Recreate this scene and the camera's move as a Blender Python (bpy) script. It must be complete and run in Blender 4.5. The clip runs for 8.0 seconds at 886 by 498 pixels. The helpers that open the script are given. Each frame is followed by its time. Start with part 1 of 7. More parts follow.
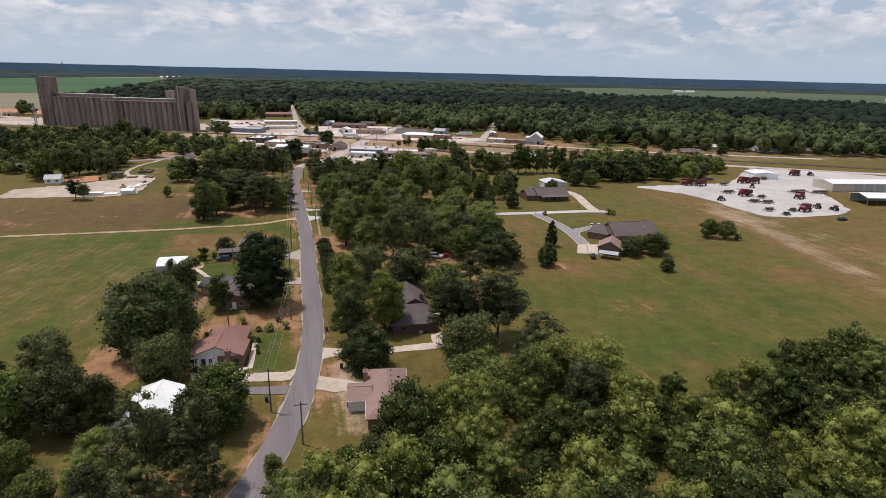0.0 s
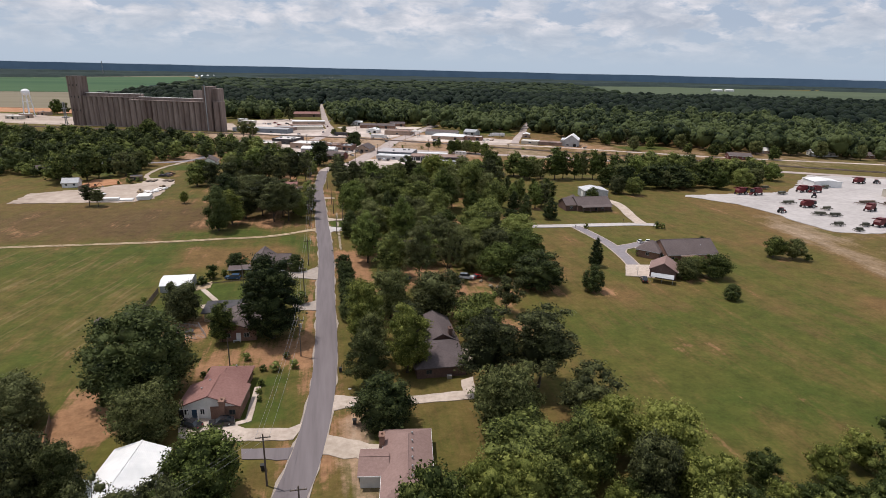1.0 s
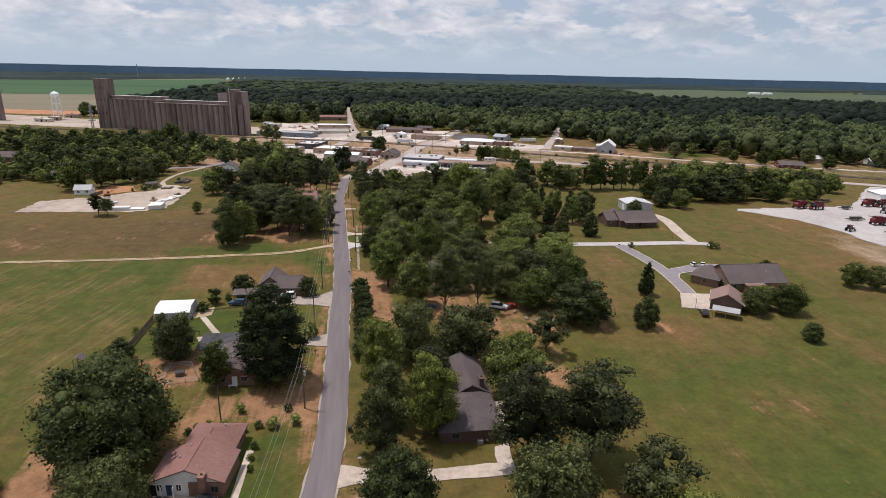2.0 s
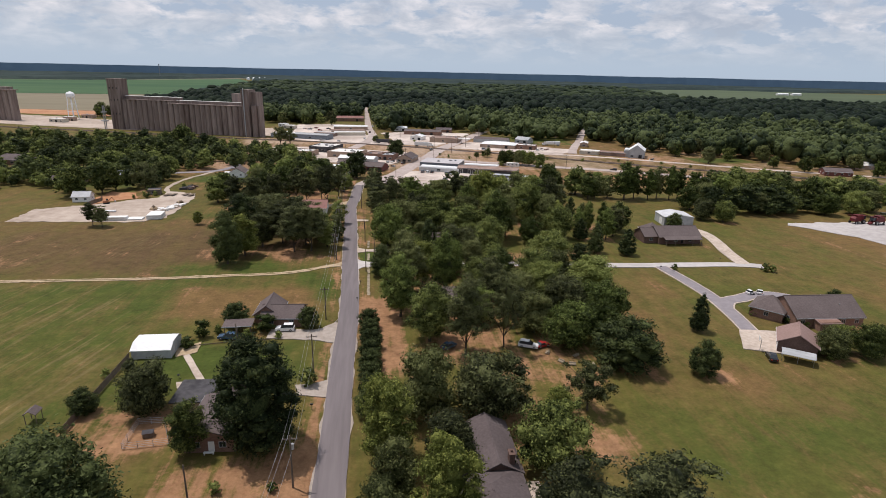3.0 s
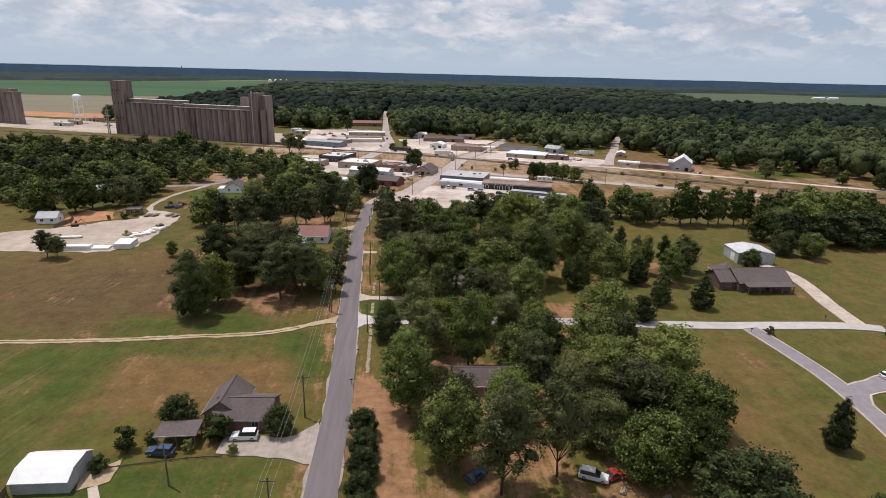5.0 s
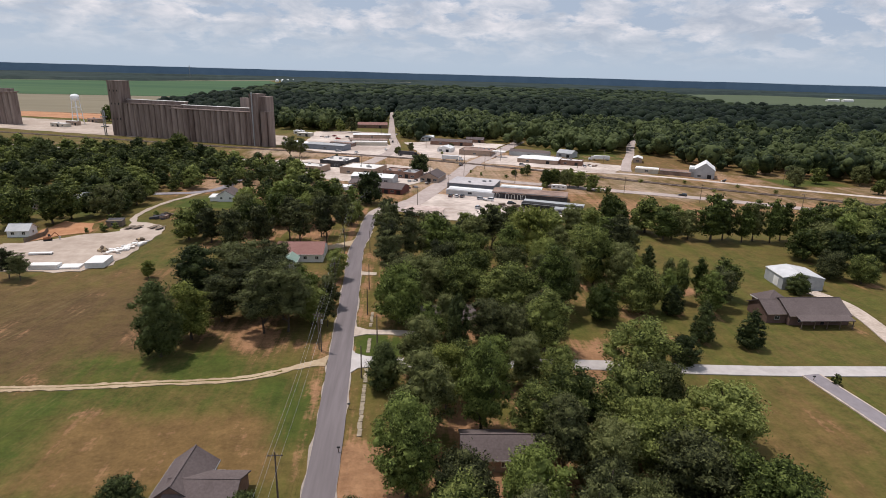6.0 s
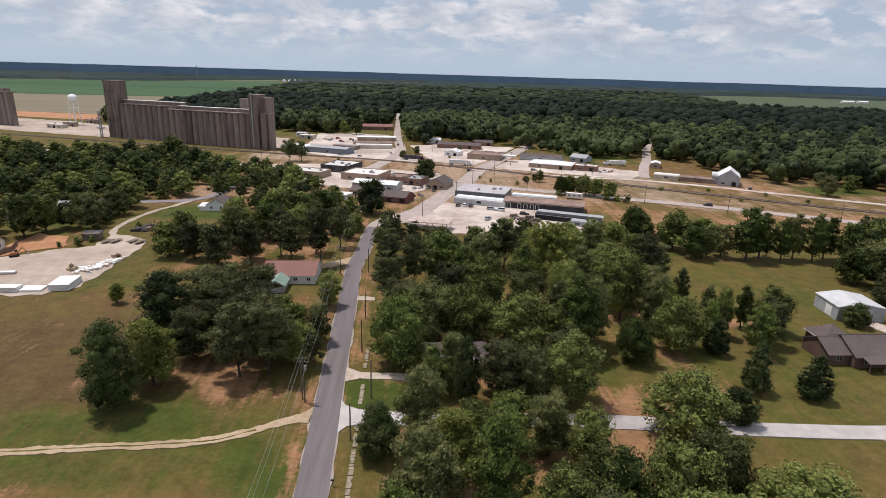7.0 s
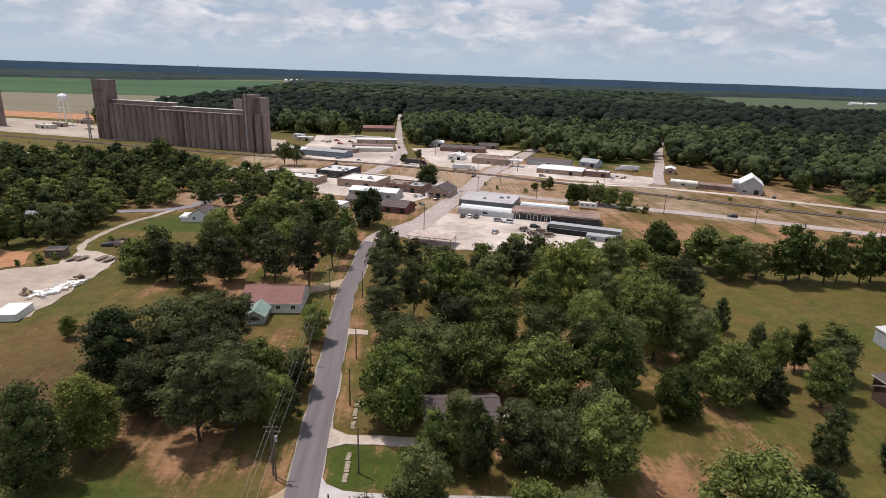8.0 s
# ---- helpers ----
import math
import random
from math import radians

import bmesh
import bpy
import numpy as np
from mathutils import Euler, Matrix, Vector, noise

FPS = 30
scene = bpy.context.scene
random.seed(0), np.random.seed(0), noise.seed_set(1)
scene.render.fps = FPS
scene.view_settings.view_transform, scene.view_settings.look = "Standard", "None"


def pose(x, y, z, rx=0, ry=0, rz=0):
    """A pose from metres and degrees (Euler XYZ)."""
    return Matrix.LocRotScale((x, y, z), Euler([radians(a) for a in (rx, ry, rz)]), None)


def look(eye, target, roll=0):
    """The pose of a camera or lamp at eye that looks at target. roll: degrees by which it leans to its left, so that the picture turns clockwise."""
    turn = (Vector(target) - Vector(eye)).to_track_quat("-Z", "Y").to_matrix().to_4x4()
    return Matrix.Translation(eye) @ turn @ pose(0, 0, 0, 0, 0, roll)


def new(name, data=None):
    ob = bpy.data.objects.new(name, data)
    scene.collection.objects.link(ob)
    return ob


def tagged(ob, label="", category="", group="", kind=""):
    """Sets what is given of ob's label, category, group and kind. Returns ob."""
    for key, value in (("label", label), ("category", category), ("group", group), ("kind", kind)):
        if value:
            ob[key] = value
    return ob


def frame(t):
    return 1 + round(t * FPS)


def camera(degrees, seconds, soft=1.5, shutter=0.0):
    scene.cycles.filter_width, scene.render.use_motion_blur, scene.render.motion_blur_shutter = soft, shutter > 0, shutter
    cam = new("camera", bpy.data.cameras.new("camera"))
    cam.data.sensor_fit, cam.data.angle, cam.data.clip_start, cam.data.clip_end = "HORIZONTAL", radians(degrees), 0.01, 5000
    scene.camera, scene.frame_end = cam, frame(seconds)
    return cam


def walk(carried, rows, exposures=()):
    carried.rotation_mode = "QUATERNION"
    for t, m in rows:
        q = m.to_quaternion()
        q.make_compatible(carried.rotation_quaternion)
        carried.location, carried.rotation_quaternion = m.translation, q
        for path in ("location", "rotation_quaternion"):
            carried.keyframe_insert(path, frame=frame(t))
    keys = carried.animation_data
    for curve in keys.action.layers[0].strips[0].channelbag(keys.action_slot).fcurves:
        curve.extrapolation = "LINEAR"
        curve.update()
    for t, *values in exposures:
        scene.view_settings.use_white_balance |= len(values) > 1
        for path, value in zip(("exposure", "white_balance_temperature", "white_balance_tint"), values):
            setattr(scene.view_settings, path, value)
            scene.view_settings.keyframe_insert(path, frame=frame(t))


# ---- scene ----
cam = camera(76.2, 8.0, soft=0.8)
PATH = [
    (0, (1.657, 1.266, 65.283), (2.147, 3.111, 64.686), 1.4),
    (0.5, (4.108, 12.265, 65.656), (4.549, 14.12, 65.054), 1.3),
    (1, (6.073, 23.35, 65.653), (6.465, 25.216, 65.049), 1.3),
    (1.5, (7.81, 34.396, 65.303), (8.155, 36.273, 64.703), 1.3),
    (3, (12.148, 69.215, 65.454), (12.388, 71.108, 64.855), 1.3),
    (3.5, (13.186, 80.9, 65.782), (13.408, 82.794, 65.18), 1.4),
    (4, (14.306, 92.299, 65.698), (14.509, 94.196, 65.099), 1.4),
    (4.5, (15.418, 103.755, 65.377), (15.603, 105.656, 64.782), 1.4),
    (6, (17.888, 138.774, 65.635), (18.035, 140.679, 65.042), 1.6),
    (6.5, (18.847, 150.135, 65.628), (18.981, 152.04, 65.035), 1.7),
    (7, (19.419, 161.707, 65.405), (19.542, 163.614, 64.813), 1.7),
    (7.5, (19.941, 173.514, 65.223), (20.057, 175.421, 64.633), 1.8),
    (8, (20.19, 185.339, 65.287), (20.306, 187.246, 64.695), 1.9),
]
walk(cam, [(t, look(eye, target, roll)) for t, eye, target, roll in PATH], [(0, 0.0, 6500, 16), (8, 0.0, 6500, 16)])

# ---- sky, sun ----
SUN_FROM = Vector((-0.60, 0.42, 2.0)).normalized()
elev = math.asin(SUN_FROM.z)
azim = math.atan2(SUN_FROM.x, SUN_FROM.y)
world = bpy.data.worlds.new("world")
scene.world = world
world.use_nodes = True
wt = world.node_tree
wn, wl = wt.nodes, wt.links
wn.clear()
w_out = wn.new("ShaderNodeOutputWorld")
w_bg = wn.new("ShaderNodeBackground")
w_bg.inputs["Strength"].default_value = 0.1
sky = wn.new("ShaderNodeTexSky")
sky.sky_type = 'NISHITA'
sky.sun_disc = False
sky.sun_elevation = elev
sky.sun_rotation = azim
sky.dust_density = 2.0
sky.air_density = 1.0
w_tc = wn.new("ShaderNodeTexCoord")
w_sep = wn.new("ShaderNodeSeparateXYZ")
wl.new(w_tc.outputs["Generated"], w_sep.inputs[0])


def wmath(op, a, b=None, clamp=False):
    n = wn.new("ShaderNodeMath")
    n.operation = op
    n.use_clamp = clamp
    for i, v in enumerate((a, b)):
        if v is None:
            continue
        if isinstance(v, (int, float)):
            n.inputs[i].default_value = v
        else:
            wl.new(v, n.inputs[i])
    return n.outputs[0]


zz = wmath('ADD', wmath('MAXIMUM', w_sep.outputs["Z"], 0.0), 0.34)
px = wmath('DIVIDE', w_sep.outputs["X"], zz)
py = wmath('DIVIDE', w_sep.outputs["Y"], zz)
w_com = wn.new("ShaderNodeCombineXYZ")
wl.new(px, w_com.inputs[0])
wl.new(py, w_com.inputs[1])


def wnoise(scale, detail, rough, distort=0.0, offset=0.0):
    mp = wn.new("ShaderNodeMapping")
    mp.inputs["Location"].default_value = (offset, offset * 0.7, 0)
    wl.new(w_com.outputs[0], mp.inputs["Vector"])
    n = wn.new("ShaderNodeTexNoise")
    n.inputs["Scale"].default_value = scale
    n.inputs["Detail"].default_value = detail
    n.inputs["Roughness"].default_value = rough
    n.inputs["Distortion"].default_value = distort
    wl.new(mp.outputs[0], n.inputs["Vector"])
    return n.outputs[0]


def wramp(fac, stops):
    n = wn.new("ShaderNodeValToRGB")
    r = n.color_ramp
    while len(r.elements) < len(stops):
        r.elements.new(0.5)
    for e, (p, c) in zip(r.elements, stops):
        e.position, e.color = p, (*c, 1)
    wl.new(fac, n.inputs[0])
    return n.outputs[0]


def wmix(fac, a, b):
    n = wn.new("ShaderNodeMix")
    n.data_type = 'RGBA'
    wl.new(fac, n.inputs[0])
    for s, v in ((6, a), (7, b)):
        if isinstance(v, tuple):
            n.inputs[s].default_value = (*v, 1)
        else:
            wl.new(v, n.inputs[s])
    return n.outputs[2]


cover = wramp(wnoise(5.6, 10, 0.58, 0.2, 3.1), [(0.42, (0, 0, 0)), (0.53, (1, 1, 1))])
tone = wramp(wnoise(5.6, 10, 0.6, 0.3, 9.7), [(0.36, (4.3, 5.0, 5.9)), (0.50, (5.9, 6.4, 7.0)), (0.66, (8.4, 8.4, 8.6))])
clouds = wmix(cover, wmix(wmath('MULTIPLY', cover, 1.0), (4.1, 5.1, 6.3), (5.0, 5.8, 6.7)), tone)
high = wmath('MULTIPLY', wmath('SUBTRACT', w_sep.outputs["Z"], 0.012), 15.0, True)
haze_band = wmix(high, (4.8, 6.0, 7.1), clouds)
low = wmath('MULTIPLY', wmath('ADD', w_sep.outputs["Z"], 0.004), 250.0, True)
full = wmix(low, (0.75, 1.1, 1.5), haze_band)
mix_sky = wn.new("ShaderNodeMix")
mix_sky.data_type = 'RGBA'
mix_sky.inputs[0].default_value = 0.88
wl.new(sky.outputs[0], mix_sky.inputs[6])
wl.new(full, mix_sky.inputs[7])
wl.new(mix_sky.outputs[2], w_bg.inputs["Color"])
wl.new(w_bg.outputs[0], w_out.inputs[0])

sun = new("sun", bpy.data.lights.new("sun", 'SUN'))
sun.data.energy = 3.4
sun.data.angle = radians(0.6)
sun.data.color = (1.0, 0.95, 0.87)
sun.matrix_world = look(SUN_FROM * 300, (0, 0, 0))


# ---- materials ----
def material(name, dark, light, scale=0.3, rough=0.9, bump=0.0, bump_scale=3.0, big=0.02, big_amount=0.35, metal=0.0, stretch=None, object_var=0.0, spec=0.3, wave=None, fine_amount=1.6, relief=0.15):
    """A surface between two tones: a fine grain at scale, a broad unevenness at big, a relief, and a shift from thing to thing."""
    m = bpy.data.materials.new(name)
    m.use_nodes = True
    nt = m.node_tree
    n, l = nt.nodes, nt.links
    bsdf = n["Principled BSDF"]
    bsdf.inputs["Roughness"].default_value = rough
    bsdf.inputs["Metallic"].default_value = metal
    bsdf.inputs["Specular IOR Level"].default_value = spec
    geo = n.new("ShaderNodeNewGeometry")
    vec = geo.outputs["Position"]
    if stretch:
        mp = n.new("ShaderNodeMapping")
        mp.inputs["Scale"].default_value = stretch
        l.new(vec, mp.inputs["Vector"])
        vec = mp.outputs[0]

    def noise_at(s, d=5, r=0.6):
        t = n.new("ShaderNodeTexNoise")
        t.inputs["Scale"].default_value = s
        t.inputs["Detail"].default_value = d
        t.inputs["Roughness"].default_value = r
        l.new(vec, t.inputs["Vector"])
        return t.outputs[0]

    def calc(op, a, b):
        t = n.new("ShaderNodeMath")
        t.operation = op
        for i, v in enumerate((a, b)):
            if isinstance(v, (int, float)):
                t.inputs[i].default_value = v
            else:
                l.new(v, t.inputs[i])
        return t.outputs[0]

    fine = noise_at(scale)
    broad = noise_at(big, 4)
    f = calc('ADD', calc('MULTIPLY', calc('SUBTRACT', fine, 0.5), fine_amount), calc('MULTIPLY', calc('SUBTRACT', broad, 0.5), big_amount * 5))
    f = calc('ADD', f, 0.5)
    if object_var:
        oi = n.new("ShaderNodeObjectInfo")
        at = n.new("ShaderNodeAttribute")
        at.attribute_name = "tone"
        rnd = calc('ADD', at.outputs["Fac"], calc('MULTIPLY', oi.outputs["Random"], calc('LESS_THAN', at.outputs["Fac"], 0.001)))
        f = calc('ADD', f, calc('MULTIPLY', calc('SUBTRACT', rnd, 0.5), object_var))
        f = calc('ADD', f, calc('MULTIPLY', calc('SUBTRACT', geo.outputs["Random Per Island"], 0.5), 1.55))
    cl = n.new("ShaderNodeClamp")
    l.new(f, cl.inputs[0])
    mix = n.new("ShaderNodeMix")
    mix.data_type = 'RGBA'
    l.new(cl.outputs[0], mix.inputs[0])
    mix.inputs[6].default_value = (*dark, 1)
    mix.inputs[7].default_value = (*light, 1)
    l.new(mix.outputs[2], bsdf.inputs["Base Color"])
    height = None
    if wave:
        wv = n.new("ShaderNodeTexWave")
        wv.inputs["Scale"].default_value = wave[0]
        wv.bands_direction = wave[1]
        l.new(vec, wv.inputs["Vector"])
        height = wv.outputs["Fac"]
    elif bump:
        height = noise_at(bump_scale, 6, 0.65)
    if height is not None:
        b = n.new("ShaderNodeBump")
        b.inputs["Strength"].default_value = bump
        b.inputs["Distance"].default_value = relief
        l.new(height, b.inputs["Height"])
        l.new(b.outputs[0], bsdf.inputs["Normal"])
    return m


def foliage(name, dark, light, var=1.2, grain=2.4, spec=0.09):
    m = material(name, dark, light, scale=grain, rough=0.55, big=0.16, big_amount=0.3, object_var=var, spec=spec, fine_amount=2.6, bump=0.5, bump_scale=grain * 1.1, relief=0.7 / grain)
    bsdf = m.node_tree.nodes["Principled BSDF"]
    n, l = m.node_tree.nodes, m.node_tree.links
    tr = n.new("ShaderNodeBsdfTranslucent")
    mx = n.new("ShaderNodeMixShader")
    mx.inputs[0].default_value = 0.28
    src = bsdf.inputs["Base Color"].links[0].from_socket
    l.new(src, tr.inputs["Color"])
    out = n["Material Output"]
    l.new(bsdf.outputs[0], mx.inputs[1])
    l.new(tr.outputs[0], mx.inputs[2])
    l.new(mx.outputs[0], out.inputs[0])
    return m


M = {}
M["leaf"] = foliage("leaf_broad", (0.034, 0.048, 0.013), (0.231, 0.263, 0.076), 1.5)
M["leaf_dark"] = foliage("leaf_dark", (0.019, 0.029, 0.011), (0.102, 0.125, 0.043), 1.2)
M["leaf_light"] = foliage("leaf_light", (0.080, 0.097, 0.020), (0.281, 0.302, 0.079), 0.9)
M["leaf_olive"] = foliage("leaf_olive", (0.040, 0.049, 0.016), (0.183, 0.197, 0.074), 1.4)
M["leaf_fresh"] = foliage("leaf_fresh", (0.036, 0.051, 0.013), (0.197, 0.244, 0.065), 1.4)
M["leaf_pine"] = foliage("leaf_pine", (0.028, 0.034, 0.015), (0.140, 0.152, 0.061), 1.3)
M["leaf_far"] = foliage("leaf_far", (0.024, 0.037, 0.017), (0.104, 0.130, 0.050), 1.5, 0.5, 0.08)
# leaf_far toned down where grazing sun turned it too bright
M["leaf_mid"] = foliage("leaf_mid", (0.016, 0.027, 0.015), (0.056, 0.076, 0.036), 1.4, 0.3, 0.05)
# leaf_far darkened: shade of a cloud put into the leaf colour
M["leaf_cloud_shade"] = foliage("leaf_cloud_shade", (0.010, 0.018, 0.012), (0.027, 0.040, 0.024), 1.3, 0.3, 0.05)
# distance haze put into the blue-dark base colour
M["canopy"] = material("canopy_far_hazed", (0.012, 0.022, 0.022), (0.036, 0.052, 0.046), scale=0.02, big=0.003, big_amount=0.4, bump=1.0, bump_scale=0.08, rough=0.95, spec=0.1)
M["bark"] = material("bark", (0.04, 0.031, 0.025), (0.105, 0.084, 0.068), scale=4, bump=0.4, bump_scale=8, rough=0.95)
M["asphalt"] = material("asphalt", (0.130, 0.112, 0.115), (0.195, 0.170, 0.174), scale=0.75, big=0.12, big_amount=0.35, stretch=(1, 0.07, 1), rough=0.92)
M["drive"] = material("drive_asphalt", (0.185, 0.165, 0.175), (0.27, 0.245, 0.26), scale=0.5, big=0.08, big_amount=0.3, rough=0.92)
M["asphalt_old"] = material("asphalt_pale", (0.29, 0.235, 0.212), (0.44, 0.372, 0.34), scale=0.4, big=0.05, big_amount=0.3, rough=0.92)
M["gravel"] = material("gravel_pale", (0.32, 0.26, 0.205), (0.54, 0.46, 0.385), scale=0.7, big=0.05, big_amount=0.4, bump=0.2, bump_scale=6, rough=0.95)
M["lot"] = material("lot_pale", (0.34, 0.275, 0.235), (0.62, 0.54, 0.48), scale=0.25, big=0.03, big_amount=0.6, rough=0.95)
M["lot_tan"] = material("lot_tan", (0.29, 0.228, 0.182), (0.48, 0.40, 0.335), scale=0.25, big=0.03, big_amount=0.45, rough=0.95)
M["gravel_grey"] = material("gravel_grey", (0.235, 0.195, 0.165), (0.40, 0.345, 0.30), scale=0.7, big=0.06, big_amount=0.45, bump=0.2, bump_scale=6, rough=0.95)
M["yard"] = material("yard_grey", (0.32, 0.295, 0.283), (0.50, 0.466, 0.45), scale=0.35, big=0.03, big_amount=0.35, rough=0.95)
M["dirt"] = material("dirt_track", (0.30, 0.215, 0.13), (0.46, 0.36, 0.245), scale=0.8, big=0.08, big_amount=0.4, bump=0.2, bump_scale=4, rough=0.95)
M["clay"] = material("clay", (0.30, 0.135, 0.065), (0.46, 0.245, 0.13), scale=0.4, big=0.06, big_amount=0.4, bump=0.3, bump_scale=2, rough=0.95)
M["concrete"] = material("concrete_drive", (0.34, 0.275, 0.225), (0.55, 0.465, 0.395), scale=0.8, big=0.1, big_amount=0.35, rough=0.9)
M["silo"] = material("silo_concrete", (0.105, 0.072, 0.062), (0.33, 0.265, 0.235), scale=0.45, big=0.05, big_amount=0.4, stretch=(1, 1, 0.10), rough=0.9)
M["ballast"] = material("ballast", (0.12, 0.088, 0.072), (0.24, 0.185, 0.155), scale=1.5, big=0.1, rough=0.95)
M["rail"] = material("rail_steel", (0.09, 0.065, 0.055), (0.18, 0.14, 0.12), scale=2, rough=0.7)
M["crop"] = material("crop_green", (0.017, 0.062, 0.019), (0.046, 0.098, 0.032), scale=0.02, big=0.004, big_amount=0.5, stretch=(0.08, 1, 1), rough=0.9)
M["wheat"] = material("field_tan", (0.140, 0.118, 0.074), (0.205, 0.175, 0.115), scale=0.02, big=0.004, big_amount=0.3, stretch=(0.25, 1, 1), rough=0.9)
M["pasture"] = material("field_olive", (0.042, 0.062, 0.028), (0.074, 0.098, 0.045), scale=0.02, big=0.004, big_amount=0.35, stretch=(0.2, 1, 1), rough=0.9)
M["white_metal"] = material("white_metal_sheet", (0.62, 0.63, 0.63), (0.82, 0.82, 0.81), scale=0.4, big=0.05, big_amount=0.2, rough=0.45, bump=0.25, wave=(1.2, 'X'))
M["grey_metal"] = material("grey_metal_sheet", (0.27, 0.28, 0.29), (0.42, 0.43, 0.44), scale=0.4, big=0.05, big_amount=0.25, rough=0.5, bump=0.25, wave=(1.2, 'X'))
M["blue_metal"] = material("blue_grey_metal", (0.13, 0.15, 0.18), (0.21, 0.24, 0.28), scale=0.4, rough=0.5)
M["beige_metal"] = material("beige_metal", (0.42, 0.38, 0.31), (0.56, 0.51, 0.43), scale=0.4, big=0.06, rough=0.55)
M["green_metal"] = material("green_metal", (0.14, 0.22, 0.18), (0.24, 0.33, 0.28), scale=0.5, rough=0.5)
M["rust_metal"] = material("rusty_roof", (0.15, 0.095, 0.075), (0.32, 0.225, 0.185), scale=0.5, big=0.1, big_amount=0.4, rough=0.8)
M["flat_roof"] = material("flat_roof_pale", (0.48, 0.46, 0.44), (0.70, 0.68, 0.65), scale=0.3, big=0.06, big_amount=0.45, rough=0.9)
M["roof_grey"] = material("roof_grey_sheet", (0.34, 0.32, 0.33), (0.50, 0.475, 0.48), scale=0.5, big=0.08, big_amount=0.4, rough=0.8)
M["tar_roof"] = material("tar_roof_dark", (0.035, 0.034, 0.038), (0.085, 0.08, 0.085), scale=0.6, big=0.15, big_amount=0.4, rough=0.9)
M["shingle_red"] = material("shingle_red_brown", (0.185, 0.090, 0.077), (0.275, 0.152, 0.132), scale=2.2, big=0.15, big_amount=0.25, bump=0.3, bump_scale=5, rough=0.95)
M["shingle_brown"] = material("shingle_brown", (0.195, 0.126, 0.110), (0.285, 0.192, 0.170), scale=2.2, big=0.15, big_amount=0.25, bump=0.3, bump_scale=5, rough=0.95)
M["shingle_dark"] = material("shingle_dark", (0.07, 0.055, 0.055), (0.13, 0.105, 0.105), scale=2.2, big=0.15, big_amount=0.25, bump=0.3, bump_scale=5, rough=0.95)
M["rust_pale"] = material("pale_rusty_roof", (0.34, 0.25, 0.215), (0.62, 0.52, 0.47), scale=0.5, big=0.12, big_amount=0.45, rough=0.75)
M["shingle_grey"] = material("shingle_grey_brown", (0.085, 0.066, 0.064), (0.145, 0.116, 0.112), scale=2.2, big=0.15, big_amount=0.25, bump=0.3, bump_scale=5, rough=0.95)
M["brick"] = material("brick_brown", (0.155, 0.085, 0.062), (0.27, 0.165, 0.125), scale=3.0, big=0.3, bump=0.2, bump_scale=10, rough=0.95)
M["brick_dark"] = material("brick_dark", (0.085, 0.052, 0.044), (0.16, 0.10, 0.082), scale=3.0, big=0.3, bump=0.2, bump_scale=10, rough=0.95)
M["pale_metal"] = material("pale_metal_sheet", (0.44, 0.45, 0.46), (0.60, 0.60, 0.61), scale=0.4, big=0.05, big_amount=0.25, rough=0.5, bump=0.25, wave=(1.2, 'X'))
M["brick_red"] = material("brick_red", (0.11, 0.040, 0.034), (0.19, 0.075, 0.062), scale=3.0, big=0.3, bump=0.2, bump_scale=10, rough=0.95)
M["brick_tan"] = material("brick_tan", (0.28, 0.20, 0.15), (0.40, 0.30, 0.235), scale=2.0, big=0.2, rough=0.95)
M["white_paint"] = material("white_paint", (0.62, 0.61, 0.59), (0.80, 0.79, 0.77), scale=0.8, big=0.2, big_amount=0.2, rough=0.7)
M["grey_paint"] = material("grey_paint", (0.30, 0.31, 0.32), (0.42, 0.43, 0.44), scale=0.8, rough=0.7)
M["wood_old"] = material("old_wood", (0.10, 0.075, 0.055), (0.22, 0.17, 0.13), scale=2, stretch=(1, 1, 0.3), rough=0.9)
M["pole_wood"] = material("pole_wood", (0.09, 0.07, 0.055), (0.19, 0.15, 0.12), scale=3, stretch=(1, 1, 0.2), rough=0.95)
# near-black sheet: the shade inside openings put into a flat colour
M["dark"] = material("interior_shade", (0.012, 0.012, 0.013), (0.03, 0.029, 0.03), scale=1, rough=0.9)
M["rubber"] = material("tyre_rubber", (0.015, 0.015, 0.016), (0.035, 0.034, 0.034), scale=3, rough=0.85)
M["steel"] = material("plain_steel", (0.30, 0.30, 0.31), (0.45, 0.45, 0.46), scale=2, rough=0.45, metal=0.6)
M["wire"] = material("wire", (0.20, 0.20, 0.20), (0.34, 0.34, 0.34), scale=1, rough=0.5)
M["tank_white"] = material("tank_white", (0.66, 0.68, 0.70), (0.84, 0.85, 0.86), scale=0.5, rough=0.5)
M["stone"] = material("pale_stone", (0.20, 0.165, 0.12), (0.34, 0.285, 0.21), scale=1.5, big=0.5, object_var=0.6, rough=0.95)
M["plastic_dark"] = material("dark_plastic", (0.02, 0.022, 0.022), (0.05, 0.05, 0.05), scale=2, rough=0.6)
M["machine_red"] = material("machine_red", (0.075, 0.008, 0.011), (0.14, 0.018, 0.02), scale=1.5, big=0.3, rough=0.5)
M["machine_green"] = material("machine_green", (0.055, 0.058, 0.04), (0.11, 0.105, 0.075), scale=1.5, rough=0.5)
M["orange"] = material("machine_orange", (0.22, 0.085, 0.04), (0.34, 0.15, 0.07), scale=1.5, rough=0.6)


def paint(name, c, rough=0.25):
    return material(name, tuple(v * 0.85 for v in c), tuple(min(1, v * 1.12) for v in c), scale=1.2, rough=rough, spec=0.5)


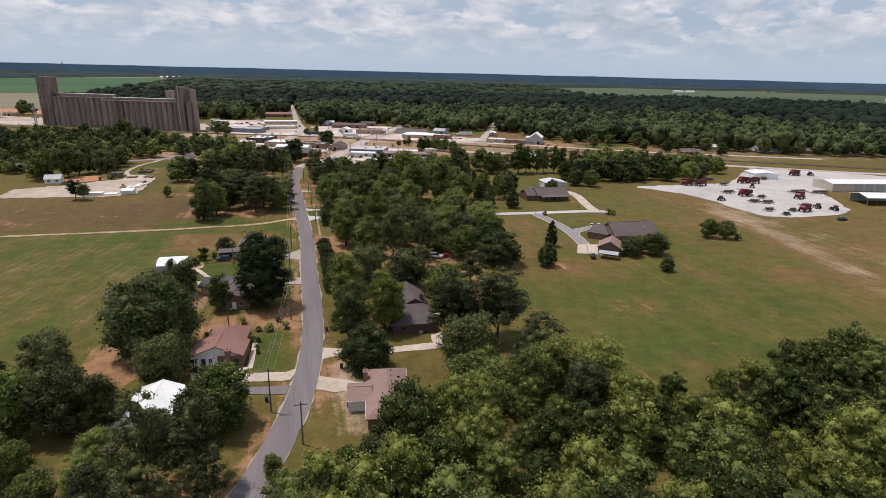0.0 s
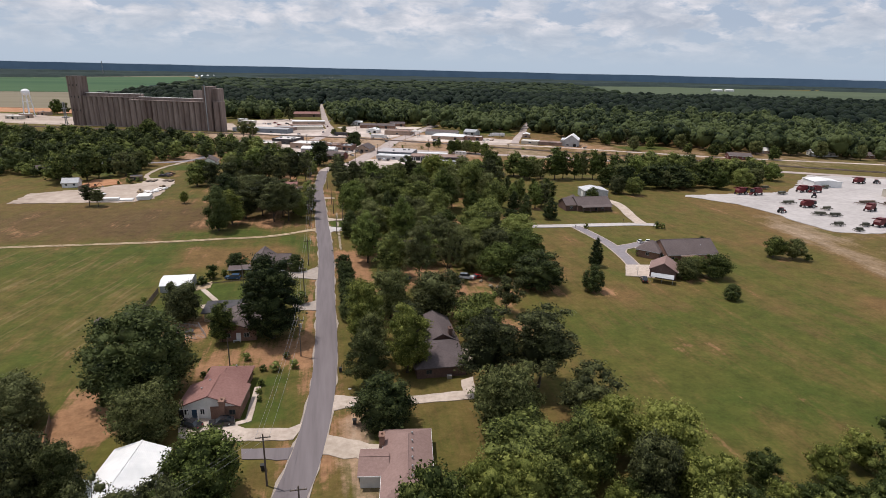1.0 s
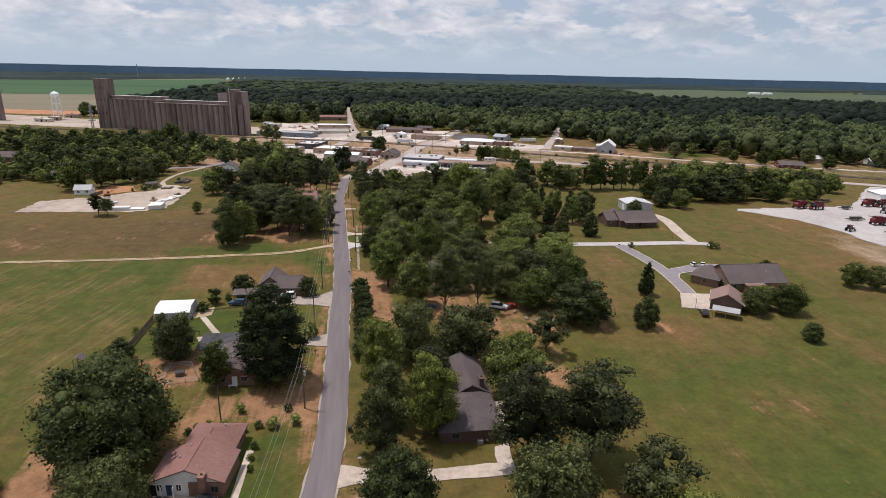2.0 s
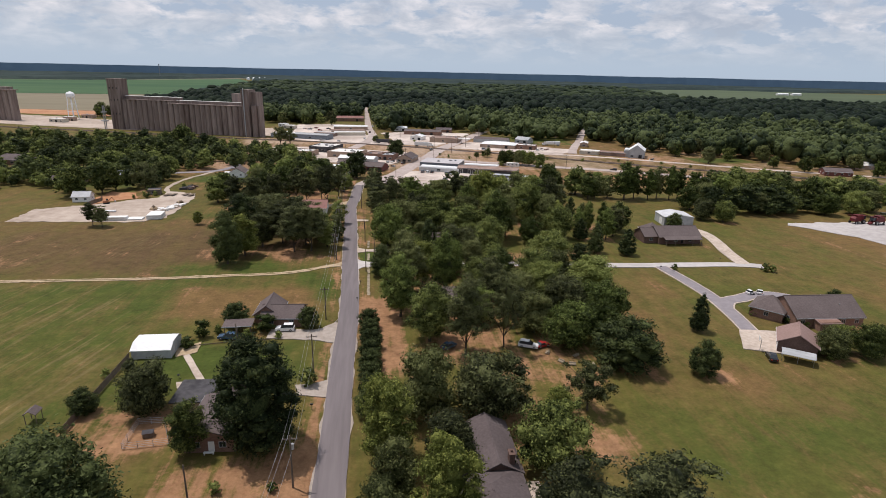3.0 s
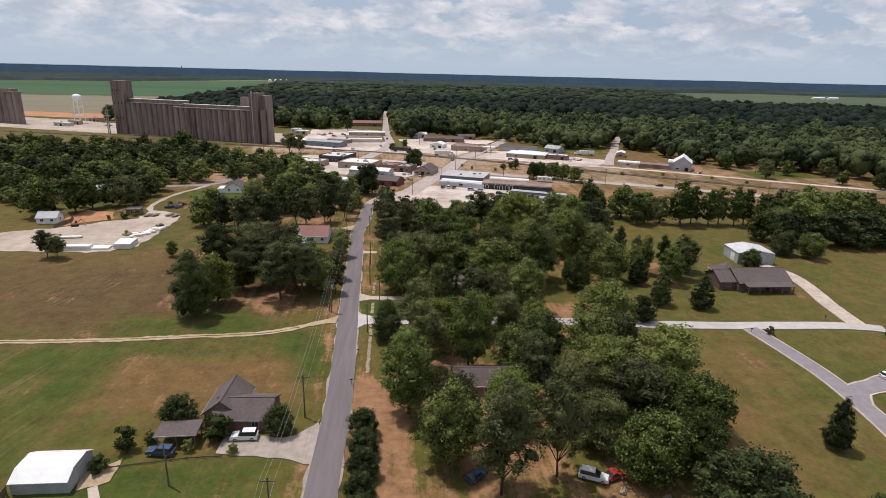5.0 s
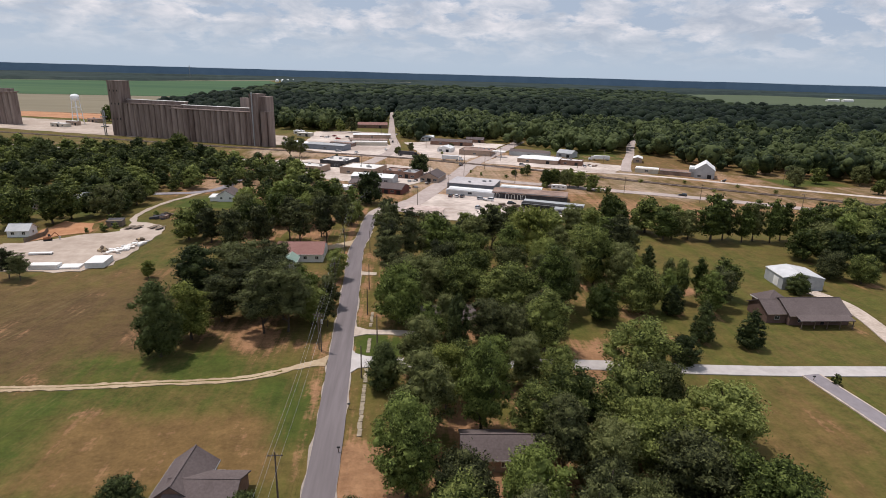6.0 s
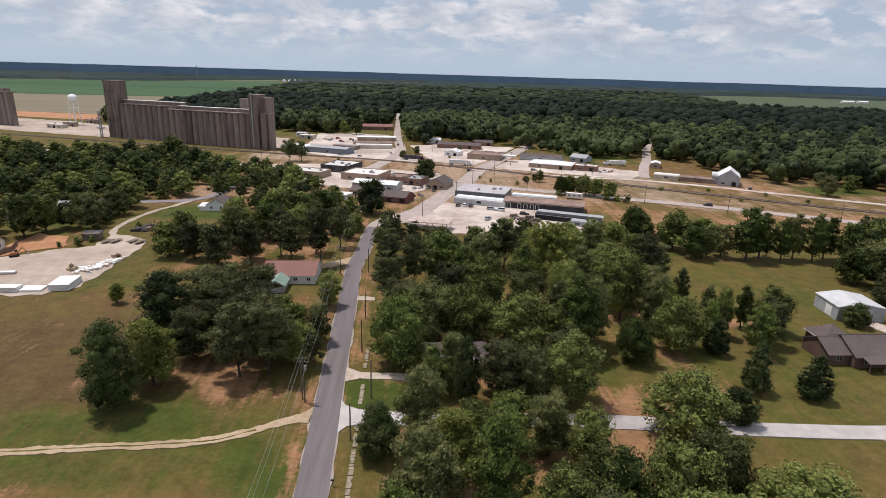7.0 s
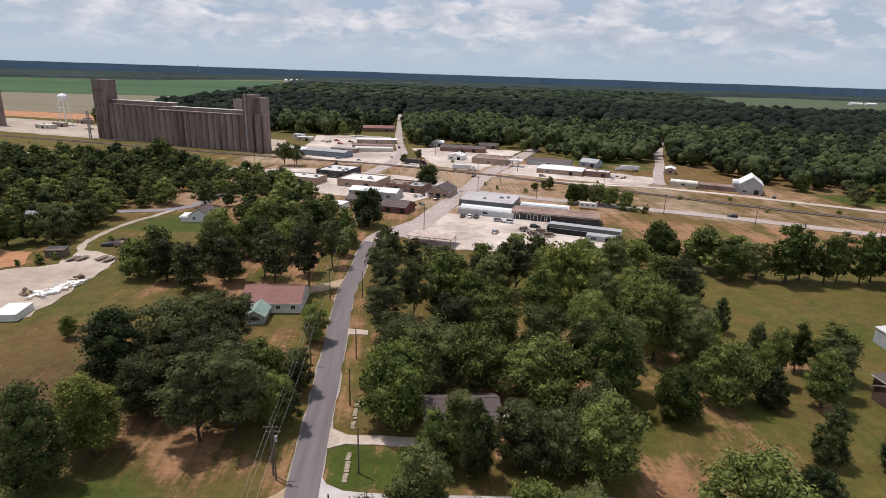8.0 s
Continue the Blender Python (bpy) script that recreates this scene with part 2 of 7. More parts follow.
M["car_black"] = paint("car_black", (0.016, 0.016, 0.019))
M["car_white"] = paint("car_white", (0.72, 0.72, 0.72))
M["car_silver"] = paint("car_silver", (0.36, 0.37, 0.39))
M["car_blue"] = paint("car_blue", (0.035, 0.07, 0.12))
M["car_red"] = paint("car_red", (0.36, 0.03, 0.03))

glass = bpy.data.materials.new("window_glass")
glass.use_nodes = True
gb = glass.node_tree.nodes["Principled BSDF"]
gb.inputs["Base Color"].default_value = (0.03, 0.035, 0.04, 1)
gb.inputs["Roughness"].default_value = 0.08
gb.inputs["Specular IOR Level"].default_value = 0.6
M["glass"] = glass


# ground: grass, dead grass and bare soil by the ground's own wear maps, broken up by grain
def ground_material():
    m = bpy.data.materials.new("ground_cover")
    m.use_nodes = True
    n, l = m.node_tree.nodes, m.node_tree.links
    bsdf = n["Principled BSDF"]
    bsdf.inputs["Roughness"].default_value = 0.97
    bsdf.inputs["Specular IOR Level"].default_value = 0.15
    geo = n.new("ShaderNodeNewGeometry")

    def noise_at(s, d=5, r=0.62, stretch=None, turn=0.0):
        vec = geo.outputs["Position"]
        if stretch:
            mp = n.new("ShaderNodeMapping")
            mp.inputs["Rotation"].default_value = (0, 0, turn)
            mp.inputs["Scale"].default_value = stretch
            l.new(vec, mp.inputs["Vector"])
            vec = mp.outputs[0]
        t = n.new("ShaderNodeTexNoise")
        t.inputs["Scale"].default_value = s
        t.inputs["Detail"].default_value = d
        t.inputs["Roughness"].default_value = r
        l.new(vec, t.inputs["Vector"])
        return t.outputs[0]

    def calc(op, a, b, clamp=False):
        t = n.new("ShaderNodeMath")
        t.operation = op
        t.use_clamp = clamp
        for i, v in enumerate((a, b)):
            if isinstance(v, (int, float)):
                t.inputs[i].default_value = v
            else:
                l.new(v, t.inputs[i])
        return t.outputs[0]

    def mix(f, a, b):
        t = n.new("ShaderNodeMix")
        t.data_type = 'RGBA'
        l.new(f, t.inputs[0])
        for s, v in ((6, a), (7, b)):
            if isinstance(v, tuple):
                t.inputs[s].default_value = (*v, 1)
            else:
                l.new(v, t.inputs[s])
        return t.outputs[2]

    def wear(name):
        t = n.new("ShaderNodeAttribute")
        t.attribute_name = name
        return t.outputs["Fac"]

    grain = noise_at(0.9, 6, 0.72)
    mid = noise_at(0.07, 5, 0.65)
    streak = noise_at(0.55, 5, 0.7, (1.0, 0.045, 1.0), radians(-11))
    swath = noise_at(0.10, 4, 0.6, (1.0, 0.22, 1.0), radians(-38))
    rough_mix = calc('ADD', calc('ADD', calc('MULTIPLY', calc('SUBTRACT', grain, 0.5), 1.0), calc('MULTIPLY', calc('SUBTRACT', mid, 0.5), 2.2)), calc('ADD', calc('MULTIPLY', calc('SUBTRACT', streak, 0.5), 1.5), calc('MULTIPLY', calc('SUBTRACT', swath, 0.5), 1.8)))
    dry = calc('ADD', wear("dry"), calc('MULTIPLY', rough_mix, 0.75), True)
    soil = calc('MULTIPLY', calc('SUBTRACT', calc('ADD', wear("soil"), calc('MULTIPLY', rough_mix, 0.8)), 0.42), 3.0, True)
    lush = calc('ADD', wear("lush"), calc('MULTIPLY', calc('SUBTRACT', noise_at(0.05, 5, 0.65), 0.5), 2.2), True)
    green = mix(calc('ADD', calc('MULTIPLY', grain, 0.9), 0.02, True), (0.064, 0.062, 0.014), (0.124, 0.111, 0.027))
    bright = mix(grain, (0.034, 0.050, 0.009), (0.074, 0.094, 0.018))
    dead = mix(calc('ADD', calc('MULTIPLY', grain, 0.9), 0.02, True), (0.100, 0.059, 0.021), (0.192, 0.122, 0.050))
    earth = mix(calc('ADD', calc('MULTIPLY', noise_at(0.5, 6, 0.7), 1.1), -0.05, True), (0.155, 0.075, 0.038), (0.37, 0.215, 0.115))
    col = mix(lush, green, bright)
    col = mix(dry, col, dead)
    # dark brown thatch; under the western trees it also holds their shade
    col = mix(calc('ADD', wear("thatch_shade"), calc('MULTIPLY', rough_mix, 0.5), True), col, mix(grain, (0.060, 0.037, 0.017), (0.128, 0.082, 0.038)))
    col = mix(soil, col, earth)
    turn_lines = n.new("ShaderNodeMapping")
    turn_lines.vector_type = 'TEXTURE'
    turn_lines.inputs["Rotation"].default_value = (0, 0, radians(-15))
    turn_lines.inputs["Scale"].default_value = (1, 26, 1)
    l.new(geo.outputs["Position"], turn_lines.inputs["Vector"])
    lines = n.new("ShaderNodeTexNoise")
    lines.inputs["Scale"].default_value = 0.95
    lines.inputs["Detail"].default_value = 4
    l.new(turn_lines.outputs[0], lines.inputs["Vector"])
    swaths = calc('MULTIPLY', calc('MULTIPLY', calc('SUBTRACT', calc('ADD', lines.outputs[0], calc('MULTIPLY', calc('SUBTRACT', mid, 0.5), 0.5)), 0.54), 6.0, True), wear("mown"))
    col = mix(calc('MULTIPLY', swaths, 0.8, True), col, mix(grain, (0.115, 0.088, 0.034), (0.19, 0.15, 0.065)))
    tuft = calc('ADD', calc('MULTIPLY', noise_at(0.22, 7, 0.72), 1.3), calc('MULTIPLY', noise_at(1.6, 4, 0.7), 0.5))
    tuft = calc('ADD', calc('MULTIPLY', calc('SUBTRACT', tuft, 0.9), 1.05), 1.0)
    vary = n.new("ShaderNodeVectorMath")
    vary.operation = 'SCALE'
    col = mix(calc('ADD', wear("pale"), calc('MULTIPLY', rough_mix, 0.6), True), col, mix(grain, (0.27, 0.20, 0.14), (0.44, 0.35, 0.265)))
    l.new(col, vary.inputs[0])
    l.new(tuft, vary.inputs["Scale"])
    l.new(vary.outputs[0], bsdf.inputs["Base Color"])
    b = n.new("ShaderNodeBump")
    b.inputs["Strength"].default_value = 0.35
    b.inputs["Distance"].default_value = 0.2
    l.new(noise_at(2.2, 6, 0.7), b.inputs["Height"])
    l.new(b.outputs[0], bsdf.inputs["Normal"])
    return m


M["ground"] = ground_material()


# ---- mesh helpers ----
class Shape:
    """Vertices and faces, gathered piece by piece."""

    def __init__(self):
        self.v, self.f = [], []

    def add(self, verts, faces):
        k = len(self.v)
        self.v += [tuple(p) for p in verts]
        self.f += [tuple(i + k for i in f) for f in faces]
        return self

    def box(self, x0, x1, y0, y1, z0, z1):
        v = [(x, y, z) for z in (z0, z1) for y in (y0, y1) for x in (x0, x1)]
        return self.add(v, [(0, 2, 3, 1), (4, 5, 7, 6), (0, 1, 5, 4), (2, 6, 7, 3), (0, 4, 6, 2), (1, 3, 7, 5)])

    def cyl(self, x, y, z0, z1, r0, r1=None, n=10, cap=True):
        r1 = r0 if r1 is None else r1
        ring = [(math.cos(2 * math.pi * i / n), math.sin(2 * math.pi * i / n)) for i in range(n)]
        v = [(x + r0 * c, y + r0 * s, z0) for c, s in ring] + [(x + r1 * c, y + r1 * s, z1) for c, s in ring]
        f = [(i, (i + 1) % n, n + (i + 1) % n, n + i) for i in range(n)]
        if cap:
            f += [tuple(range(n - 1, -1, -1)), tuple(range(n, 2 * n))]
        return self.add(v, f)

    def rod(self, a, b, r0, r1=None, n=6):
        r1 = r0 if r1 is None else r1
        a, b = Vector(a), Vector(b)
        q = (b - a).to_track_quat("Z", "Y")
        v = []
        for p, r in ((a, r0), (b, r1)):
            v += [p + q @ Vector((r * math.cos(2 * math.pi * i / n), r * math.sin(2 * math.pi * i / n), 0)) for i in range(n)]
        f = [(i, (i + 1) % n, n + (i + 1) % n, n + i) for i in range(n)] + [tuple(range(n - 1, -1, -1)), tuple(range(n, 2 * n))]
        return self.add(v, f)

    def prism(self, outline, axis, a, b):
        """An outline of (across, up) pairs drawn out along the axis x or y from a to b."""
        n = len(outline)
        v = [((t, p, q) if axis == "x" else (p, t, q)) for t in (a, b) for p, q in outline]
        return self.add(v, [(i, (i + 1) % n, n + (i + 1) % n, n + i) for i in range(n)] + [tuple(range(n - 1, -1, -1)), tuple(range(n, 2 * n))])

    def mesh(self, name, mat, smooth=False, fix=True):
        me = bpy.data.meshes.new(name)
        me.from_pydata(self.v, [], self.f)
        if fix:
            bm = bmesh.new()
            bm.from_mesh(me)
            bmesh.ops.recalc_face_normals(bm, faces=bm.faces)
            bm.to_mesh(me)
            bm.free()
        me.materials.append(mat)
        if smooth:
            me.polygons.foreach_set("use_smooth", [True] * len(me.polygons))
        return me


def part(name, shape, mat, parent, label="", smooth=False):
    ob = new(name, shape.mesh(name, mat, smooth) if isinstance(shape, Shape) else shape)
    ob.parent = parent
    return tagged(ob, label)


def thing(name, x, y, turn, label, category, group="", z=0.0):
    e = new(name)
    e.empty_display_size = 0.5
    e.matrix_basis = pose(x, y, z, 0, 0, turn)
    return tagged(e, label, category, group)


def array_mesh(name, verts, polys, mat, attrs=None):
    """A mesh from arrays; polys: arrays of face corners, each all of one size."""
    me = bpy.data.meshes.new(name)
    me.vertices.add(len(verts))
    me.vertices.foreach_set("co", np.asarray(verts, np.float32).ravel())
    idx = np.concatenate([p.ravel() for p in polys]).astype(np.int32)
    sizes = np.concatenate([np.full(len(p), p.shape[1]) for p in polys])
    starts = np.concatenate([[0], np.cumsum(sizes)[:-1]]).astype(np.int32)
    me.loops.add(len(idx))
    me.loops.foreach_set("vertex_index", idx)
    me.polygons.add(len(sizes))
    me.polygons.foreach_set("loop_start", starts)
    me.update(calc_edges=True)
    for key, values in (attrs or {}).items():
        a = me.attributes.new(key, 'FLOAT', 'POINT')
        a.data.foreach_set("value", np.asarray(values, np.float32))
    me.materials.append(mat)
    me.validate()
    return me


def smooth_line(pts, step=4.0):
    """A smooth line through a few points, as an array of points at even steps."""
    p = np.array(pts, float)
    if len(p) == 2:
        n = max(2, int(np.linalg.norm(p[1] - p[0]) / step))
        return p[0] + np.linspace(0, 1, n + 1)[:, None] * (p[1] - p[0])
    q = np.vstack([2 * p[0] - p[1], p, 2 * p[-1] - p[-2]])
    out = []
    for i in range(1, len(q) - 2):
        a, b, c, d = q[i - 1:i + 3]
        n = max(2, int(np.linalg.norm(c - b) / step))
        for t in np.linspace(0, 1, n, endpoint=False):
            out.append(0.5 * (2 * b + (c - a) * t + (2 * a - 5 * b + 4 * c - d) * t * t + (3 * b - a - 3 * c + d) * t ** 3))
    out.append(p[-1])
    return np.array(out)


def ribbon(name, pts, width, top, mat, ragged=0.0, step=4.0, thick=0.3, parent=None, wide_end=None):
    line = smooth_line(pts, step)
    tan = np.gradient(line, axis=0)
    tan /= np.linalg.norm(tan, axis=1)[:, None]
    nor = np.stack([-tan[:, 1], tan[:, 0]], 1)
    rng = np.random.default_rng(len(line) + int(width * 10))
    s = Shape()
    n = len(line)
    widths = np.linspace(width, wide_end or width, n)
    for side in (1, -1):
        j = np.convolve(rng.normal(0, ragged, n + 2), [0.25, 0.5, 0.25], "valid") if ragged else np.zeros(n)
        e = line + nor * (side * widths / 2 + side * j)[:, None]
        s.v += [(float(a), float(b), top) for a, b in e] + [(float(a), float(b), top - thick) for a, b in e]
    for i in range(n - 1):
        s.f += [(i, i + 1, 2 * n + i + 1, 2 * n + i), (i, n + i, n + i + 1, i + 1), (2 * n + i, 2 * n + i + 1, 3 * n + i + 1, 3 * n + i)]
    s.f += [(0, 2 * n, 3 * n, n), (n - 1, 2 * n - 1, 4 * n - 1, 3 * n - 1)]
    ob = new(name, s.mesh(name, mat))
    if parent:
        ob.parent = parent
    return ob


def patch(name, corners, top, mat, label, ragged=0.4, step=3.0, thick=0.3):
    """A flat piece of ground cover with slightly uneven edges."""
    rng = np.random.default_rng(int(abs(corners[0][0] * 7 + corners[0][1] * 3)))
    edge = []
    m = len(corners)
    for i in range(m):
        a, b = np.array(corners[i], float), np.array(corners[(i + 1) % m], float)
        n = max(1, int(np.linalg.norm(b - a) / step))
        for k in range(n):
            p = a + (b - a) * k / n
            if k:
                p = p + rng.normal(0, ragged, 2)
            edge.append(p)
    s = Shape()
    n = len(edge)
    s.v = [(float(p[0]), float(p[1]), top) for p in edge] + [(float(p[0]), float(p[1]), top - thick) for p in edge]
    s.f = [tuple(range(n))] + [(i, n + i, n + (i + 1) % n, (i + 1) % n) for i in range(n)]
    me = s.mesh(name, mat)
    return tagged(new(name, me), label, "ground", kind="structure")


# ---- ground ----
def spread(lo, a, b, hi, fine, grow):
    mid = list(np.arange(a, b + 0.1, fine))
    left, right = [], []
    d, p = fine, a
    while p > lo:
        d *= grow
        p -= d
        left.append(max(p, lo))
    d, p = fine, b
    while p < hi:
        d *= grow
        p += d
        right.append(min(p, hi))
    return np.array(left[::-1] + mid + right)


gx = spread(-4900, -150, 345, 4900, 3.0, 1.22)
gy = spread(-3000, 60, 720, 4900, 3.0, 1.22)
GX, GY = np.meshgrid(gx, gy)
flatx, flaty = GX.ravel(), GY.ravel()


def zone(x0, x1, y0, y1, soft=6.0):
    """1 inside a stretch of ground, falling off softly past its edges."""
    d = np.maximum(np.maximum(x0 - flatx, flatx - x1), np.maximum(y0 - flaty, flaty - y1))
    return np.clip(0.5 - d / (2 * soft), 0, 1)


def spot(x, y, r):
    return np.clip(1.4 - np.hypot(flatx - x, flaty - y) / r, 0, 1)


road_x = np.interp(flaty, [70, 80, 96, 110, 135, 187, 221, 250, 272, 305, 348, 381, 420], [-14, -9, -3, 0.3, 3.5, 4.2, 4.6, 3.8, 3.0, 2.0, 0.7, 0.4, 4])
dry = np.full(len(flatx), 0.42)
soil = np.zeros(len(flatx))
lush = np.full(len(flatx), 0.12)
thatch_shade = np.full(len(flatx), -0.35)
pale = np.full(len(flatx), -0.6)
# field by the track: bleached to its north, greener to its south
dry += 0.24 * zone(-170, -8, 258, 322, 5)
thatch_shade += 0.16 * zone(-120, -8, 203, 256, 8) + 0.85 * zone(-190, -62, 254, 300, 10) + 0.45 * zone(-190, -50, 296, 322, 8)
for a, b, c in ((161, 194, 9), (171, 189, 7), (152, 147, 8), (135, 139, 7), (88, 153, 10), (128, 150, 8), (180, 150, 12), (150, 172, 7), (108, 160, 9)):
    thatch_shade += 0.5 * spot(a, b, c)
soil += 0.2 * zone(-170, -60, 258, 300, 10)
lush += 0.55 * zone(-170, -40, 140, 248, 8)
dry -= 0.25 * zone(-170, -46, 140, 248, 8)
dry += 0.75 * zone(-44, -7, 219, 238, 3)
soil += 0.14 * zone(-40, -8, 219, 237, 3)
lush += 0.7 * zone(-60, -12, 252, 266, 4) + 0.9 * zone(-10, 2, 226, 251, 4) + 0.5 * zone(-80, -10, 241, 249, 3)
dry -= 0.3 * zone(-60, -12, 252, 266, 4) + 0.4 * zone(-10, 2, 228, 251, 4)
lush += 0.9 * zone(-80, -76, 322, 368, 2) + 0.9 * zone(-110, -80, 317, 321.5, 1.5) + 0.4 * zone(-76, -62, 322, 345, 5)
# yards west of the road
lush += 0.55 * zone(-44, -6, 163, 201, 3)
dry -= 0.3 * zone(-44, -6, 176, 201, 3)
soil += 0.8 * zone(-33, -27, 161, 168, 1.2) + 0.7 * spot(-37.2, 170.5, 2.0) + 0.5 * spot(-45, 172, 4)
soil += 0.5 * zone(-16, -4, 203, 214, 3)
lush += 0.8 * zone(-14, -3, 121, 140, 2)
dry -= 0.4 * zone(-14, -3, 121, 140, 2)
lush += 0.35 * zone(-32, -6, 182, 201, 3)
dry -= 0.2 * zone(-34, -2, 180, 202, 3)
soil += 0.62 * zone(-26, 0, 143, 157, 3) + 0.7 * zone(-48, -38, 112, 140, 3) + 0.5 * zone(-40, -24, 160, 176, 4)
soil += 0.12 * zone(-58, 0, 105, 180, 8) + 0.7 * zone(13, 19, 183, 226, 2)
soil += 0.6 * zone(-60, -10, 66, 92, 5) + 0.7 * zone(-47, -33, 120, 142, 3)
# verge strips along the road
near_road = np.exp(-((np.abs(flatx - road_x) - 3.6) / 1.5) ** 2) * (flaty < 420) * (flaty > 66)
soil += 0.55 * near_road
soil += 0.55 * np.exp(-((flatx - road_x + 5.5) / 2.2) ** 2) * zone(-40, 40, 140, 205, 5)
soil += 0.5 * zone(7, 14, 92, 124, 2) + 0.6 * zone(8, 17, 210, 228, 3) + 0.3 * zone(6, 14, 283, 345, 3) + 0.7 * zone(60, 71, 260, 271, 2)
lush += 0.7 * zone(60, 78, 274, 292, 3)
soil -= 0.5 * zone(60, 80, 274, 292, 3)
# under the trees east of the road
soil += 0.62 * zone(14, 76, 176, 262, 6) + 0.58 * zone(14, 92, 270, 335, 6)
soil += 0.5 * zone(20, 62, 150, 176, 5)
soil += 0.3 * zone(-34, -4, 263, 280, 4)
# brown ground below the western trees, tree shade put into its tone too
thatch_shade += 0.75 * zone(-58, -4, 266, 312, 5) + 0.3 * zone(-80, -40, 258, 300, 8)
soil += 0.4 * zone(-54, -4, 268, 296, 5) + 0.35 * zone(-60, -4, 300, 322, 5) + 0.6 * zone(-60, -4, 345, 420, 8)
pale += 0.95 * zone(6, 15, 92, 123, 2.5) + 0.5 * zone(8, 18, 205, 224, 3)
lush += 0.5 * zone(16, 30, 108, 122, 3) + 1.3 * zone(6.5, 22, 263, 273, 1.5)
dry -= 0.8 * zone(6.5, 22, 263, 273, 1.5)
# the wide field to the east
dry -= 0.12 * zone(75, 190, 90, 255, 15)
band = np.interp(flaty, [110, 130, 151, 178, 212, 239, 263, 300], [176, 185, 193, 200, 207, 217, 222, 226])
dry += 0.55 * np.exp(-((flatx - band) / 9) ** 2) * zone(100, 260, 120, 290, 15)
soil += 0.22 * np.exp(-((flatx - band + 4) / 4) ** 2) * zone(100, 260, 120, 290, 15)
pale += 0.5 * np.exp(-((flatx - band) / 9) ** 2) * zone(100, 260, 110, 262, 10)
lush += 0.5 * zone(118, 136, 207, 217, 3)
lush += 0.25 * zone(75, 170, 60, 250, 20)
lush += 0.25 * zone(60, 150, 90, 160, 16)
dry -= 0.28 * zone(60, 160, 90, 160, 16)
dry += 0.25 * zone(72, 108, 165, 245, 8)
dry += 0.25 * zone(190, 420, 150, 330, 20)
for a, b in ((105.6, 306), (110.1, 306), (115.6, 304), (121.2, 303), (108.6, 286), (105.2, 325), (97, 269), (107.1, 265), (96.1, 287.5), (144.4, 301.5), (99.8, 200), (169, 315), (177, 310), (174, 335), (88, 177), (173, 198), (130, 181), (124, 182)):
    soil += 0.6 * spot(a + 1.5, b - 1, 4.2)
lush += 0.25 * zone(85, 210, 255, 345, 8)
dry -= 0.12 * zone(85, 200, 255, 400, 8)
for k in range(70):
    a, b = random.uniform(75, 230), random.uniform(100, 240)
    dry += random.choice((-0.2, 0.2, 0.28)) * spot(a, b, random.uniform(3, 13))
for k in range(22):
    a, b = random.uniform(-130, -12), random.uniform(205, 320)
    soil += random.uniform(0.25, 0.5) * spot(a, b, random.uniform(1.5, 4.0))
# town: bleached grass and bare earth
dry += 0.5 * zone(-120, 420, 430, 640, 12)
soil += 0.36 * zone(-110, 130, 425, 720, 15) + 0.32 * zone(-150, 500, 440, 640, 14)
pale += 0.42 * zone(200, 420, 110, 255, 30) + 0.3 * zone(200, 235, 150, 270, 12) + 0.7 * zone(330, 560, 380, 500, 20)
pale += 0.82 * zone(-110, 180, 452, 640, 12) + 0.25 * zone(20, 90, 440, 600, 12) + 0.7 * zone(170, 330, 430, 560, 14) + 0.5 * zone(-330, -60, 600, 800, 20)
soil += 0.6 * zone(120, 300, 395, 442, 8) + 0.5 * zone(215, 262, 500, 530, 6)
soil += 0.15 * zone(-130, -60, 325, 420, 8)
lush += 0.35 * zone(-130, -60, 325, 440, 8)
thatch_shade += 0.22 * zone(-190, -8, 252, 345, 8)
lush += 0.6 * zone(255, 300, 500, 520, 6) + 0.7 * zone(152, 212, 604, 668, 6) + 0.5 * zone(-40, -8, 622, 640, 4) + 0.6 * zone(24, 40, 600, 640, 5)
dry -= 0.7 * zone(152, 212, 604, 668, 6)
pale -= 0.7 * zone(152, 212, 606, 668, 6)
lush += 0.9 * zone(-98, -64, 416, 446, 3) + 0.8 * zone(-150, -124, 400, 428, 3) + 0.8 * zone(274, 322, 494, 522, 4)
dry -= 0.6 * zone(-98, -64, 416, 446, 3) + 0.5 * zone(-150, -124, 400, 428, 3) + 0.9 * zone(274, 322, 494, 522, 4)
soil -= 0.7 * zone(-98, -64, 416, 446, 3) + 0.5 * zone(274, 322, 494, 522, 4)
pale -= 0.7 * zone(274, 322, 494, 522, 4)
# far land: mostly under trees and crops
far = (flaty > 760).astype(float)
dry -= 0.2 * far
lush += 0.18 * zone(-75, -4, 236, 264, 5)
dry -= 0.12 * zone(-75, -4, 238, 264, 5)
mown = zone(-150, -50, 150, 244, 4) + 0.5 * zone(-170, -64, 260, 318, 8)
nx, ny = len(gx), len(gy)
idx = np.arange(nx * ny).reshape(ny, nx)
quads = np.stack([idx[:-1, :-1], idx[:-1, 1:], idx[1:, 1:], idx[1:, :-1]], -1).reshape(-1, 4)
hump = np.array([noise.noise(Vector((a * 0.012, b * 0.012, 0))) for a, b in zip(flatx, flaty)]) * 0.12 - 0.12
ground = new("ground", array_mesh("ground", np.stack([flatx, flaty, hump], 1), [quads], M["ground"], {"dry": dry, "soil": soil, "lush": lush, "thatch_shade": thatch_shade, "pale": pale, "mown": mown}))
tagged(ground, "green and sun-bleached grass with bare orange earth patches", "ground", kind="structure")

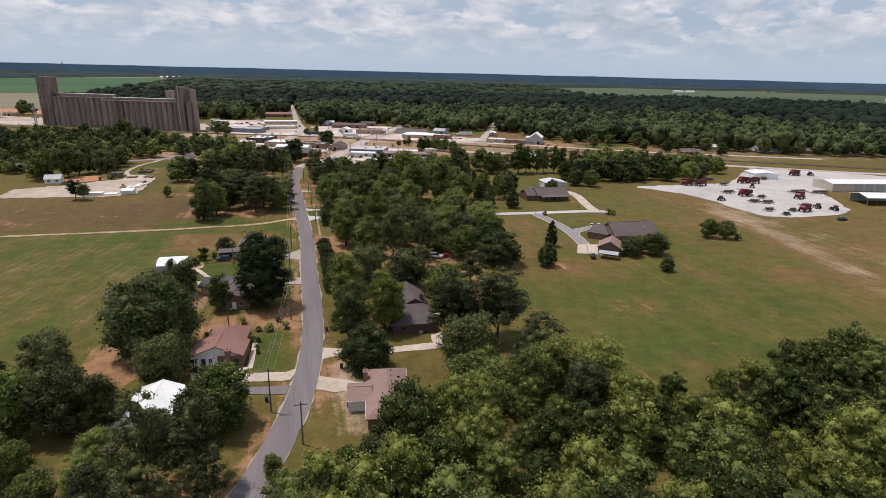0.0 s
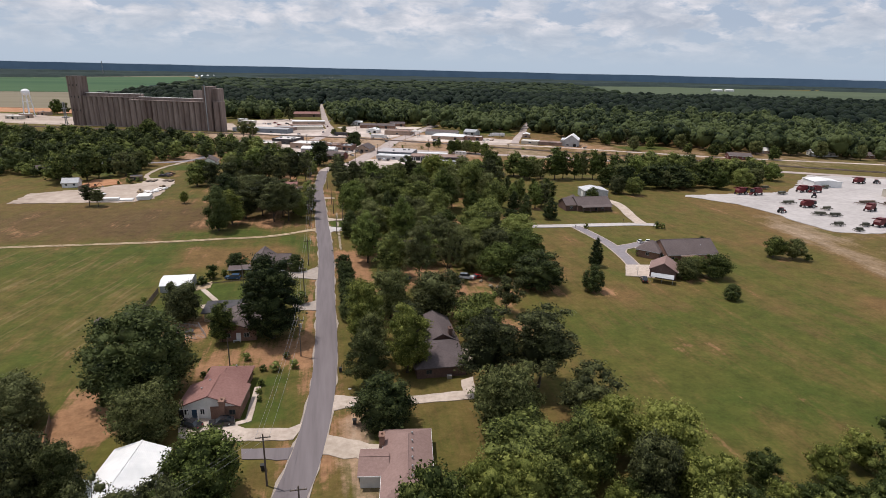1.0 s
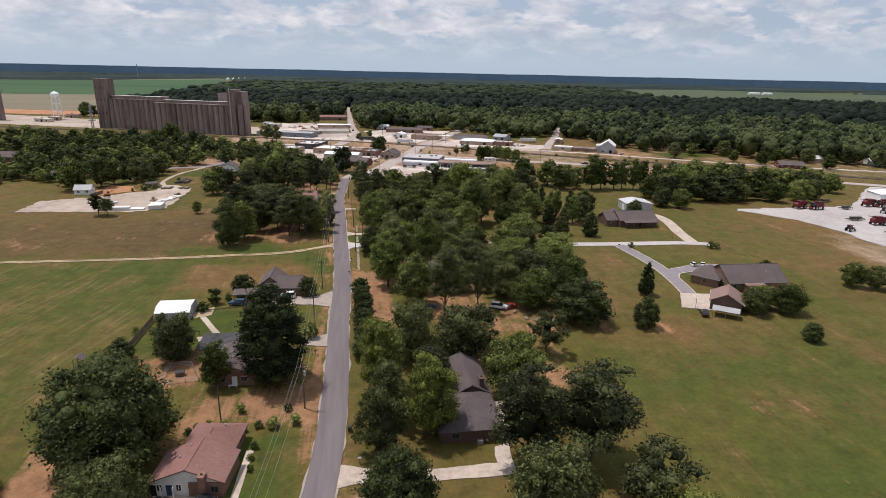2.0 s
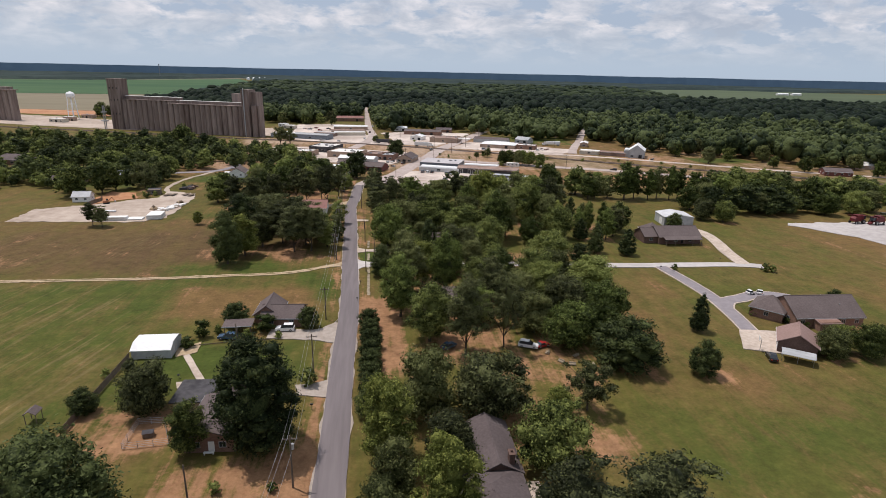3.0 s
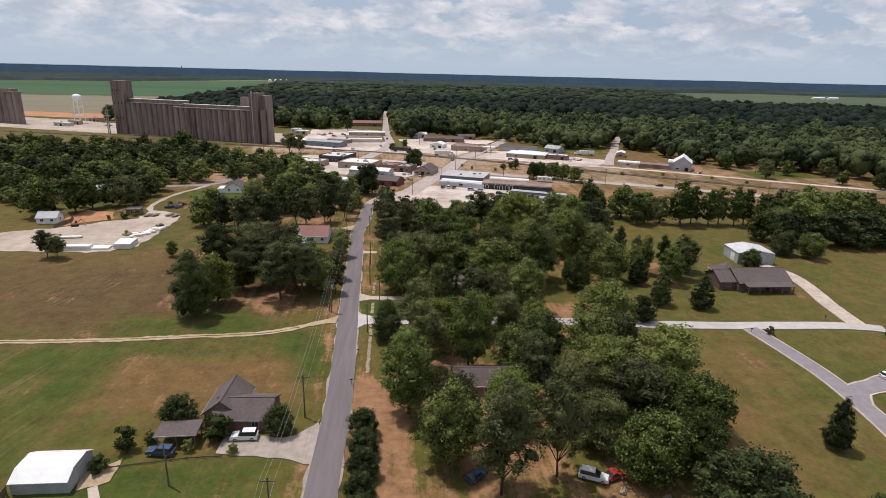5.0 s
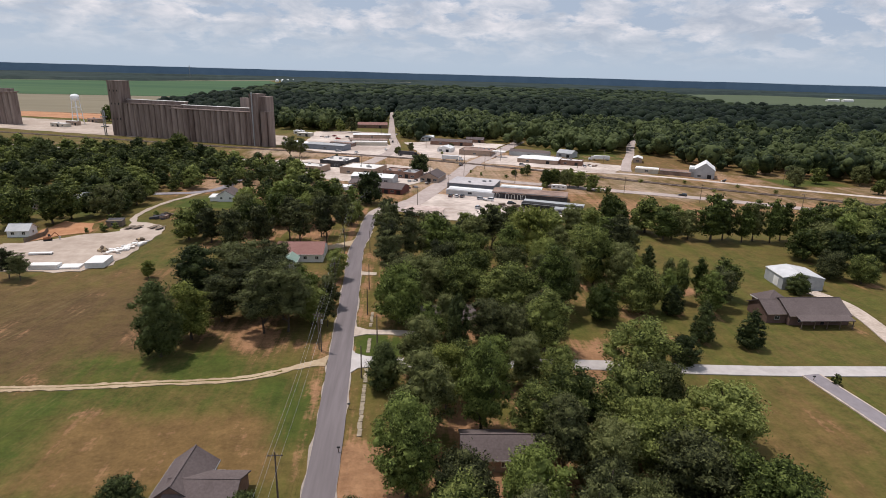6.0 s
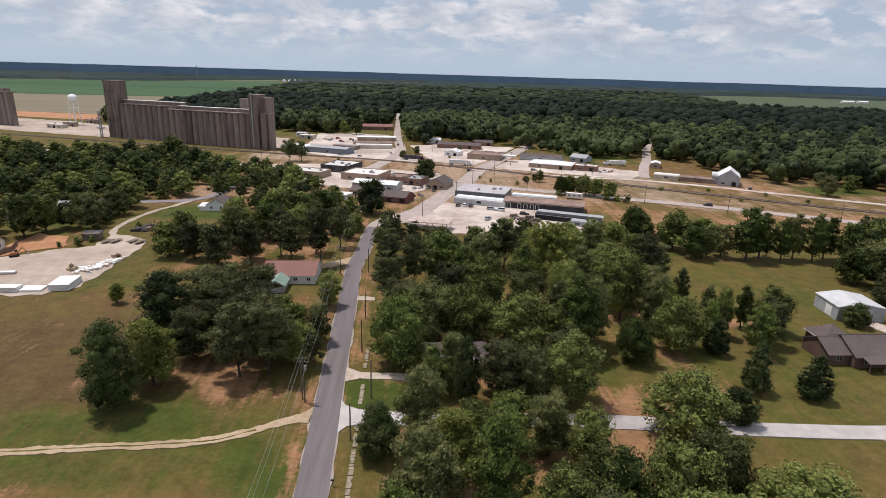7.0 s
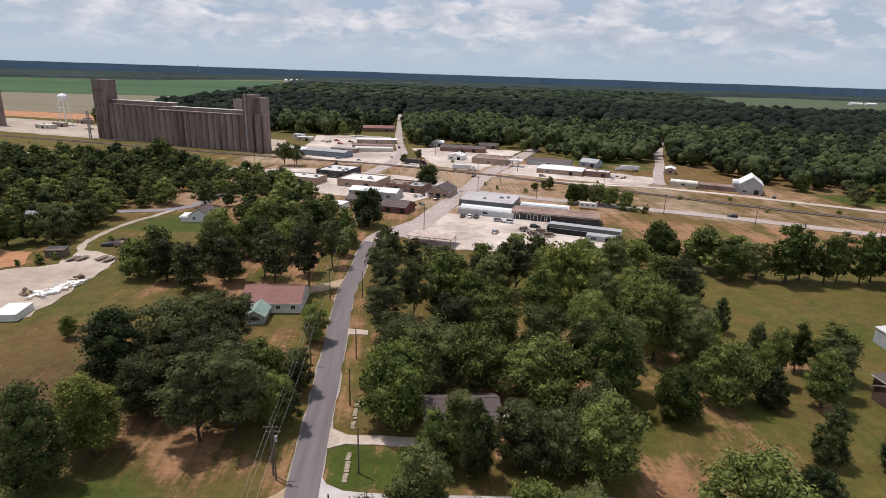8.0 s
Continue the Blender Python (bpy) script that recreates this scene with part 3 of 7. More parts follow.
# ---- roads, drives, lots ----
ROAD = [(-90, 34), (-60, 45), (-30, 60), (-14, 71), (-7.5, 84), (-3.2, 96), (0.6, 111), (3.4, 133), (4.3, 160), (4.2, 187), (4.7, 221), (3.8, 250), (3.0, 272), (2.1, 305), (0.7, 348), (2.0, 365), (2.7, 381), (3.2, 397), (4.4, 404)]
tagged(ribbon("road", ROAD, 5.4, 0.10, M["asphalt"], 0.06), "narrow grey asphalt street with crumbling edges", "road", kind="structure")
tagged(ribbon("road_shoulder", ROAD, 5.85, 0.05, M["gravel_grey"], 0.3, 1.6), "pale gravel shoulder along the street", "road", kind="structure")
tagged(ribbon("road", [(3.4, 400), (5.4, 410), (10, 420), (18, 430), (25, 440)], 6.2, 0.085, M["asphalt_old"], 0.15, 2), "pale worn end of the street", "road", kind="structure")
DIAG = [(16, 412), (27, 440), (40, 477), (53, 510), (71, 568), (95, 622), (141, 729)]
tagged(ribbon("road", DIAG, 11, 0.09, M["asphalt_old"], 0.1), "pale worn asphalt street across the railway", "road", kind="structure")
MAIN = [(-10, 556), (2, 600), (10, 640), (12, 675), (8, 740), (6, 810), (3, 980), (0, 1150)]
tagged(ribbon("road", MAIN, 10, 0.08, M["asphalt_old"], 0.1, 8, wide_end=5), "long straight pale street leading out of town", "road", kind="structure")
tagged(ribbon("road", [(184, 545), (190, 562), (204, 596), (224, 640), (256, 718), (319, 856)], 7.5, 0.08, M["asphalt_old"], 0.15), "pale side street between trees", "road", kind="structure")
HWY = [(-330, 640), (-140, 585), (-20, 545), (60, 508), (140, 474), (184, 456), (260, 416), (340, 372), (420, 330), (560, 270)]
tagged(ribbon("road", HWY, 9, 0.10, M["asphalt_old"], 0.1, 6), "pale asphalt highway beside the railway", "road", kind="structure")
tagged(ribbon("road", [(72, 566), (120, 546), (175, 535), (220, 514), (252, 494), (330, 450), (450, 400)], 6, 0.07, M["lot"], 0.3, 5), "pale dirt service road beyond the railway", "road", kind="structure")
tagged(ribbon("road", [(-200, 250), (-87, 249.3), (-58, 249.4), (-41, 250.5), (-18, 252.2), (-6, 257.2), (1, 261)], 2.1, 0.04, M["dirt"], 0.26, 0.7), "sandy dirt track across the field", "track", kind="structure")
tagged(ribbon("track_grass", [(-200, 250), (-87, 249.3), (-58, 249.4), (-41, 250.5), (-18, 252.2), (-9, 255.5)], 0.3, 0.06, M["ground"], 0.16, 1.2), "strip of grass between the wheel ruts of a track", "grass", kind="structure")
patch("track", [(-4, 257), (-1.6, 257.8), (0.6, 257.6), (0.6, 263.2), (-1.8, 260.6), (-4, 259)], 0.05, M["dirt"], "sandy mouth of a dirt track", 0.2, 1.5)
EAST = [(4, 264), (9, 260), (30, 258.3), (60, 257.2), (99, 253.4), (142, 251.8), (153, 249)]
tagged(ribbon("road", EAST, 4.6, 0.08, M["yard"], 0.12), "pale gravel lane between lawns", "road", kind="structure")
tagged(ribbon("road", [(114.5, 251), (116.2, 235), (116.6, 222), (115, 208), (112.6, 196)], 4.2, 0.14, M["drive"], 0.05, 3), "grey asphalt private drive", "road", kind="structure")
tagged(ribbon("kerb", [(114.5, 251), (116.2, 235), (116.6, 222), (115, 208), (112.6, 196)], 5.1, 0.11, M["concrete"], 0.04, 3), "pale concrete edging of a drive", "kerb", kind="structure")
LOOP = [(116, 214), (119.5, 218.6), (125, 220.2), (131, 222.6), (138, 222.4), (142.5, 219), (144, 214)]
tagged(ribbon("road", LOOP, 4.4, 0.15, M["drive"], 0.05, 2), "curved grey asphalt drive to a house", "road", kind="structure")
tagged(ribbon("kerb", LOOP, 5.3, 0.10, M["concrete"], 0.04, 2), "pale concrete edging of a curved drive", "kerb", kind="structure")
tagged(ribbon("driveway", [(147.5, 252), (150, 266), (154.5, 282), (156, 294), (153, 304)], 5.2, 0.10, M["concrete"], 0.1, 3), "pale concrete drive", "driveway", kind="structure")
patch("driveway", [(110.4, 198.8), (119.8, 197.2), (118, 189), (113.4, 184.6), (104.6, 188.2)], 0.16, M["concrete"], "pale concrete parking apron", 0.05)
patch("driveway", [(-22.5, 119.4), (-15.9, 117.6), (-2, 115.6), (0.4, 121), (-3, 119.2), (-11, 120.6), (-13.2, 122.2), (-13.4, 124.2), (-23.5, 125.4)], 0.09, M["concrete"], "pale cracked concrete drive", 0.15, 2)
patch("driveway", [(-11, 114.4), (-1.8, 113.2), (-2.6, 110), (-10.5, 111.4)], 0.09, M["asphalt"], "grey asphalt side drive", 0.1, 2)
patch("driveway", [(5.5, 129.5), (5.2, 123.6), (13, 125.4), (22, 123.4), (35.5, 123.4), (36.5, 132), (33.5, 131), (33, 126.6), (22, 126.4), (12, 127.6)], 0.09, M["concrete"], "pale concrete drive by a lawn", 0.12, 2)
patch("driveway", [(2.2, 116.5), (1.6, 110.6), (7, 108.5), (13, 107.5), (13.5, 111.5), (8, 114)], 0.07, M["gravel"], "pale sandy gravel drive", 0.4, 2)
patch("driveway", [(-15.5, 203.4), (-2, 201), (2, 199.5), (2, 214), (-0.5, 210), (-4, 207.4), (-15, 208.4)], 0.07, M["gravel_grey"], "pale gravel drive", 0.3, 2)
patch("driveway", [(-5, 176), (2, 174.5), (2.2, 182), (-1, 180.5), (-5.5, 180)], 0.07, M["gravel_grey"], "short pale gravel drive", 0.3, 2)
patch("driveway", [(4.5, 280), (4.8, 272.5), (9, 274.3), (22, 273.4), (22, 276), (9, 277)], 0.09, M["concrete"], "pale concrete drive across the verge", 0.1, 2)
patch("driveway", [(2.2, 265.5), (2.6, 252.5), (5.5, 253), (8, 256.5), (12.5, 257.6), (12, 261.5), (8.5, 261.8), (5, 264)], 0.085, M["yard"], "pale gravel mouth of a lane", 0.15, 2)
patch("driveway", [(-1, 320), (9.5, 319.4), (9.5, 322), (-1, 324.5)], 0.085, M["gravel"], "short pale drive across the verge", 0.15, 2)
patch("driveway", [(-14, 345), (-4, 352), (0, 356), (-1.5, 361), (-8, 356), (-16, 350)], 0.07, M["dirt"], "dirt drive by a house", 0.3, 2)
ribbon_walk = [(-32.6, 195.8), (-29, 189.2), (-25, 182)]
tagged(ribbon("footpath", ribbon_walk, 1.5, 0.08, M["concrete"], 0.05, 1.5), "pale concrete garden path", "path", kind="structure")
patch("footpath", [(-31, 183.2), (-21, 184), (-20.5, 181.2), (-30, 180.6)], 0.09, M["concrete"], "pale concrete terrace strip", 0.05, 2)
patch("footpath", [(-36, 199.5), (-31, 202.5), (-30.5, 197), (-34.8, 195)], 0.07, M["dirt"], "bare earth apron by a shed", 0.25, 1.5)
patch("footpath", [(-10.9, 135.4), (-9.6, 135.6), (-10.2, 122.8), (-13, 121.9), (-13.2, 123), (-11.4, 123.6)], 0.07, M["concrete"], "narrow concrete walk beside a house", 0.05, 2)
patch("lot", [(14, 416), (22, 428), (38, 455), (72, 446), (112, 430), (104, 405), (84, 392), (60, 392), (30, 398)], 0.06, M["lot"], "wide pale gravel parking lot", 0.6)
patch("lot", [(-72, 640), (-78, 790), (-40, 800), (-2, 790), (2, 700), (16, 640), (30, 592), (-20, 604)], 0.05, M["lot"], "pale concrete works yard", 0.8, 6)
patch("lot", [(38, 602), (70, 588), (88, 626), (120, 700), (60, 720), (20, 700)], 0.05, M["lot"], "pale gravel town lot", 0.8, 6)
patch("lot", [(82, 575), (170, 536), (196, 570), (120, 620), (100, 618)], 0.05, M["lot"], "pale gravel forecourt", 0.8, 6)
patch("lot", [(-40, 500), (20, 478), (48, 520), (40, 548), (-50, 580), (-85, 570)], 0.05, M["lot"], "pale gravel ground among sheds", 0.8, 6)
patch("lot", [(-270, 716), (-430, 775), (-640, 850), (-640, 960), (-380, 860), (-250, 790), (-100, 740), (-80, 660)], 0.05, M["lot_tan"], "pale works yard beside grain silos", 1.5, 10)
patch("yard", [(205, 304.5), (214, 294.5), (223, 284), (227.5, 262), (226, 248), (229, 228), (240, 223), (272, 224), (287, 231), (300, 250), (318, 282), (400, 262), (430, 300), (400, 345), (340, 362), (318, 345), (296, 325), (278, 310), (208, 308.5)], 0.08, M["yard"], "wide pale grey gravel machine yard", 0.6, 4)
patch("lot", [(-145, 324), (-99.4, 322.4), (-88, 322.6), (-80.6, 329.3), (-80.2, 341), (-80.6, 357), (-80, 369), (-83, 380), (-92, 386), (-99.5, 388), (-98, 372), (-112, 364.5), (-124, 356), (-145, 348)], 0.07, M["lot_tan"], "pale gravel builder's yard", 0.7, 3)
patch("earth", [(-125, 356), (-116, 365.6), (-108.4, 369), (-114, 384), (-128, 388), (-129, 371)], 0.09, M["clay"], "orange clay ground", 0.6, 3)
patch("field", [(-2600, 1466), (-800, 1468), (-430, 1507), (-440, 1950), (-500, 2750), (-790, 3700), (-1150, 2730), (-1515, 2495), (-2800, 1700)], 0.25, M["crop"], "flat green crop field", 2, 60)
patch("field", [(-2600, 1330), (-1000, 1060), (-501, 987), (-340, 963), (-430, 1500), (-800, 1462), (-2600, 1460)], 0.2, M["wheat"], "tan harvested field", 2, 60)
patch("field", [(-2800, 1720), (-1515, 2515), (-1150, 2750), (-790, 3720), (-640, 3700), (-1080, 2830), (-1500, 2620), (-2900, 1860)], 0.3, M["wheat"], "thin pale strip of stubble beyond the crop", 2, 60)
patch("field", [(-391, 3764), (-322, 3159), (145, 3837), (167, 4514)], 0.3, M["wheat"], "far pale tan field between woods", 2, 60)
patch("field", [(380, 3200), (900, 3150), (1200, 3300), (700, 3420)], 0.3, M["pasture"], "far pale green field between woods", 2, 60)
patch("field", [(900, 1700), (1150, 1130), (2600, 1300), (3400, 2300), (1900, 3100), (1250, 2850)], 0.25, M["pasture"], "far olive green field", 2, 60)
patch("earth", [(-640, 965), (-449, 906), (-356, 883), (-300, 870), (-310, 955), (-404, 970), (-640, 1010)], 0.15, M["clay"], "strip of bare orange earth", 2, 20)

tagged(ribbon("road", [(-300, 428), (-200, 436), (-148, 441), (-111, 447), (-93, 452), (-84, 466), (-82, 492)], 5.5, 0.08, M["drive"], 0.15, 4), "grey lane between houses and trees", "road", kind="structure")
tagged(ribbon("road", [(-97, 383), (-101.5, 393), (-102.8, 404), (-102, 415), (-99.6, 428), (-95, 440), (-91, 452)], 2.6, 0.06, M["lot_tan"], 0.35, 1.5), "sandy drive from the yard to the lane", "track", kind="structure")

# railway
RAIL = [(-640, 800), (-330, 712), (-126, 641), (8, 599), (103, 551), (163, 513), (226, 474), (300, 432), (420, 362), (700, 210)]
railway = thing("railway", 0, 0, 0, "railway track on dark ballast between dry grass", "railway")
railway["kind"] = "structure"
ribbon("ballast", RAIL, 4.4, 0.45, M["ballast"], 0.15, 6, 0.6, railway)
for off in (-0.75, 0.75):
    line = smooth_line(RAIL, 6)
    tg = np.gradient(line, axis=0)
    tg /= np.linalg.norm(tg, axis=1)[:, None]
    shifted = line + off * np.stack([-tg[:, 1], tg[:, 0]], 1)
    ribbon("rail", shifted[::3], 0.16, 0.62, M["rail"], 0, 12, 0.16, railway)

# stepping slabs beside the street
slab_path = thing("footpath", 0, 0, 0, "broken line of pale stone slabs in the verge", "path")
slab_path["kind"] = "structure"
rng = random.Random(5)
SLABS = []
for k in range(5):
    out = [(x * rng.uniform(0.85, 1.1), y * rng.uniform(0.9, 1.05)) for x, y in ((-0.42, -0.4), (0.1, -0.43), (0.42, -0.36), (0.43, 0.38), (-0.05, 0.44), (-0.43, 0.36))]
    SLABS.append(Shape().add([(x, y, z) for z in (-0.08, 0.045) for x, y in out], [(5, 4, 3, 2, 1, 0), (6, 7, 8, 9, 10, 11)] + [(q, (q + 1) % 6, 6 + (q + 1) % 6, 6 + q) for q in range(6)]).mesh("slab", M["stone"]))
for k in range(74):
    yy = 231 + k * 0.78 + rng.uniform(-0.1, 0.1)
    if 256 < yy < 264 or 272 < yy < 279 or rng.random() < 0.06:
        continue
    o = new("slab", rng.choice(SLABS))
    o.parent = slab_path
    o.matrix_basis = pose(10.1 - 0.006 * (yy - 231) + rng.uniform(-0.1, 0.1), yy, 0.02, rng.uniform(-3, 3), rng.uniform(-3, 3), rng.uniform(-8, 8)) @ Matrix.Diagonal((rng.uniform(0.9, 1.15), rng.uniform(0.85, 0.95), 1, 1))

# far horizon: blue haze put into the rim's colour, plus a faint glow
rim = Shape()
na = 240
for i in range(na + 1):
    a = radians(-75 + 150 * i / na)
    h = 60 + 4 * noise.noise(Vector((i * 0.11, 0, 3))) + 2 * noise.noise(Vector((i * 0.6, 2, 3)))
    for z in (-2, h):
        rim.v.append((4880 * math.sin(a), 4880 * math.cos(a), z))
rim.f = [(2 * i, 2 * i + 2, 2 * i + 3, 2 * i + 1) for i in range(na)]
M["distance"] = material("distance_haze", (0.05, 0.075, 0.11), (0.09, 0.125, 0.165), scale=0.01, big=0.002, rough=1.0, spec=0.0)
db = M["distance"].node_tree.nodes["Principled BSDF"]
# faint blue emission stands in for haze over the backlit rim
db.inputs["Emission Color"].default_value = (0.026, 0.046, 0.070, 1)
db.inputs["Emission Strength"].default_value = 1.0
tagged(new("backdrop", rim.mesh("backdrop", M["distance"], fix=False)), "distant wooded horizon with blue haze in its colour", "backdrop", kind="structure")


# ---- trees ----
def ico(level):
    bm = bmesh.new()
    bmesh.ops.create_icosphere(bm, subdivisions=level, radius=1.0)
    v = np.array([p.co[:] for p in bm.verts])
    f = np.array([[p.index for p in q.verts] for q in bm.faces])
    bm.free()
    return v, f


ICO_V, ICO_F = ico(1)
ICO_FINE_V, ICO_FINE_F = ico(2)

# crown outlines in a space 10 wide and 10 tall: foot, widest level, fullness of the top and of the underside, size of the boughs, their spread
OUTLINES = {
    "broad": (0.8, 4.4, 0.95, 0.75, (0.75, 1.75), (0.50, 1.10)),
    "oak": (0.3, 4.2, 0.85, 0.7, (0.75, 1.5), (0.68, 1.06)),
    "tall": (1.0, 4.8, 1.2, 0.9, (0.7, 1.6), (0.46, 1.12)),
    "round": (0.0, 3.9, 0.95, 0.7, (0.75, 1.4), (0.76, 1.04)),
    "pine": (2.3, 5.4, 1.0, 0.8, (0.7, 1.6), (0.36, 1.14)),
    "open": (2.0, 5.6, 0.95, 0.8, (0.6, 1.3), (0.32, 1.14)),
    "cedar": (0.1, 3.6, 1.25, 0.7, (0.85, 1.7), (0.52, 0.96)),
    "cone": (0.3, 2.4, 1.5, 0.6, (0.8, 1.35), (0.72, 1.04)),
}


def crown_arrays(seed, kind, lobes, leaves, size, squash=1.0):
    """A crown 10 wide and 10 tall: boughs as knobbly clumps about the crown's outline, leaf sprays over each. Returns vertices, leaf triangles, clump triangles, clump centres and radii."""
    r = np.random.default_rng(seed)
    foot, wide, up_pow, low_pow, (r0, r1), (d0, d1) = OUTLINES[kind]
    wave = r.uniform(0, 6.28, 3)
    even = 0.35 if kind in ("round", "cone", "oak", "cedar") else 1.0
    c, rad = [], []
    for i in range(lobes):
        u = float(np.clip(1 - 1.9 * (i + 0.5) / lobes + r.normal(0, 0.09), -0.95, 1))
        a = i * 2.39996 + r.normal(0, 0.5)
        lop = 1 + even * (0.11 * math.sin(a + wave[0]) + 0.10 * math.sin(2 * a + wave[1]) + 0.07 * math.sin(3 * a + wave[2] + 3 * u))
        d = r.uniform(d0, d1) ** 0.8
        s = r.uniform(r0, r1) ** 1.1
        if u >= 0:
            z = wide + (10 - wide - 0.55 * s) * u * (0.45 + 0.55 * d) * (0.9 + 0.1 * lop)
            k = (1 - u * u) ** (0.5 * up_pow)
        else:
            z = wide + (wide - foot - 0.4 * s) * u
            k = (1 - u * u) ** (0.5 * low_pow)
        reach = max(0.0, (5.0 - 0.8 * s) * k * d * lop)
        c.append((reach * math.cos(a), reach * math.sin(a), z))
        rad.append((s, s * r.uniform(0.55, 0.9) * (0.8 if kind in ("pine", "open") else 1.0) * squash))
    for i in range(5):
        f = (i + 0.5) / 5
        z = foot + 0.8 + (8.2 - foot - 0.8) * f
        k = (1 - abs(z - wide) / (10.5 - wide if z > wide else wide + 0.5)) ** 0.6
        c.append((r.uniform(-0.5, 0.5), r.uniform(-0.5, 0.5), z))
        fill = 0.26 if kind == "open" else 0.34 if kind == "pine" else 0.62 if kind in ("round", "oak", "cone") else 0.5
        rad.append((max(0.4, 5.0 * fill * k), 1.2))
    c, rad = np.array(c), np.array(rad)
    outer = len(c) - 5
    knobs = r.normal(size=(len(c), 7, 3))
    knobs /= np.linalg.norm(knobs, axis=2)[:, :, None]

    def swell(which, d):
        """How far a clump bulges in the way d: a few knobs on each."""
        near = np.einsum("nkj,nj->nk", knobs[which], d).max(1)
        return 0.70 + 0.66 * np.clip((near - 0.55) / 0.42, 0, 1)

    hv, hf = [], []
    for i in range(len(c)):
        g = swell(np.full(len(ICO_V), i), ICO_V) * (0.68 if i < outer else 0.95) * r.uniform(0.72, 1.2, len(ICO_V))
        hv.append(c[i] + ICO_V * np.array([rad[i, 0], rad[i, 0], rad[i, 1]]) * g[:, None])
        hf.append(ICO_F + i * len(ICO_V))
    hv, hf = np.concatenate(hv), np.concatenate(hf)
    area = rad[:outer, 0] ** 1.6
    tries = int(leaves * 2.2)
    pick = r.choice(outer, tries, p=area / area.sum())
    d = r.normal(size=(tries, 3))
    d[:, 2] += 0.3
    d /= np.linalg.norm(d, axis=1)[:, None]
    far_out = 0.72 + 0.34 * r.random(tries) + 0.34 * r.random(tries) ** 4
    shell = np.stack([rad[pick, 0], rad[pick, 0], rad[pick, 1]], 1) * (swell(pick, d) * far_out)[:, None]
    at = c[pick] + d * shell
    gap = (at[:, None, :] - c[None]) / np.stack([rad[:, 0], rad[:, 0], rad[:, 1]], 1)[None]
    deep = (gap ** 2).sum(2) < 0.42
    deep[np.arange(tries), pick] = False
    keep = np.flatnonzero(~deep.any(1))[:leaves]
    at, d = at[keep], d[keep]
    n = len(at)
    nrm = 0.6 * d + r.normal(0, 0.55, (n, 3)) + np.array([0, 0, 0.15])
    nrm /= np.linalg.norm(nrm, axis=1)[:, None]
    t1 = np.cross(nrm, r.normal(size=(n, 3)))
    t1 /= np.linalg.norm(t1, axis=1)[:, None]
    t2 = np.cross(nrm, t1)
    s = size * r.uniform(0.45, 1.5, (n, 1))
    k = r.uniform(0.35, 0.8, (n, 1))
    t1[:, 2] *= squash
    t2[:, 2] *= squash
    lv = np.stack([at - t1 * s, at + t1 * s * 0.7 - t2 * s * k, at + t1 * s * 0.7 + t2 * s * k], 1).reshape(-1, 3)
    lf = np.arange(n * 3).reshape(-1, 3) + len(hv)
    v = np.concatenate([hv, lv])
    full = np.array([4.8 / np.percentile(np.hypot(lv[:, 0], lv[:, 1]), 95)] * 2 + [10 / np.percentile(lv[:, 2], 99.7)])
    return v * full, lf, hf, c * full, rad


def trunk_shape(seed, centres, foot, thick):
    """A tapered trunk that leans a little, with limbs that reach into the crown."""
    r = random.Random(seed)
    s = Shape()
    p = Vector((0, 0, -0.3))
    n, steps = 5, []
    for i in range(n + 1):
        steps.append((p.copy(), thick * (1.3 if i == 0 else 1 - 0.15 * i)))
        p = p + Vector((r.uniform(-0.2, 0.2), r.uniform(-0.2, 0.2), 8.2 / n))
    for (a, ra), (b, rb) in zip(steps, steps[1:]):
        s.rod(a, b, ra, rb, 7)
    for cx, cy, cz in r.sample([tuple(q) for q in centres], min(9, len(centres))):
        k = min(n - 1, max(1, int(max(foot, cz - 2.2) / (8.2 / n))))
        a = steps[k][0]
        if cz > a.z - 1:
            m = a.lerp(Vector((cx, cy, cz)), 0.5) + Vector((0, 0, 0.25))
            s.rod(a, m, thick * 0.42, thick * 0.28, 5).rod(m, (cx, cy, cz), thick * 0.28, thick * 0.1, 5)
    return s


TREE_KINDS = {}


def make_kind(key, kind, seeds, lobes, leaves, size, mat, thick=0.30):
    """A few crowns of a kind, fine for the near trees and coarse for the far ones, with flatter boughs where the tree is slim."""
    for word, more, lb, lv, sz, squash in (("", 0, lobes, leaves, size, 1.0), (" far", 5, lobes * 3 // 4, leaves // 4, size * 1.75, 1.0), (" slim", 0, lobes * 4 // 3, leaves, size, 0.6), (" slim far", 5, lobes, leaves // 4, size * 1.75, 0.6)):
        out = []
        for k, sd in enumerate(seeds):
            v, lf, hf, c, rad = crown_arrays(sd + more, kind, lb, lv, sz, squash)
            me = array_mesh("crown", v, [hf, lf], M[mat if isinstance(mat, str) else mat[k % len(mat)]])
            tr = trunk_shape(sd, c[:-5], OUTLINES[kind][0], thick).mesh("trunk", M["bark"], fix=False)
            out.append((me, tr))
        TREE_KINDS[key + word] = out


make_kind("broad", "broad", (11, 12, 13, 14, 15), 46, 11500, 0.186, ("leaf", "leaf_olive", "leaf", "leaf_fresh", "leaf_pine"))
make_kind("big", "oak", (21, 22), 84, 16000, 0.145, "leaf_dark", 0.36)
make_kind("tall", "tall", (31, 32, 33), 48, 11500, 0.186, ("leaf", "leaf_fresh", "leaf_olive"))
make_kind("round", "round", (41, 42), 56, 8600, 0.188, "leaf_dark", 0.25)
make_kind("pine", "pine", (51, 52, 53), 40, 9500, 0.176, "leaf_pine", 0.22)
make_kind("open", "open", (61, 62), 34, 5000, 0.19, "leaf_pine", 0.18)
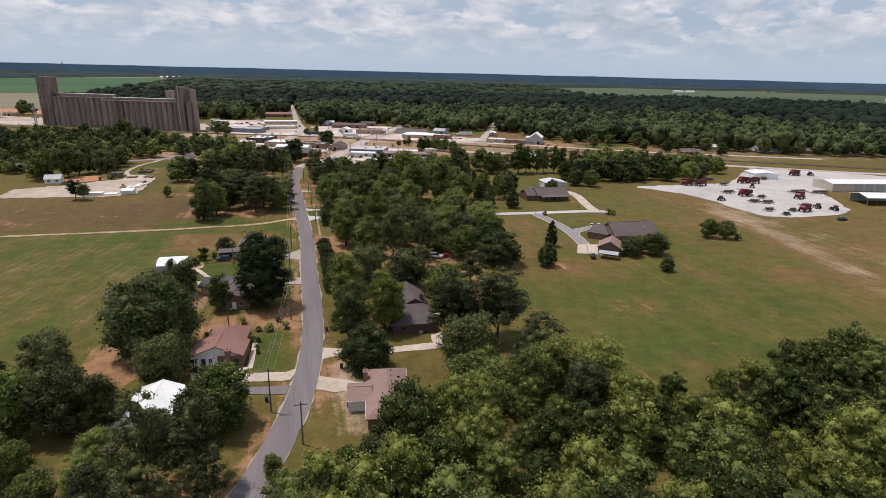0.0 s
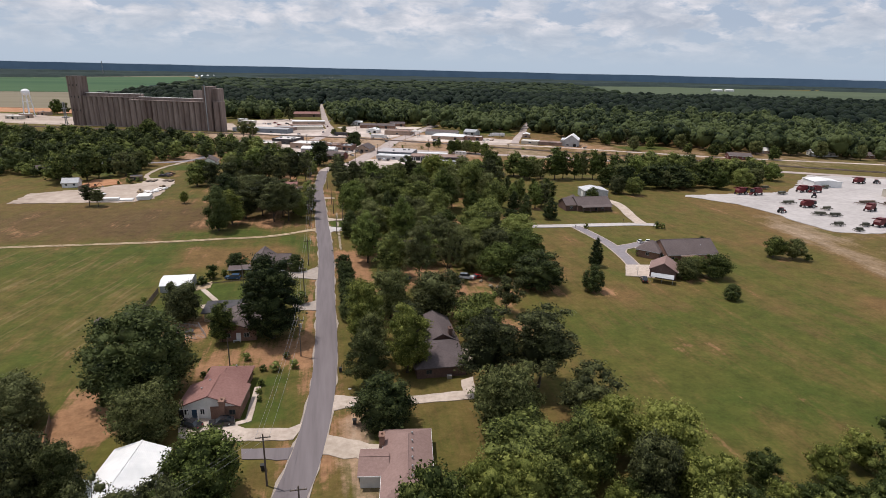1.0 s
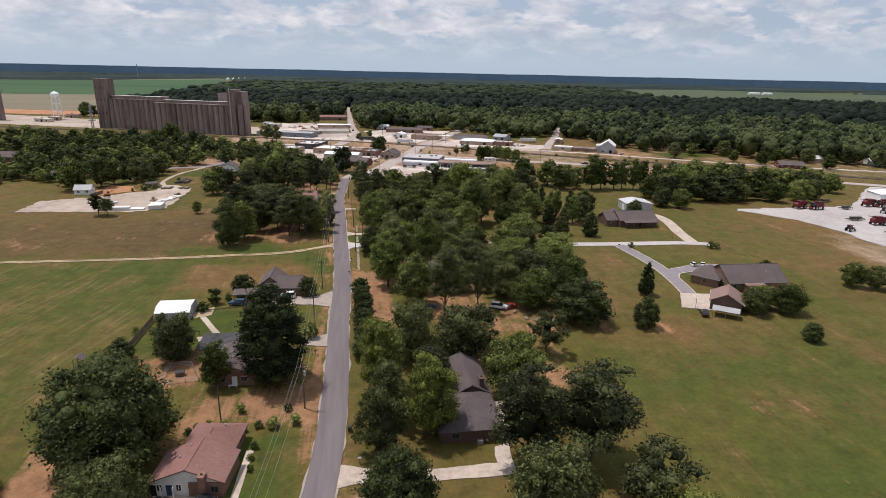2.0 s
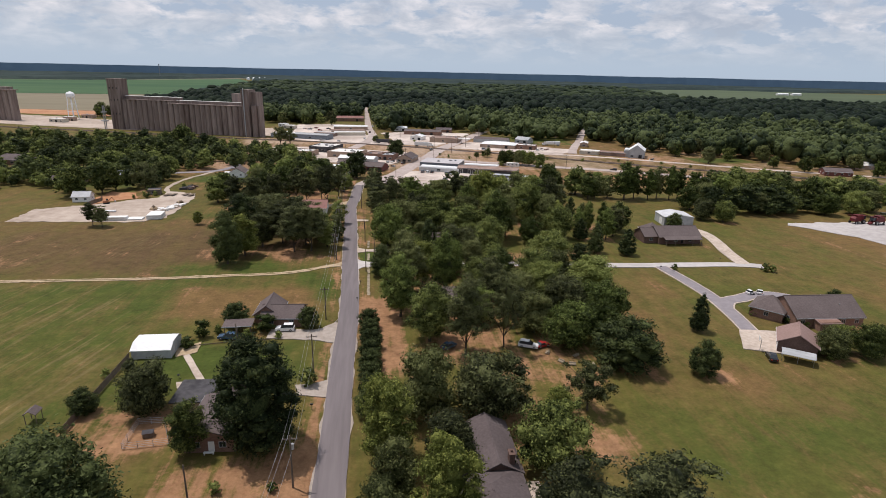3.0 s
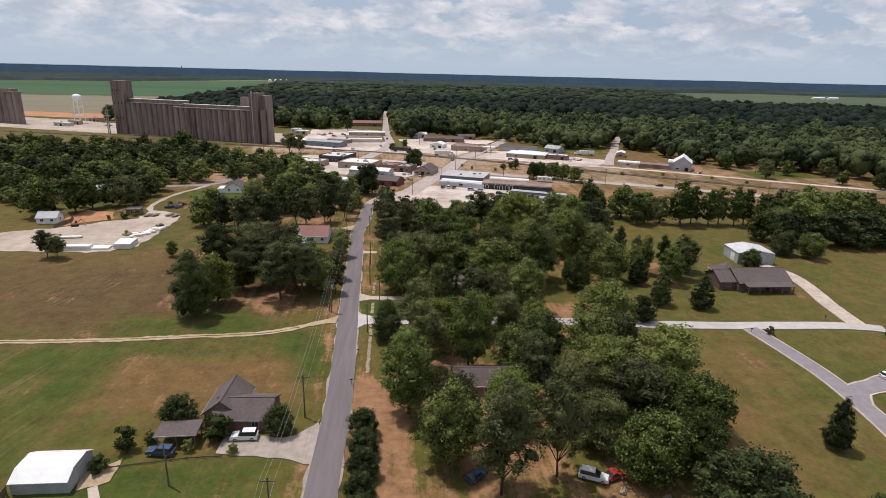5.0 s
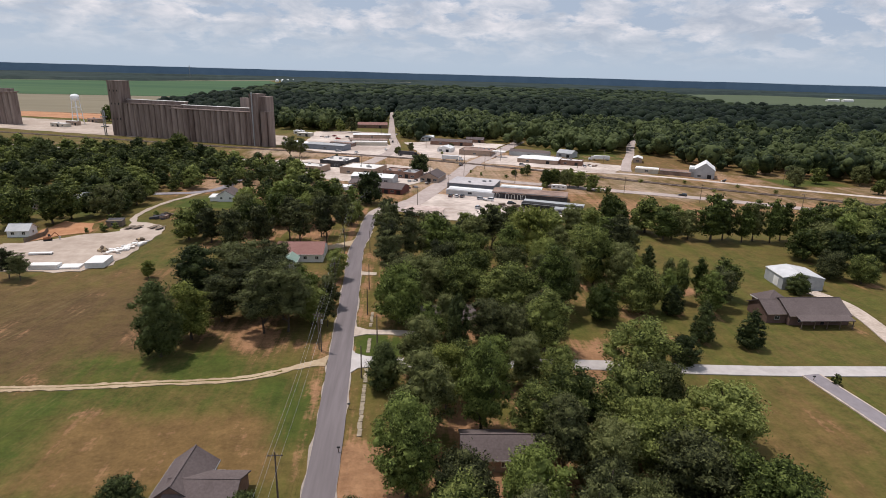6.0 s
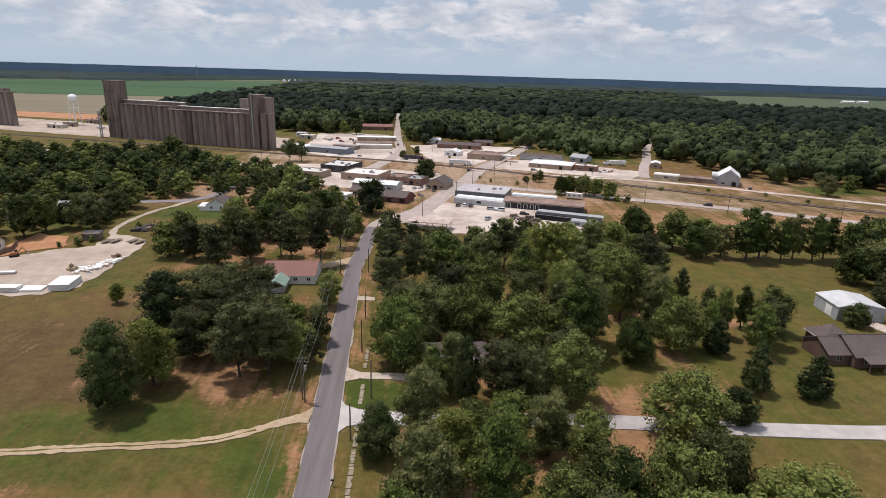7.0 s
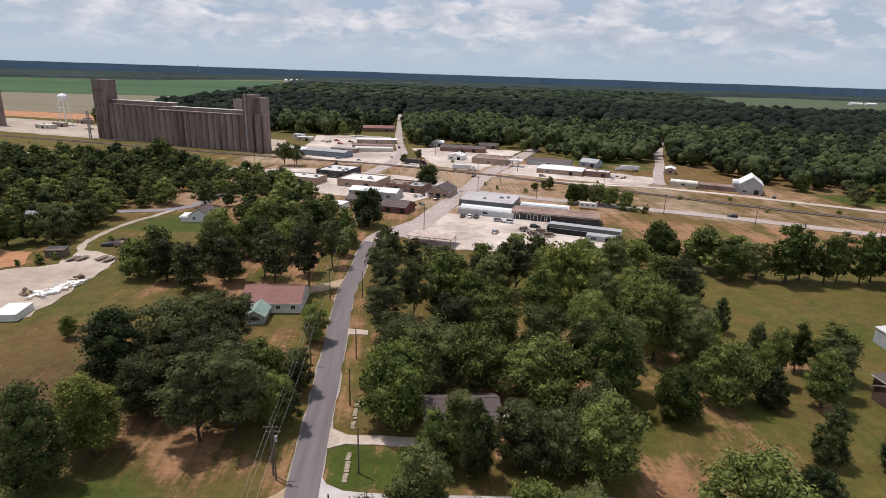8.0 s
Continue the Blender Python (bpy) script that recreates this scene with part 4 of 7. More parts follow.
make_kind("cedar", "cedar", (65, 66), 52, 11000, 0.185, "leaf_dark", 0.30)
make_kind("cone", "cone", (71, 72), 74, 6400, 0.21, "leaf_dark", 0.25)
make_kind("light", "broad", (81, 82, 83), 46, 11500, 0.186, "leaf_light")
make_kind("bush", "round", (91, 92), 18, 1300, 0.36, "leaf", 0.15)
WORDS = {"broad": "leafy green broadleaf tree with a lobed crown", "big": "large dark green oak with a dense wide crown", "tall": "tall green shade tree with a high crown",
         "round": "dense dark rounded tree branching near the ground", "pine": "tall dark pine with a high layered crown", "open": "sparse grey-green pine with an open crown", "cedar": "dark dense tree leafy down to the ground",
         "cone": "dark green cone-shaped evergreen on a lawn", "light": "bright yellow-green leafy tree", "bush": "low green garden shrub"}
TALL_FOR = {"broad": 1.05, "big": 0.95, "tall": 1.3, "round": 0.9, "pine": 1.6, "open": 1.5, "cedar": 1.6, "cone": 1.7, "light": 1.1, "bush": 0.85}
tree_rng = random.Random(17)


def tree(kind, x, y, width, height, group=""):
    me, tr = tree_rng.choice(TREE_KINDS[kind + (" slim" if height > 1.25 * width else "") + (" far" if y > 335 else "")])
    name = "shrub" if kind == "bush" else "tree"
    e = tagged(new(name), WORDS[kind], name, group)
    e.empty_display_size = 0.5
    e.matrix_basis = pose(x, y, -0.05, 0, 0, tree_rng.uniform(0, 360)) @ Matrix.Diagonal((width / 10, width / 10, height / 10, 1))
    for nm, data in (("trunk", tr), ("crown", me)):
        o = new(nm, data)
        o.parent = e
    return e


def trees(kind, rows, tallness=1.0, group=""):
    """Rows of x, y, width and, where it is known, height."""
    for x, y, w, *hgt in rows:
        tree(kind, x, y, w, hgt[0] if hgt else w * TALL_FOR[kind] * tallness * tree_rng.uniform(0.9, 1.15), group)


# near the start, west of the street
trees("big", [(-32.8, 135.5, 21.5, 19.5), (-9, 159, 15.2, 22)])
trees("broad", [(-32.9, 172, 10.5, 11), (-21, 158.8, 7.4, 10.4), (-27.6, 119.5, 11.4, 11.4), (-14.7, 101.6, 13.2, 12.4), (-52.3, 128.9, 11, 10), (-50.6, 105.1, 11.5, 14), (-41.7, 105.7, 11.3, 13.6), (-34.9, 103.5, 7.2, 12), (-60, 116, 10, 11),
                (-61, 103, 11, 13), (-32.8, 92.2, 7.5, 8), (-32.4, 83.9, 6.4, 9.4), (-38.9, 84.1, 7.6, 7), (-54, 95, 10, 12), (-24.5, 95.5, 7, 9), (-46, 92, 8, 9), (-19.5, 94, 7, 9)])
trees("open", [(-23.9, 86.1, 9.6, 18), (-16.1, 84.8, 10.8, 18), (-23.7, 80, 11, 10), (-14, 77.6, 6.7, 11), (-30, 77, 9, 11)])
trees("bush", [(-22.4, 141.8, 1.8), (-21.2, 143.3, 1.5), (-19.3, 144.5, 1.4), (-16.3, 143.7, 1.8), (-12.7, 141.6, 2), (-9.8, 142.4, 1.9), (-7.1, 142, 2.6), (-3, 142.8, 2.4), (-9.6, 136, 1.6), (-9.8, 133, 1.5), (-9.4, 130, 1.3)], 0.9, "shrubs along the yard")
trees("round", [(-45, 173, 6, 5.6), (-24.8, 212.8, 7.2, 6), (-5.4, 209, 5.8, 6)])
trees("bush", [(-16.4, 208.4, 6.2, 4.2), (-31.4, 205.4, 4.4, 4.6), (-33.4, 199.8, 3.6), (-2.5, 179.9, 4.2), (-12.5, 203.5, 2.2), (-28, 207.4, 2.6), (-20.5, 204.6, 2.4), (-47.5, 178, 2.6), (-46.8, 187, 2.2)])
# near the start, east of the street
trees("light", [(14, 152.8, 10.6, 16.4), (22.2, 136.4, 10.6, 16.6), (54.2, 102.3, 12.6, 11.5), (62, 97, 12.5, 13), (47.5, 162, 6.2, 8)])
trees("tall", [(12.8, 131.2, 9.4, 13.8), (14.6, 141.5, 8, 13)])
trees("round", [(15.1, 117.6, 12.2, 11)])
trees("broad", [(21.6, 166, 12, 14.2), (33.8, 166, 16, 13.4), (42.2, 148.4, 13.4, 13), (38, 111.1, 13.4, 13.8), (37, 101.8, 15, 9.6), (46.5, 97, 11, 12), (56, 90, 10, 12), (24.6, 149, 9, 12), (2.5, 75.5, 7, 7.6), (7.5, 78.5, 7, 7.6), (-2.6, 71, 7, 7.6), (12.4, 81.5, 7.5, 8), (-7.6, 66.5, 7, 7), (17.4, 85, 8, 8.6), (22, 90, 8, 9)])
trees("pine", [(38, 126.5, 14, 18), (49.4, 125.5, 15, 19)])
trees("open", [(54.6, 112.6, 13.5, 11.5), (54.9, 165.4, 10.4, 11.5)])
trees("light", [(-4.6, 83.6, 3.6, 5.2)])
# mown verge: a line of clipped round trees
trees("round", [(10.4, 207.5, 6.0, 5.6), (10.7, 201.8, 5.6, 5.2), (10.9, 196.2, 5.8, 5.3), (10.7, 190.6, 5.5, 5.0), (10.9, 185, 5.9, 5.4), (10.8, 179.4, 5.6, 5.2), (10.9, 174, 5.5, 5.2), (10.8, 167.6, 6.6, 6.6)], 1.0, "row of round trees beside the street")
# block of woods east of the street
trees("broad", [(25.7, 198.6, 11.6, 15.5), (28.4, 209.5, 11, 11), (38.8, 210, 11.2, 11.4), (42.8, 227.4, 9.6, 12.8), (50.3, 228.4, 11.2, 15), (61.1, 230, 13.4, 14.2), (61.9, 220, 13.2, 13.4), (77.6, 224.6, 16, 13), (66, 211.4, 13.8, 11.8),
                (74.1, 205, 14, 13), (60.4, 194, 13, 11.9), (53.8, 201.5, 10, 11.4), (69.5, 196, 10, 11), (52.5, 216, 11, 12), (70, 235.5, 11, 12)])
trees("tall", [(21.9, 230.4, 11.8, 18), (33.2, 231, 10, 20), (19, 214.4, 11.2, 18.6), (18, 223.5, 8.5, 14)])
trees("light", [(27.2, 239.5, 8.5, 14.5)])
trees("pine", [(33.6, 190.6, 11.6, 21), (45.6, 218.4, 9.5, 16)])
trees("open", [(44, 194.4, 10.4, 20.5), (49.6, 208, 11.6, 10.5)])
trees("round", [(71, 182.4, 16.4, 12.4)])
trees("cedar", [(14.4, 247.4, 8, 11)])
# round the second lane and its gardens
trees("broad", [(22.1, 254, 9.4, 14), (25.2, 267.4, 7.4, 11.8), (39.8, 268, 9.8, 12.4), (46.5, 266.6, 10.6, 11), (53.6, 264, 12.6, 16), (38, 249.2, 9.8, 11.4), (45.1, 247.2, 8.8, 12.6), (51, 243, 8.6, 12.2), (73.4, 251.6, 16.4, 13.4), (54.5, 275, 10, 12), (29.5, 272.5, 7.6, 12), (31, 244, 8.4, 13)])
trees("cedar", [(31.9, 265, 6.2, 15)])
trees("broad", [(17.4, 281.6, 14, 16.8), (24.6, 293.4, 14.6, 15.4), (34.4, 293.2, 14.6, 15.4), (48.1, 288, 19, 14.6), (17.6, 306.5, 12, 11.5), (29.9, 338.3, 14.4, 16.5), (42.1, 316.5, 13.6, 15.4), (86.6, 301, 10, 16), (87.1, 288, 13.4, 14), (74.4, 282.4, 9.8, 11),
                (80.4, 317.4, 14, 18.6), (51.3, 304.2, 12.5, 15), (65.2, 314, 12, 15), (30.6, 311, 12, 14.5), (40, 303, 10, 14), (98, 345, 13, 15), (104.5, 340, 10, 13), (82, 332, 11, 15), (60.5, 301.5, 9, 13), (92, 317, 9, 13)])
trees("tall", [(60.5, 285, 12.3, 21.5), (66.5, 292, 9.5, 18), (79.8, 306, 11, 20.5), (55.6, 328, 11, 16), (45.1, 344, 12, 14.5), (87.6, 360, 12, 16), (76, 346, 11, 16), (36.4, 326, 11, 16), (73, 326, 10, 16)])
trees("light", [(66.6, 338, 16.5, 20), (93, 307, 7, 12)])
trees("pine", [(13.6, 317.5, 11, 16), (12.1, 346, 10.9, 19.5), (21.3, 329, 9.9, 18), (53.3, 350.3, 14, 18), (97.3, 333, 10.8, 18.5), (13.5, 331.5, 9.5, 16), (27.8, 352, 12, 14.5), (13, 360, 10.5, 18), (20.5, 368, 9, 12), (33, 360, 11, 10.5), (43, 357, 11, 10.5)])
trees("broad", [(13.8, 381, 9, 10), (60, 388, 9, 9), (68, 386, 9, 9), (-4.6, 386, 8, 9), (-3.4, 397, 8, 8.5), (54, 372, 10, 9.5), (64, 376, 9, 9), (46, 378, 8, 8), (66, 362, 11, 13), (77, 366, 10, 12)])
trees("broad", [(112.3, 381, 15, 16.5), (126.8, 376.5, 15.6, 16), (133.9, 365.4, 9.2, 12.5), (100, 372, 12, 12), (84, 380, 11, 10), (96, 382, 9, 9), (140, 377, 11, 13), (118, 386, 11, 12)])
# lawn trees to the east
trees("cone", [(98.8, 199.3, 5.4, 10.8), (96.6, 268.6, 6.8, 12), (108, 265.4, 7.1, 10.4), (96.8, 286.1, 6.6, 9.4), (104.9, 322.8, 5.6, 10.2)], 1.0, "evergreens on the lawn")
trees("round", [(87, 177, 7.2, 8.8), (126.9, 163.8, 5.2, 5.2), (151.2, 213.7, 5, 5), (147.2, 302.6, 7.4, 7), (86, 257, 8, 7.5)])
trees("broad", [(124, 182.5, 8.4, 7.6), (134, 182, 10.5, 8.6), (129, 185.5, 7, 7)])
trees("bush", [(117.6, 247, 2.4, 2.4), (150.5, 244.2, 3.4), (152.5, 243.2, 3), (120.8, 208.2, 2.8), (127, 202, 2.2), (130.5, 199, 2.0), (122.6, 181, 2.4)])
trees("tall", [(172, 199, 8.2, 8.4), (178.5, 196.5, 8.0, 8)])
trees("bush", [(182.5, 193.5, 3.5)])
trees("tall", [(103.6, 304, 5.4, 11.5), (103.6, 296, 5.8, 14), (112.4, 301.4, 5.8, 12.6), (108, 286, 8.2, 13.6), (98, 293, 6, 12)])
trees("broad", [(119, 299, 10, 13), (113.2, 290.5, 8.4, 13)])
# screen of trees behind the lawns
trees("tall", [(149.5, 362, 15, 21), (156.5, 365, 11, 18), (163.5, 362, 9.5, 17), (169.5, 364, 8.5, 18), (175.5, 361, 9.5, 19), (182, 364, 9, 17.5)])
trees("broad", [(141.5, 366, 10, 13), (129.5, 364, 11, 15), (190, 360, 13, 16), (199, 350, 14, 16), (186, 343, 11, 13)])
trees("broad", [(191, 352, 13, 12), (174.1, 337, 14, 12.5), (202.9, 345, 15, 13), (221.2, 356, 15, 13), (169.1, 317, 10.5, 10), (177, 312, 10.5, 10.4), (206, 330, 12, 11), (232, 346, 13, 12), (224, 328, 9, 9), (246, 352, 13, 12), (262, 342, 11, 11),
                (232, 372, 13, 13), (250, 378, 12, 12), (268, 364, 12, 12), (284, 350, 11, 10), (222, 384, 11, 11), (240, 324, 13, 12), (256, 324, 13, 12.5), (270, 330, 12, 11), (296, 346, 13, 12), (280, 362, 12, 11), (298, 362, 11, 10)])
# west of the street, by the field
trees("cedar", [(-38.8, 263.2, 11, 19), (-39.5, 293, 14, 18.6)])
trees("light", [(-34.8, 272, 11.4, 15.6)])
trees("pine", [(-31, 304.5, 16.5, 16.2), (-23, 311.6, 13, 14.4), (-17.6, 275.5, 13, 17.6), (-11.6, 276.4, 12.6, 18.6), (-20.5, 297, 13, 16), (-14.4, 284, 12.5, 17), (-23.5, 287, 12, 15.5)])
trees("broad", [(-30.5, 282.9, 10.8, 14.2), (-9.9, 291, 10.6, 13), (-6, 281, 8.2, 11), (-3, 292.4, 7, 10.5), (-3.4, 315.3, 7.4, 10.6)])
trees("open", [(-1.8, 279.4, 5.6, 9)])
trees("light", [(-63.7, 316.7, 4.6, 6)])
trees("broad", [(-66.1, 360.5, 13, 13), (-56.5, 357, 11, 14), (-46, 350, 14, 15), (-37, 357, 12, 15), (-30.1, 404, 16, 15), (-18.7, 412, 16, 15), (-43.1, 368, 14, 15), (-36, 383, 14, 15), (-52, 398, 14, 14), (-66, 374, 12, 13), (-24, 382, 12, 15), (-40, 418, 15, 14), (-10, 392, 10, 12), (-50, 384, 12, 14)])
trees("pine", [(-20.8, 350, 11, 18.5), (-11.4, 353, 11.5, 20), (-27, 362, 11, 18), (-15, 366, 10, 17), (-6.6, 373, 9, 17)])
trees("tall", [(-20, 394, 10, 14), (-5.8, 405, 10, 14)])
trees("big", [(1.2, 428.2, 14.5, 17)])
trees("broad", [(-146, 574, 20, 19), (-158, 566, 14, 14)])
trees("broad", [(-113.8, 397, 14.5, 14.5), (-111.9, 420, 13, 12), (-113, 434, 12, 13), (-141, 376, 16, 17), (-130.5, 383, 13, 17), (-127, 391, 11, 15), (-119, 408, 12, 13), (-148, 388, 14, 16)])
trees("bush", [(-5, 300, 3), (-104, 372, 3.4), (-107, 376, 3), (-102, 377, 3), (-109, 388, 4), (-108, 393, 4), (-94, 399, 3.4), (-110, 370, 2.6)])
trees("pine", [(-101.5, 314, 6.5, 9), (-106, 316, 7.5, 10)])
# town trees
trees("big", [(29.9, 519, 13.5, 14)])
trees("pine", [(-60.8, 590, 12, 15), (-69.5, 590, 13, 16)])
trees("tall", [(108.5, 483, 9.5, 11), (119.5, 481, 9.5, 11), (127, 478, 10, 11), (114, 486, 9, 11), (133, 472, 9, 10), (104.5, 521.9, 6, 8), (123, 483, 9, 11)])
trees("bush", [(131, 469, 5), (136, 466, 5), (140, 463, 5), (106, 479, 4)], 1.0)
trees("bush", [(-14, 148, 2.2), (-5, 147.5, 2.0), (20, 466, 3), (72, 520, 3), (88, 512, 3.4), (66, 530, 2.6), (150, 508, 3), (176, 500, 3.6), (206, 500, 3), (236, 488, 3.2), (210, 470, 2.8), (250, 470, 3.2), (142, 546, 2.6), (36, 570, 3.2), (-34, 596, 3.4), (52, 622, 3), (100, 640, 3.6), (118, 606, 2.6)], 0.9)
trees("broad", [(280, 577, 13), (271.2, 532, 11), (277.9, 492, 12), (303, 506, 11), (268, 586, 12), (303.4, 554, 13), (292, 566, 12), (288, 540, 10), (316, 538, 12), (330, 500, 12), (345, 520, 13), (318, 470, 9), (362, 486, 12), (380, 462, 12), (408, 452, 12), (372, 432, 11), (424, 438, 12), (455, 462, 13), (420, 480, 12), (350, 462, 11), (330, 452, 10), (486, 446, 12), (452, 425, 11), (300, 528, 9)], 1.0)
trees("broad", [(94.8, 519, 4.5), (101.1, 524, 4), (15, 612, 7), (26, 642, 7), (20, 745, 12), (26, 735, 11), (62, 655, 6), (-38, 790, 14), (-52, 800, 14), (-70, 795, 13), (-98, 800, 14)])


# woods too many to count: joined crowns
def woods(name, spots, lod, mat, label):
    """Joined crowns at rows of x, y, width, height factor."""
    v0, polys0 = lod
    spots = np.array(spots)
    n = len(spots)
    r = np.random.default_rng(n)
    a = r.uniform(0, 6.283, n)
    ca, sa = np.cos(a)[:, None], np.sin(a)[:, None]
    s = (spots[:, 2] / 10)[:, None]
    h = s * spots[:, 3][:, None]
    x = (v0[None, :, 0] * ca - v0[None, :, 1] * sa) * s + spots[:, 0][:, None]
    y = (v0[None, :, 0] * sa + v0[None, :, 1] * ca) * s + spots[:, 1][:, None]
    z = v0[None, :, 2] * h
    verts = np.stack([x, y, z], -1).reshape(-1, 3)
    polys = [(p[None] + (np.arange(n) * len(v0))[:, None, None]).reshape(-1, p.shape[1]) for p in polys0]
    patchy = np.array([0.5 + 0.75 * noise.noise(Vector((p[0] * 0.008, p[1] * 0.008, 1))) for p in spots])
    tone_v = np.repeat(np.clip(patchy + r.uniform(-0.5, 0.5, n), 0.02, 1), len(v0))
    ob = new(name, array_mesh(name, verts, polys, M[mat], {"tone": tone_v}))
    return tagged(ob, label, "trees", kind="stuff")


def lod(seed, kind, lobes, leaves, size):
    v, lf, hf, c, rad = crown_arrays(seed, kind, lobes, leaves, size)
    return v, [hf, lf]


def inside(poly, x, y):
    hit = False
    for (x0, y0), (x1, y1) in zip(poly, poly[1:] + poly[:1]):
        if (y0 > y) != (y1 > y) and x < (x1 - x0) * (y - y0) / (y1 - y0) + x0:
            hit = not hit
    return hit


def scatter(poly, gap, seed, keep=lambda x, y: True, wide=1.35, lo=0.75, hi=1.15):
    """Loose spots within an outline that keep their distance."""
    r = random.Random(seed)
    xs, ys = [p[0] for p in poly], [p[1] for p in poly]
    out, taken = [], {}
    for k in range(int((max(xs) - min(xs)) * (max(ys) - min(ys)) / gap ** 2 * 1.9)):
        a, b = r.uniform(min(xs), max(xs)), r.uniform(min(ys), max(ys))
        size = gap * wide * r.uniform(0.55, 1.45)
        cell = (int(a // gap), int(b // gap))
        near = [q for i in (-1, 0, 1) for j in (-1, 0, 1) for q in taken.get((cell[0] + i, cell[1] + j), ())]
        if any(math.hypot(a - q[0], b - q[1]) < 0.30 * (size + q[2]) for q in near):
            continue
        if inside(poly, a, b) and keep(a, b):
            out.append((a, b, size, r.uniform(lo, hi) * min(1.0, 11 / gap)))
            taken.setdefault(cell, []).append((a, b, size))
    return out


NEAR = [(-14, 46), (-8, 69), (-2, 76), (4, 79), (12, 83), (17, 88), (25, 94), (36, 95), (46, 94), (58, 92), (70, 90), (87, 91), (104, 93), (116, 97), (128, 97), (133, 91), (175, 90), (175, 46)]
near_spots = scatter(NEAR, 4.7, 3, lambda x, y: True, 1.9, 0.85, 1.25)
woods("woods", near_spots[0::3], lod(101, "broad", 40, 3600, 0.21), "leaf", "thick green broadleaf wood edge")
woods("woods", near_spots[1::3], lod(102, "tall", 40, 3600, 0.21), "leaf", "thick green broadleaf wood edge")
woods("woods", near_spots[2::3], lod(103, "broad", 40, 3600, 0.21), "leaf_light", "bright green broadleaf wood edge")
WEST = [(-330, 470), (-190, 402), (-150, 392), (-122, 392), (-104, 404), (-92, 432), (-84, 432), (-66, 436), (-40, 425), (-18, 430), (-14, 452), (-40, 492), (-62, 522), (-110, 560), (-165, 600), (-235, 590), (-330, 600)]
west_spots = scatter(WEST, 7.6, 4, lambda x, y: not (-106 < x < -60 and 402 < y < 460) and not (-150 < x < -122 and 397 < y < 430) and abs(y - np.interp(x, (-300, -148, -93, -84), (428, 441, 452, 470))) > 7 and math.hypot(x + 224, y - 482) > 13 and math.hypot(x + 212, y - 466) > 10)
woods("woods", west_spots[0::2], lod(104, "broad", 28, 760, 0.38), "leaf", "dense green trees between houses")
woods("woods", west_spots[1::2], lod(105, "tall", 28, 760, 0.38), "leaf_dark", "dense green trees between houses")

EASTW = [(172, 332), (196, 320), (230, 322), (238, 334), (290, 346), (318, 368), (262, 398), (218, 388), (200, 372), (190, 352)]
east_spots = scatter(EASTW, 8.0, 14, lambda x, y: True, 1.45, 0.8, 1.15)
woods("woods", east_spots[0::2], lod(110, "broad", 30, 1500, 0.33), "leaf", "dense green trees behind the machine yard")
woods("woods", east_spots[1::2], lod(111, "tall", 30, 1500, 0.33), "leaf_dark", "dense dark trees behind the machine yard")


def clump_lod(seed, lobes, leaves, tall, spray=0.5):
    """A far crown: one rounded head with swellings, ragged with leaf sprays."""
    r = np.random.default_rng(seed)
    vs, fs = [np.array([0, 0, 5.4 * tall]) + ICO_FINE_V * np.array([4.3, 4.3, 4.2 * tall]) * r.uniform(0.88, 1.1, (len(ICO_FINE_V), 1))], [ICO_FINE_F]
    base = len(ICO_FINE_V)
    for i in range(lobes):
        a = i * 2.4 + r.uniform(-0.5, 0.5)
        u = r.uniform(-0.35, 0.95)
        k = 3.6 * math.sqrt(1 - u * u)
        s = r.uniform(1.3, 2.1)
        vs.append(np.array([k * math.cos(a), k * math.sin(a), (5.4 + 3.6 * u) * tall]) + ICO_V * np.array([s, s, 0.85 * s]) * r.uniform(0.8, 1.2, (len(ICO_V), 1)))
        fs.append(ICO_F + base)
        base += len(ICO_V)
    v, f = np.concatenate(vs), np.concatenate(fs)
    at = v[r.choice(len(v), leaves)] * r.uniform(0.97, 1.06, (leaves, 1)) + r.normal(0, spray * 0.6, (leaves, 3))
    lv = (at[:, None, :] + r.normal(0, spray, (leaves, 3, 3)) * np.array([1, 1, 0.6])).reshape(-1, 3)
    return np.concatenate([v, lv]), [f, np.arange(leaves * 3).reshape(-1, 3) + len(v)]


FARW = [(-230, 880), (-126, 800), (-62, 800), (-46, 872), (-8, 872), (20, 745), (34, 712), (60, 735), (102, 728), (140, 670), (172, 640), (190, 640), (236, 655), (246, 612), (250, 580), (253, 556), (270, 532), (322, 524), (345, 492), (420, 440), (620, 350), (1400, 700), (1500, 1250), (1100, 1500), (-400, 1500), (-370, 1100), (-280, 905)]


def clear_of_streets(x, y):
    if abs(x - 3) < (11 if y < 900 else 8) and 740 < y < 1140:
        return False
    if abs((x - 187) - (y - 556) * 0.44) < 8 and y < 800:
        return False
    if y < 900 and noise.noise(Vector((x * 0.011, y * 0.011, 7))) > 0.52:
        return False
    return True


front = [p for p in scatter(FARW, 10.5, 6, clear_of_streets, 1.25, 0.95, 1.3) if math.hypot(p[0] - 20, p[1] - 185) < 760]
rest = [p for p in scatter(FARW, 12.0, 7, clear_of_streets, 1.3, 0.9, 1.2) if math.hypot(p[0] - 20, p[1] - 185) >= 760]
BEYOND = [(-400, 1500), (1100, 1500), (900, 1700), (1250, 2850), (1300, 2950), (-480, 2850), (-440, 1950)]
beyond = scatter(BEYOND, 21, 16, lambda x, y: True, 1.3, 0.75, 1.25)
woods("woods", front[0::2], clump_lod(106, 12, 220, 1.0, 0.42), "leaf_far", "wide belt of green trees beyond town")
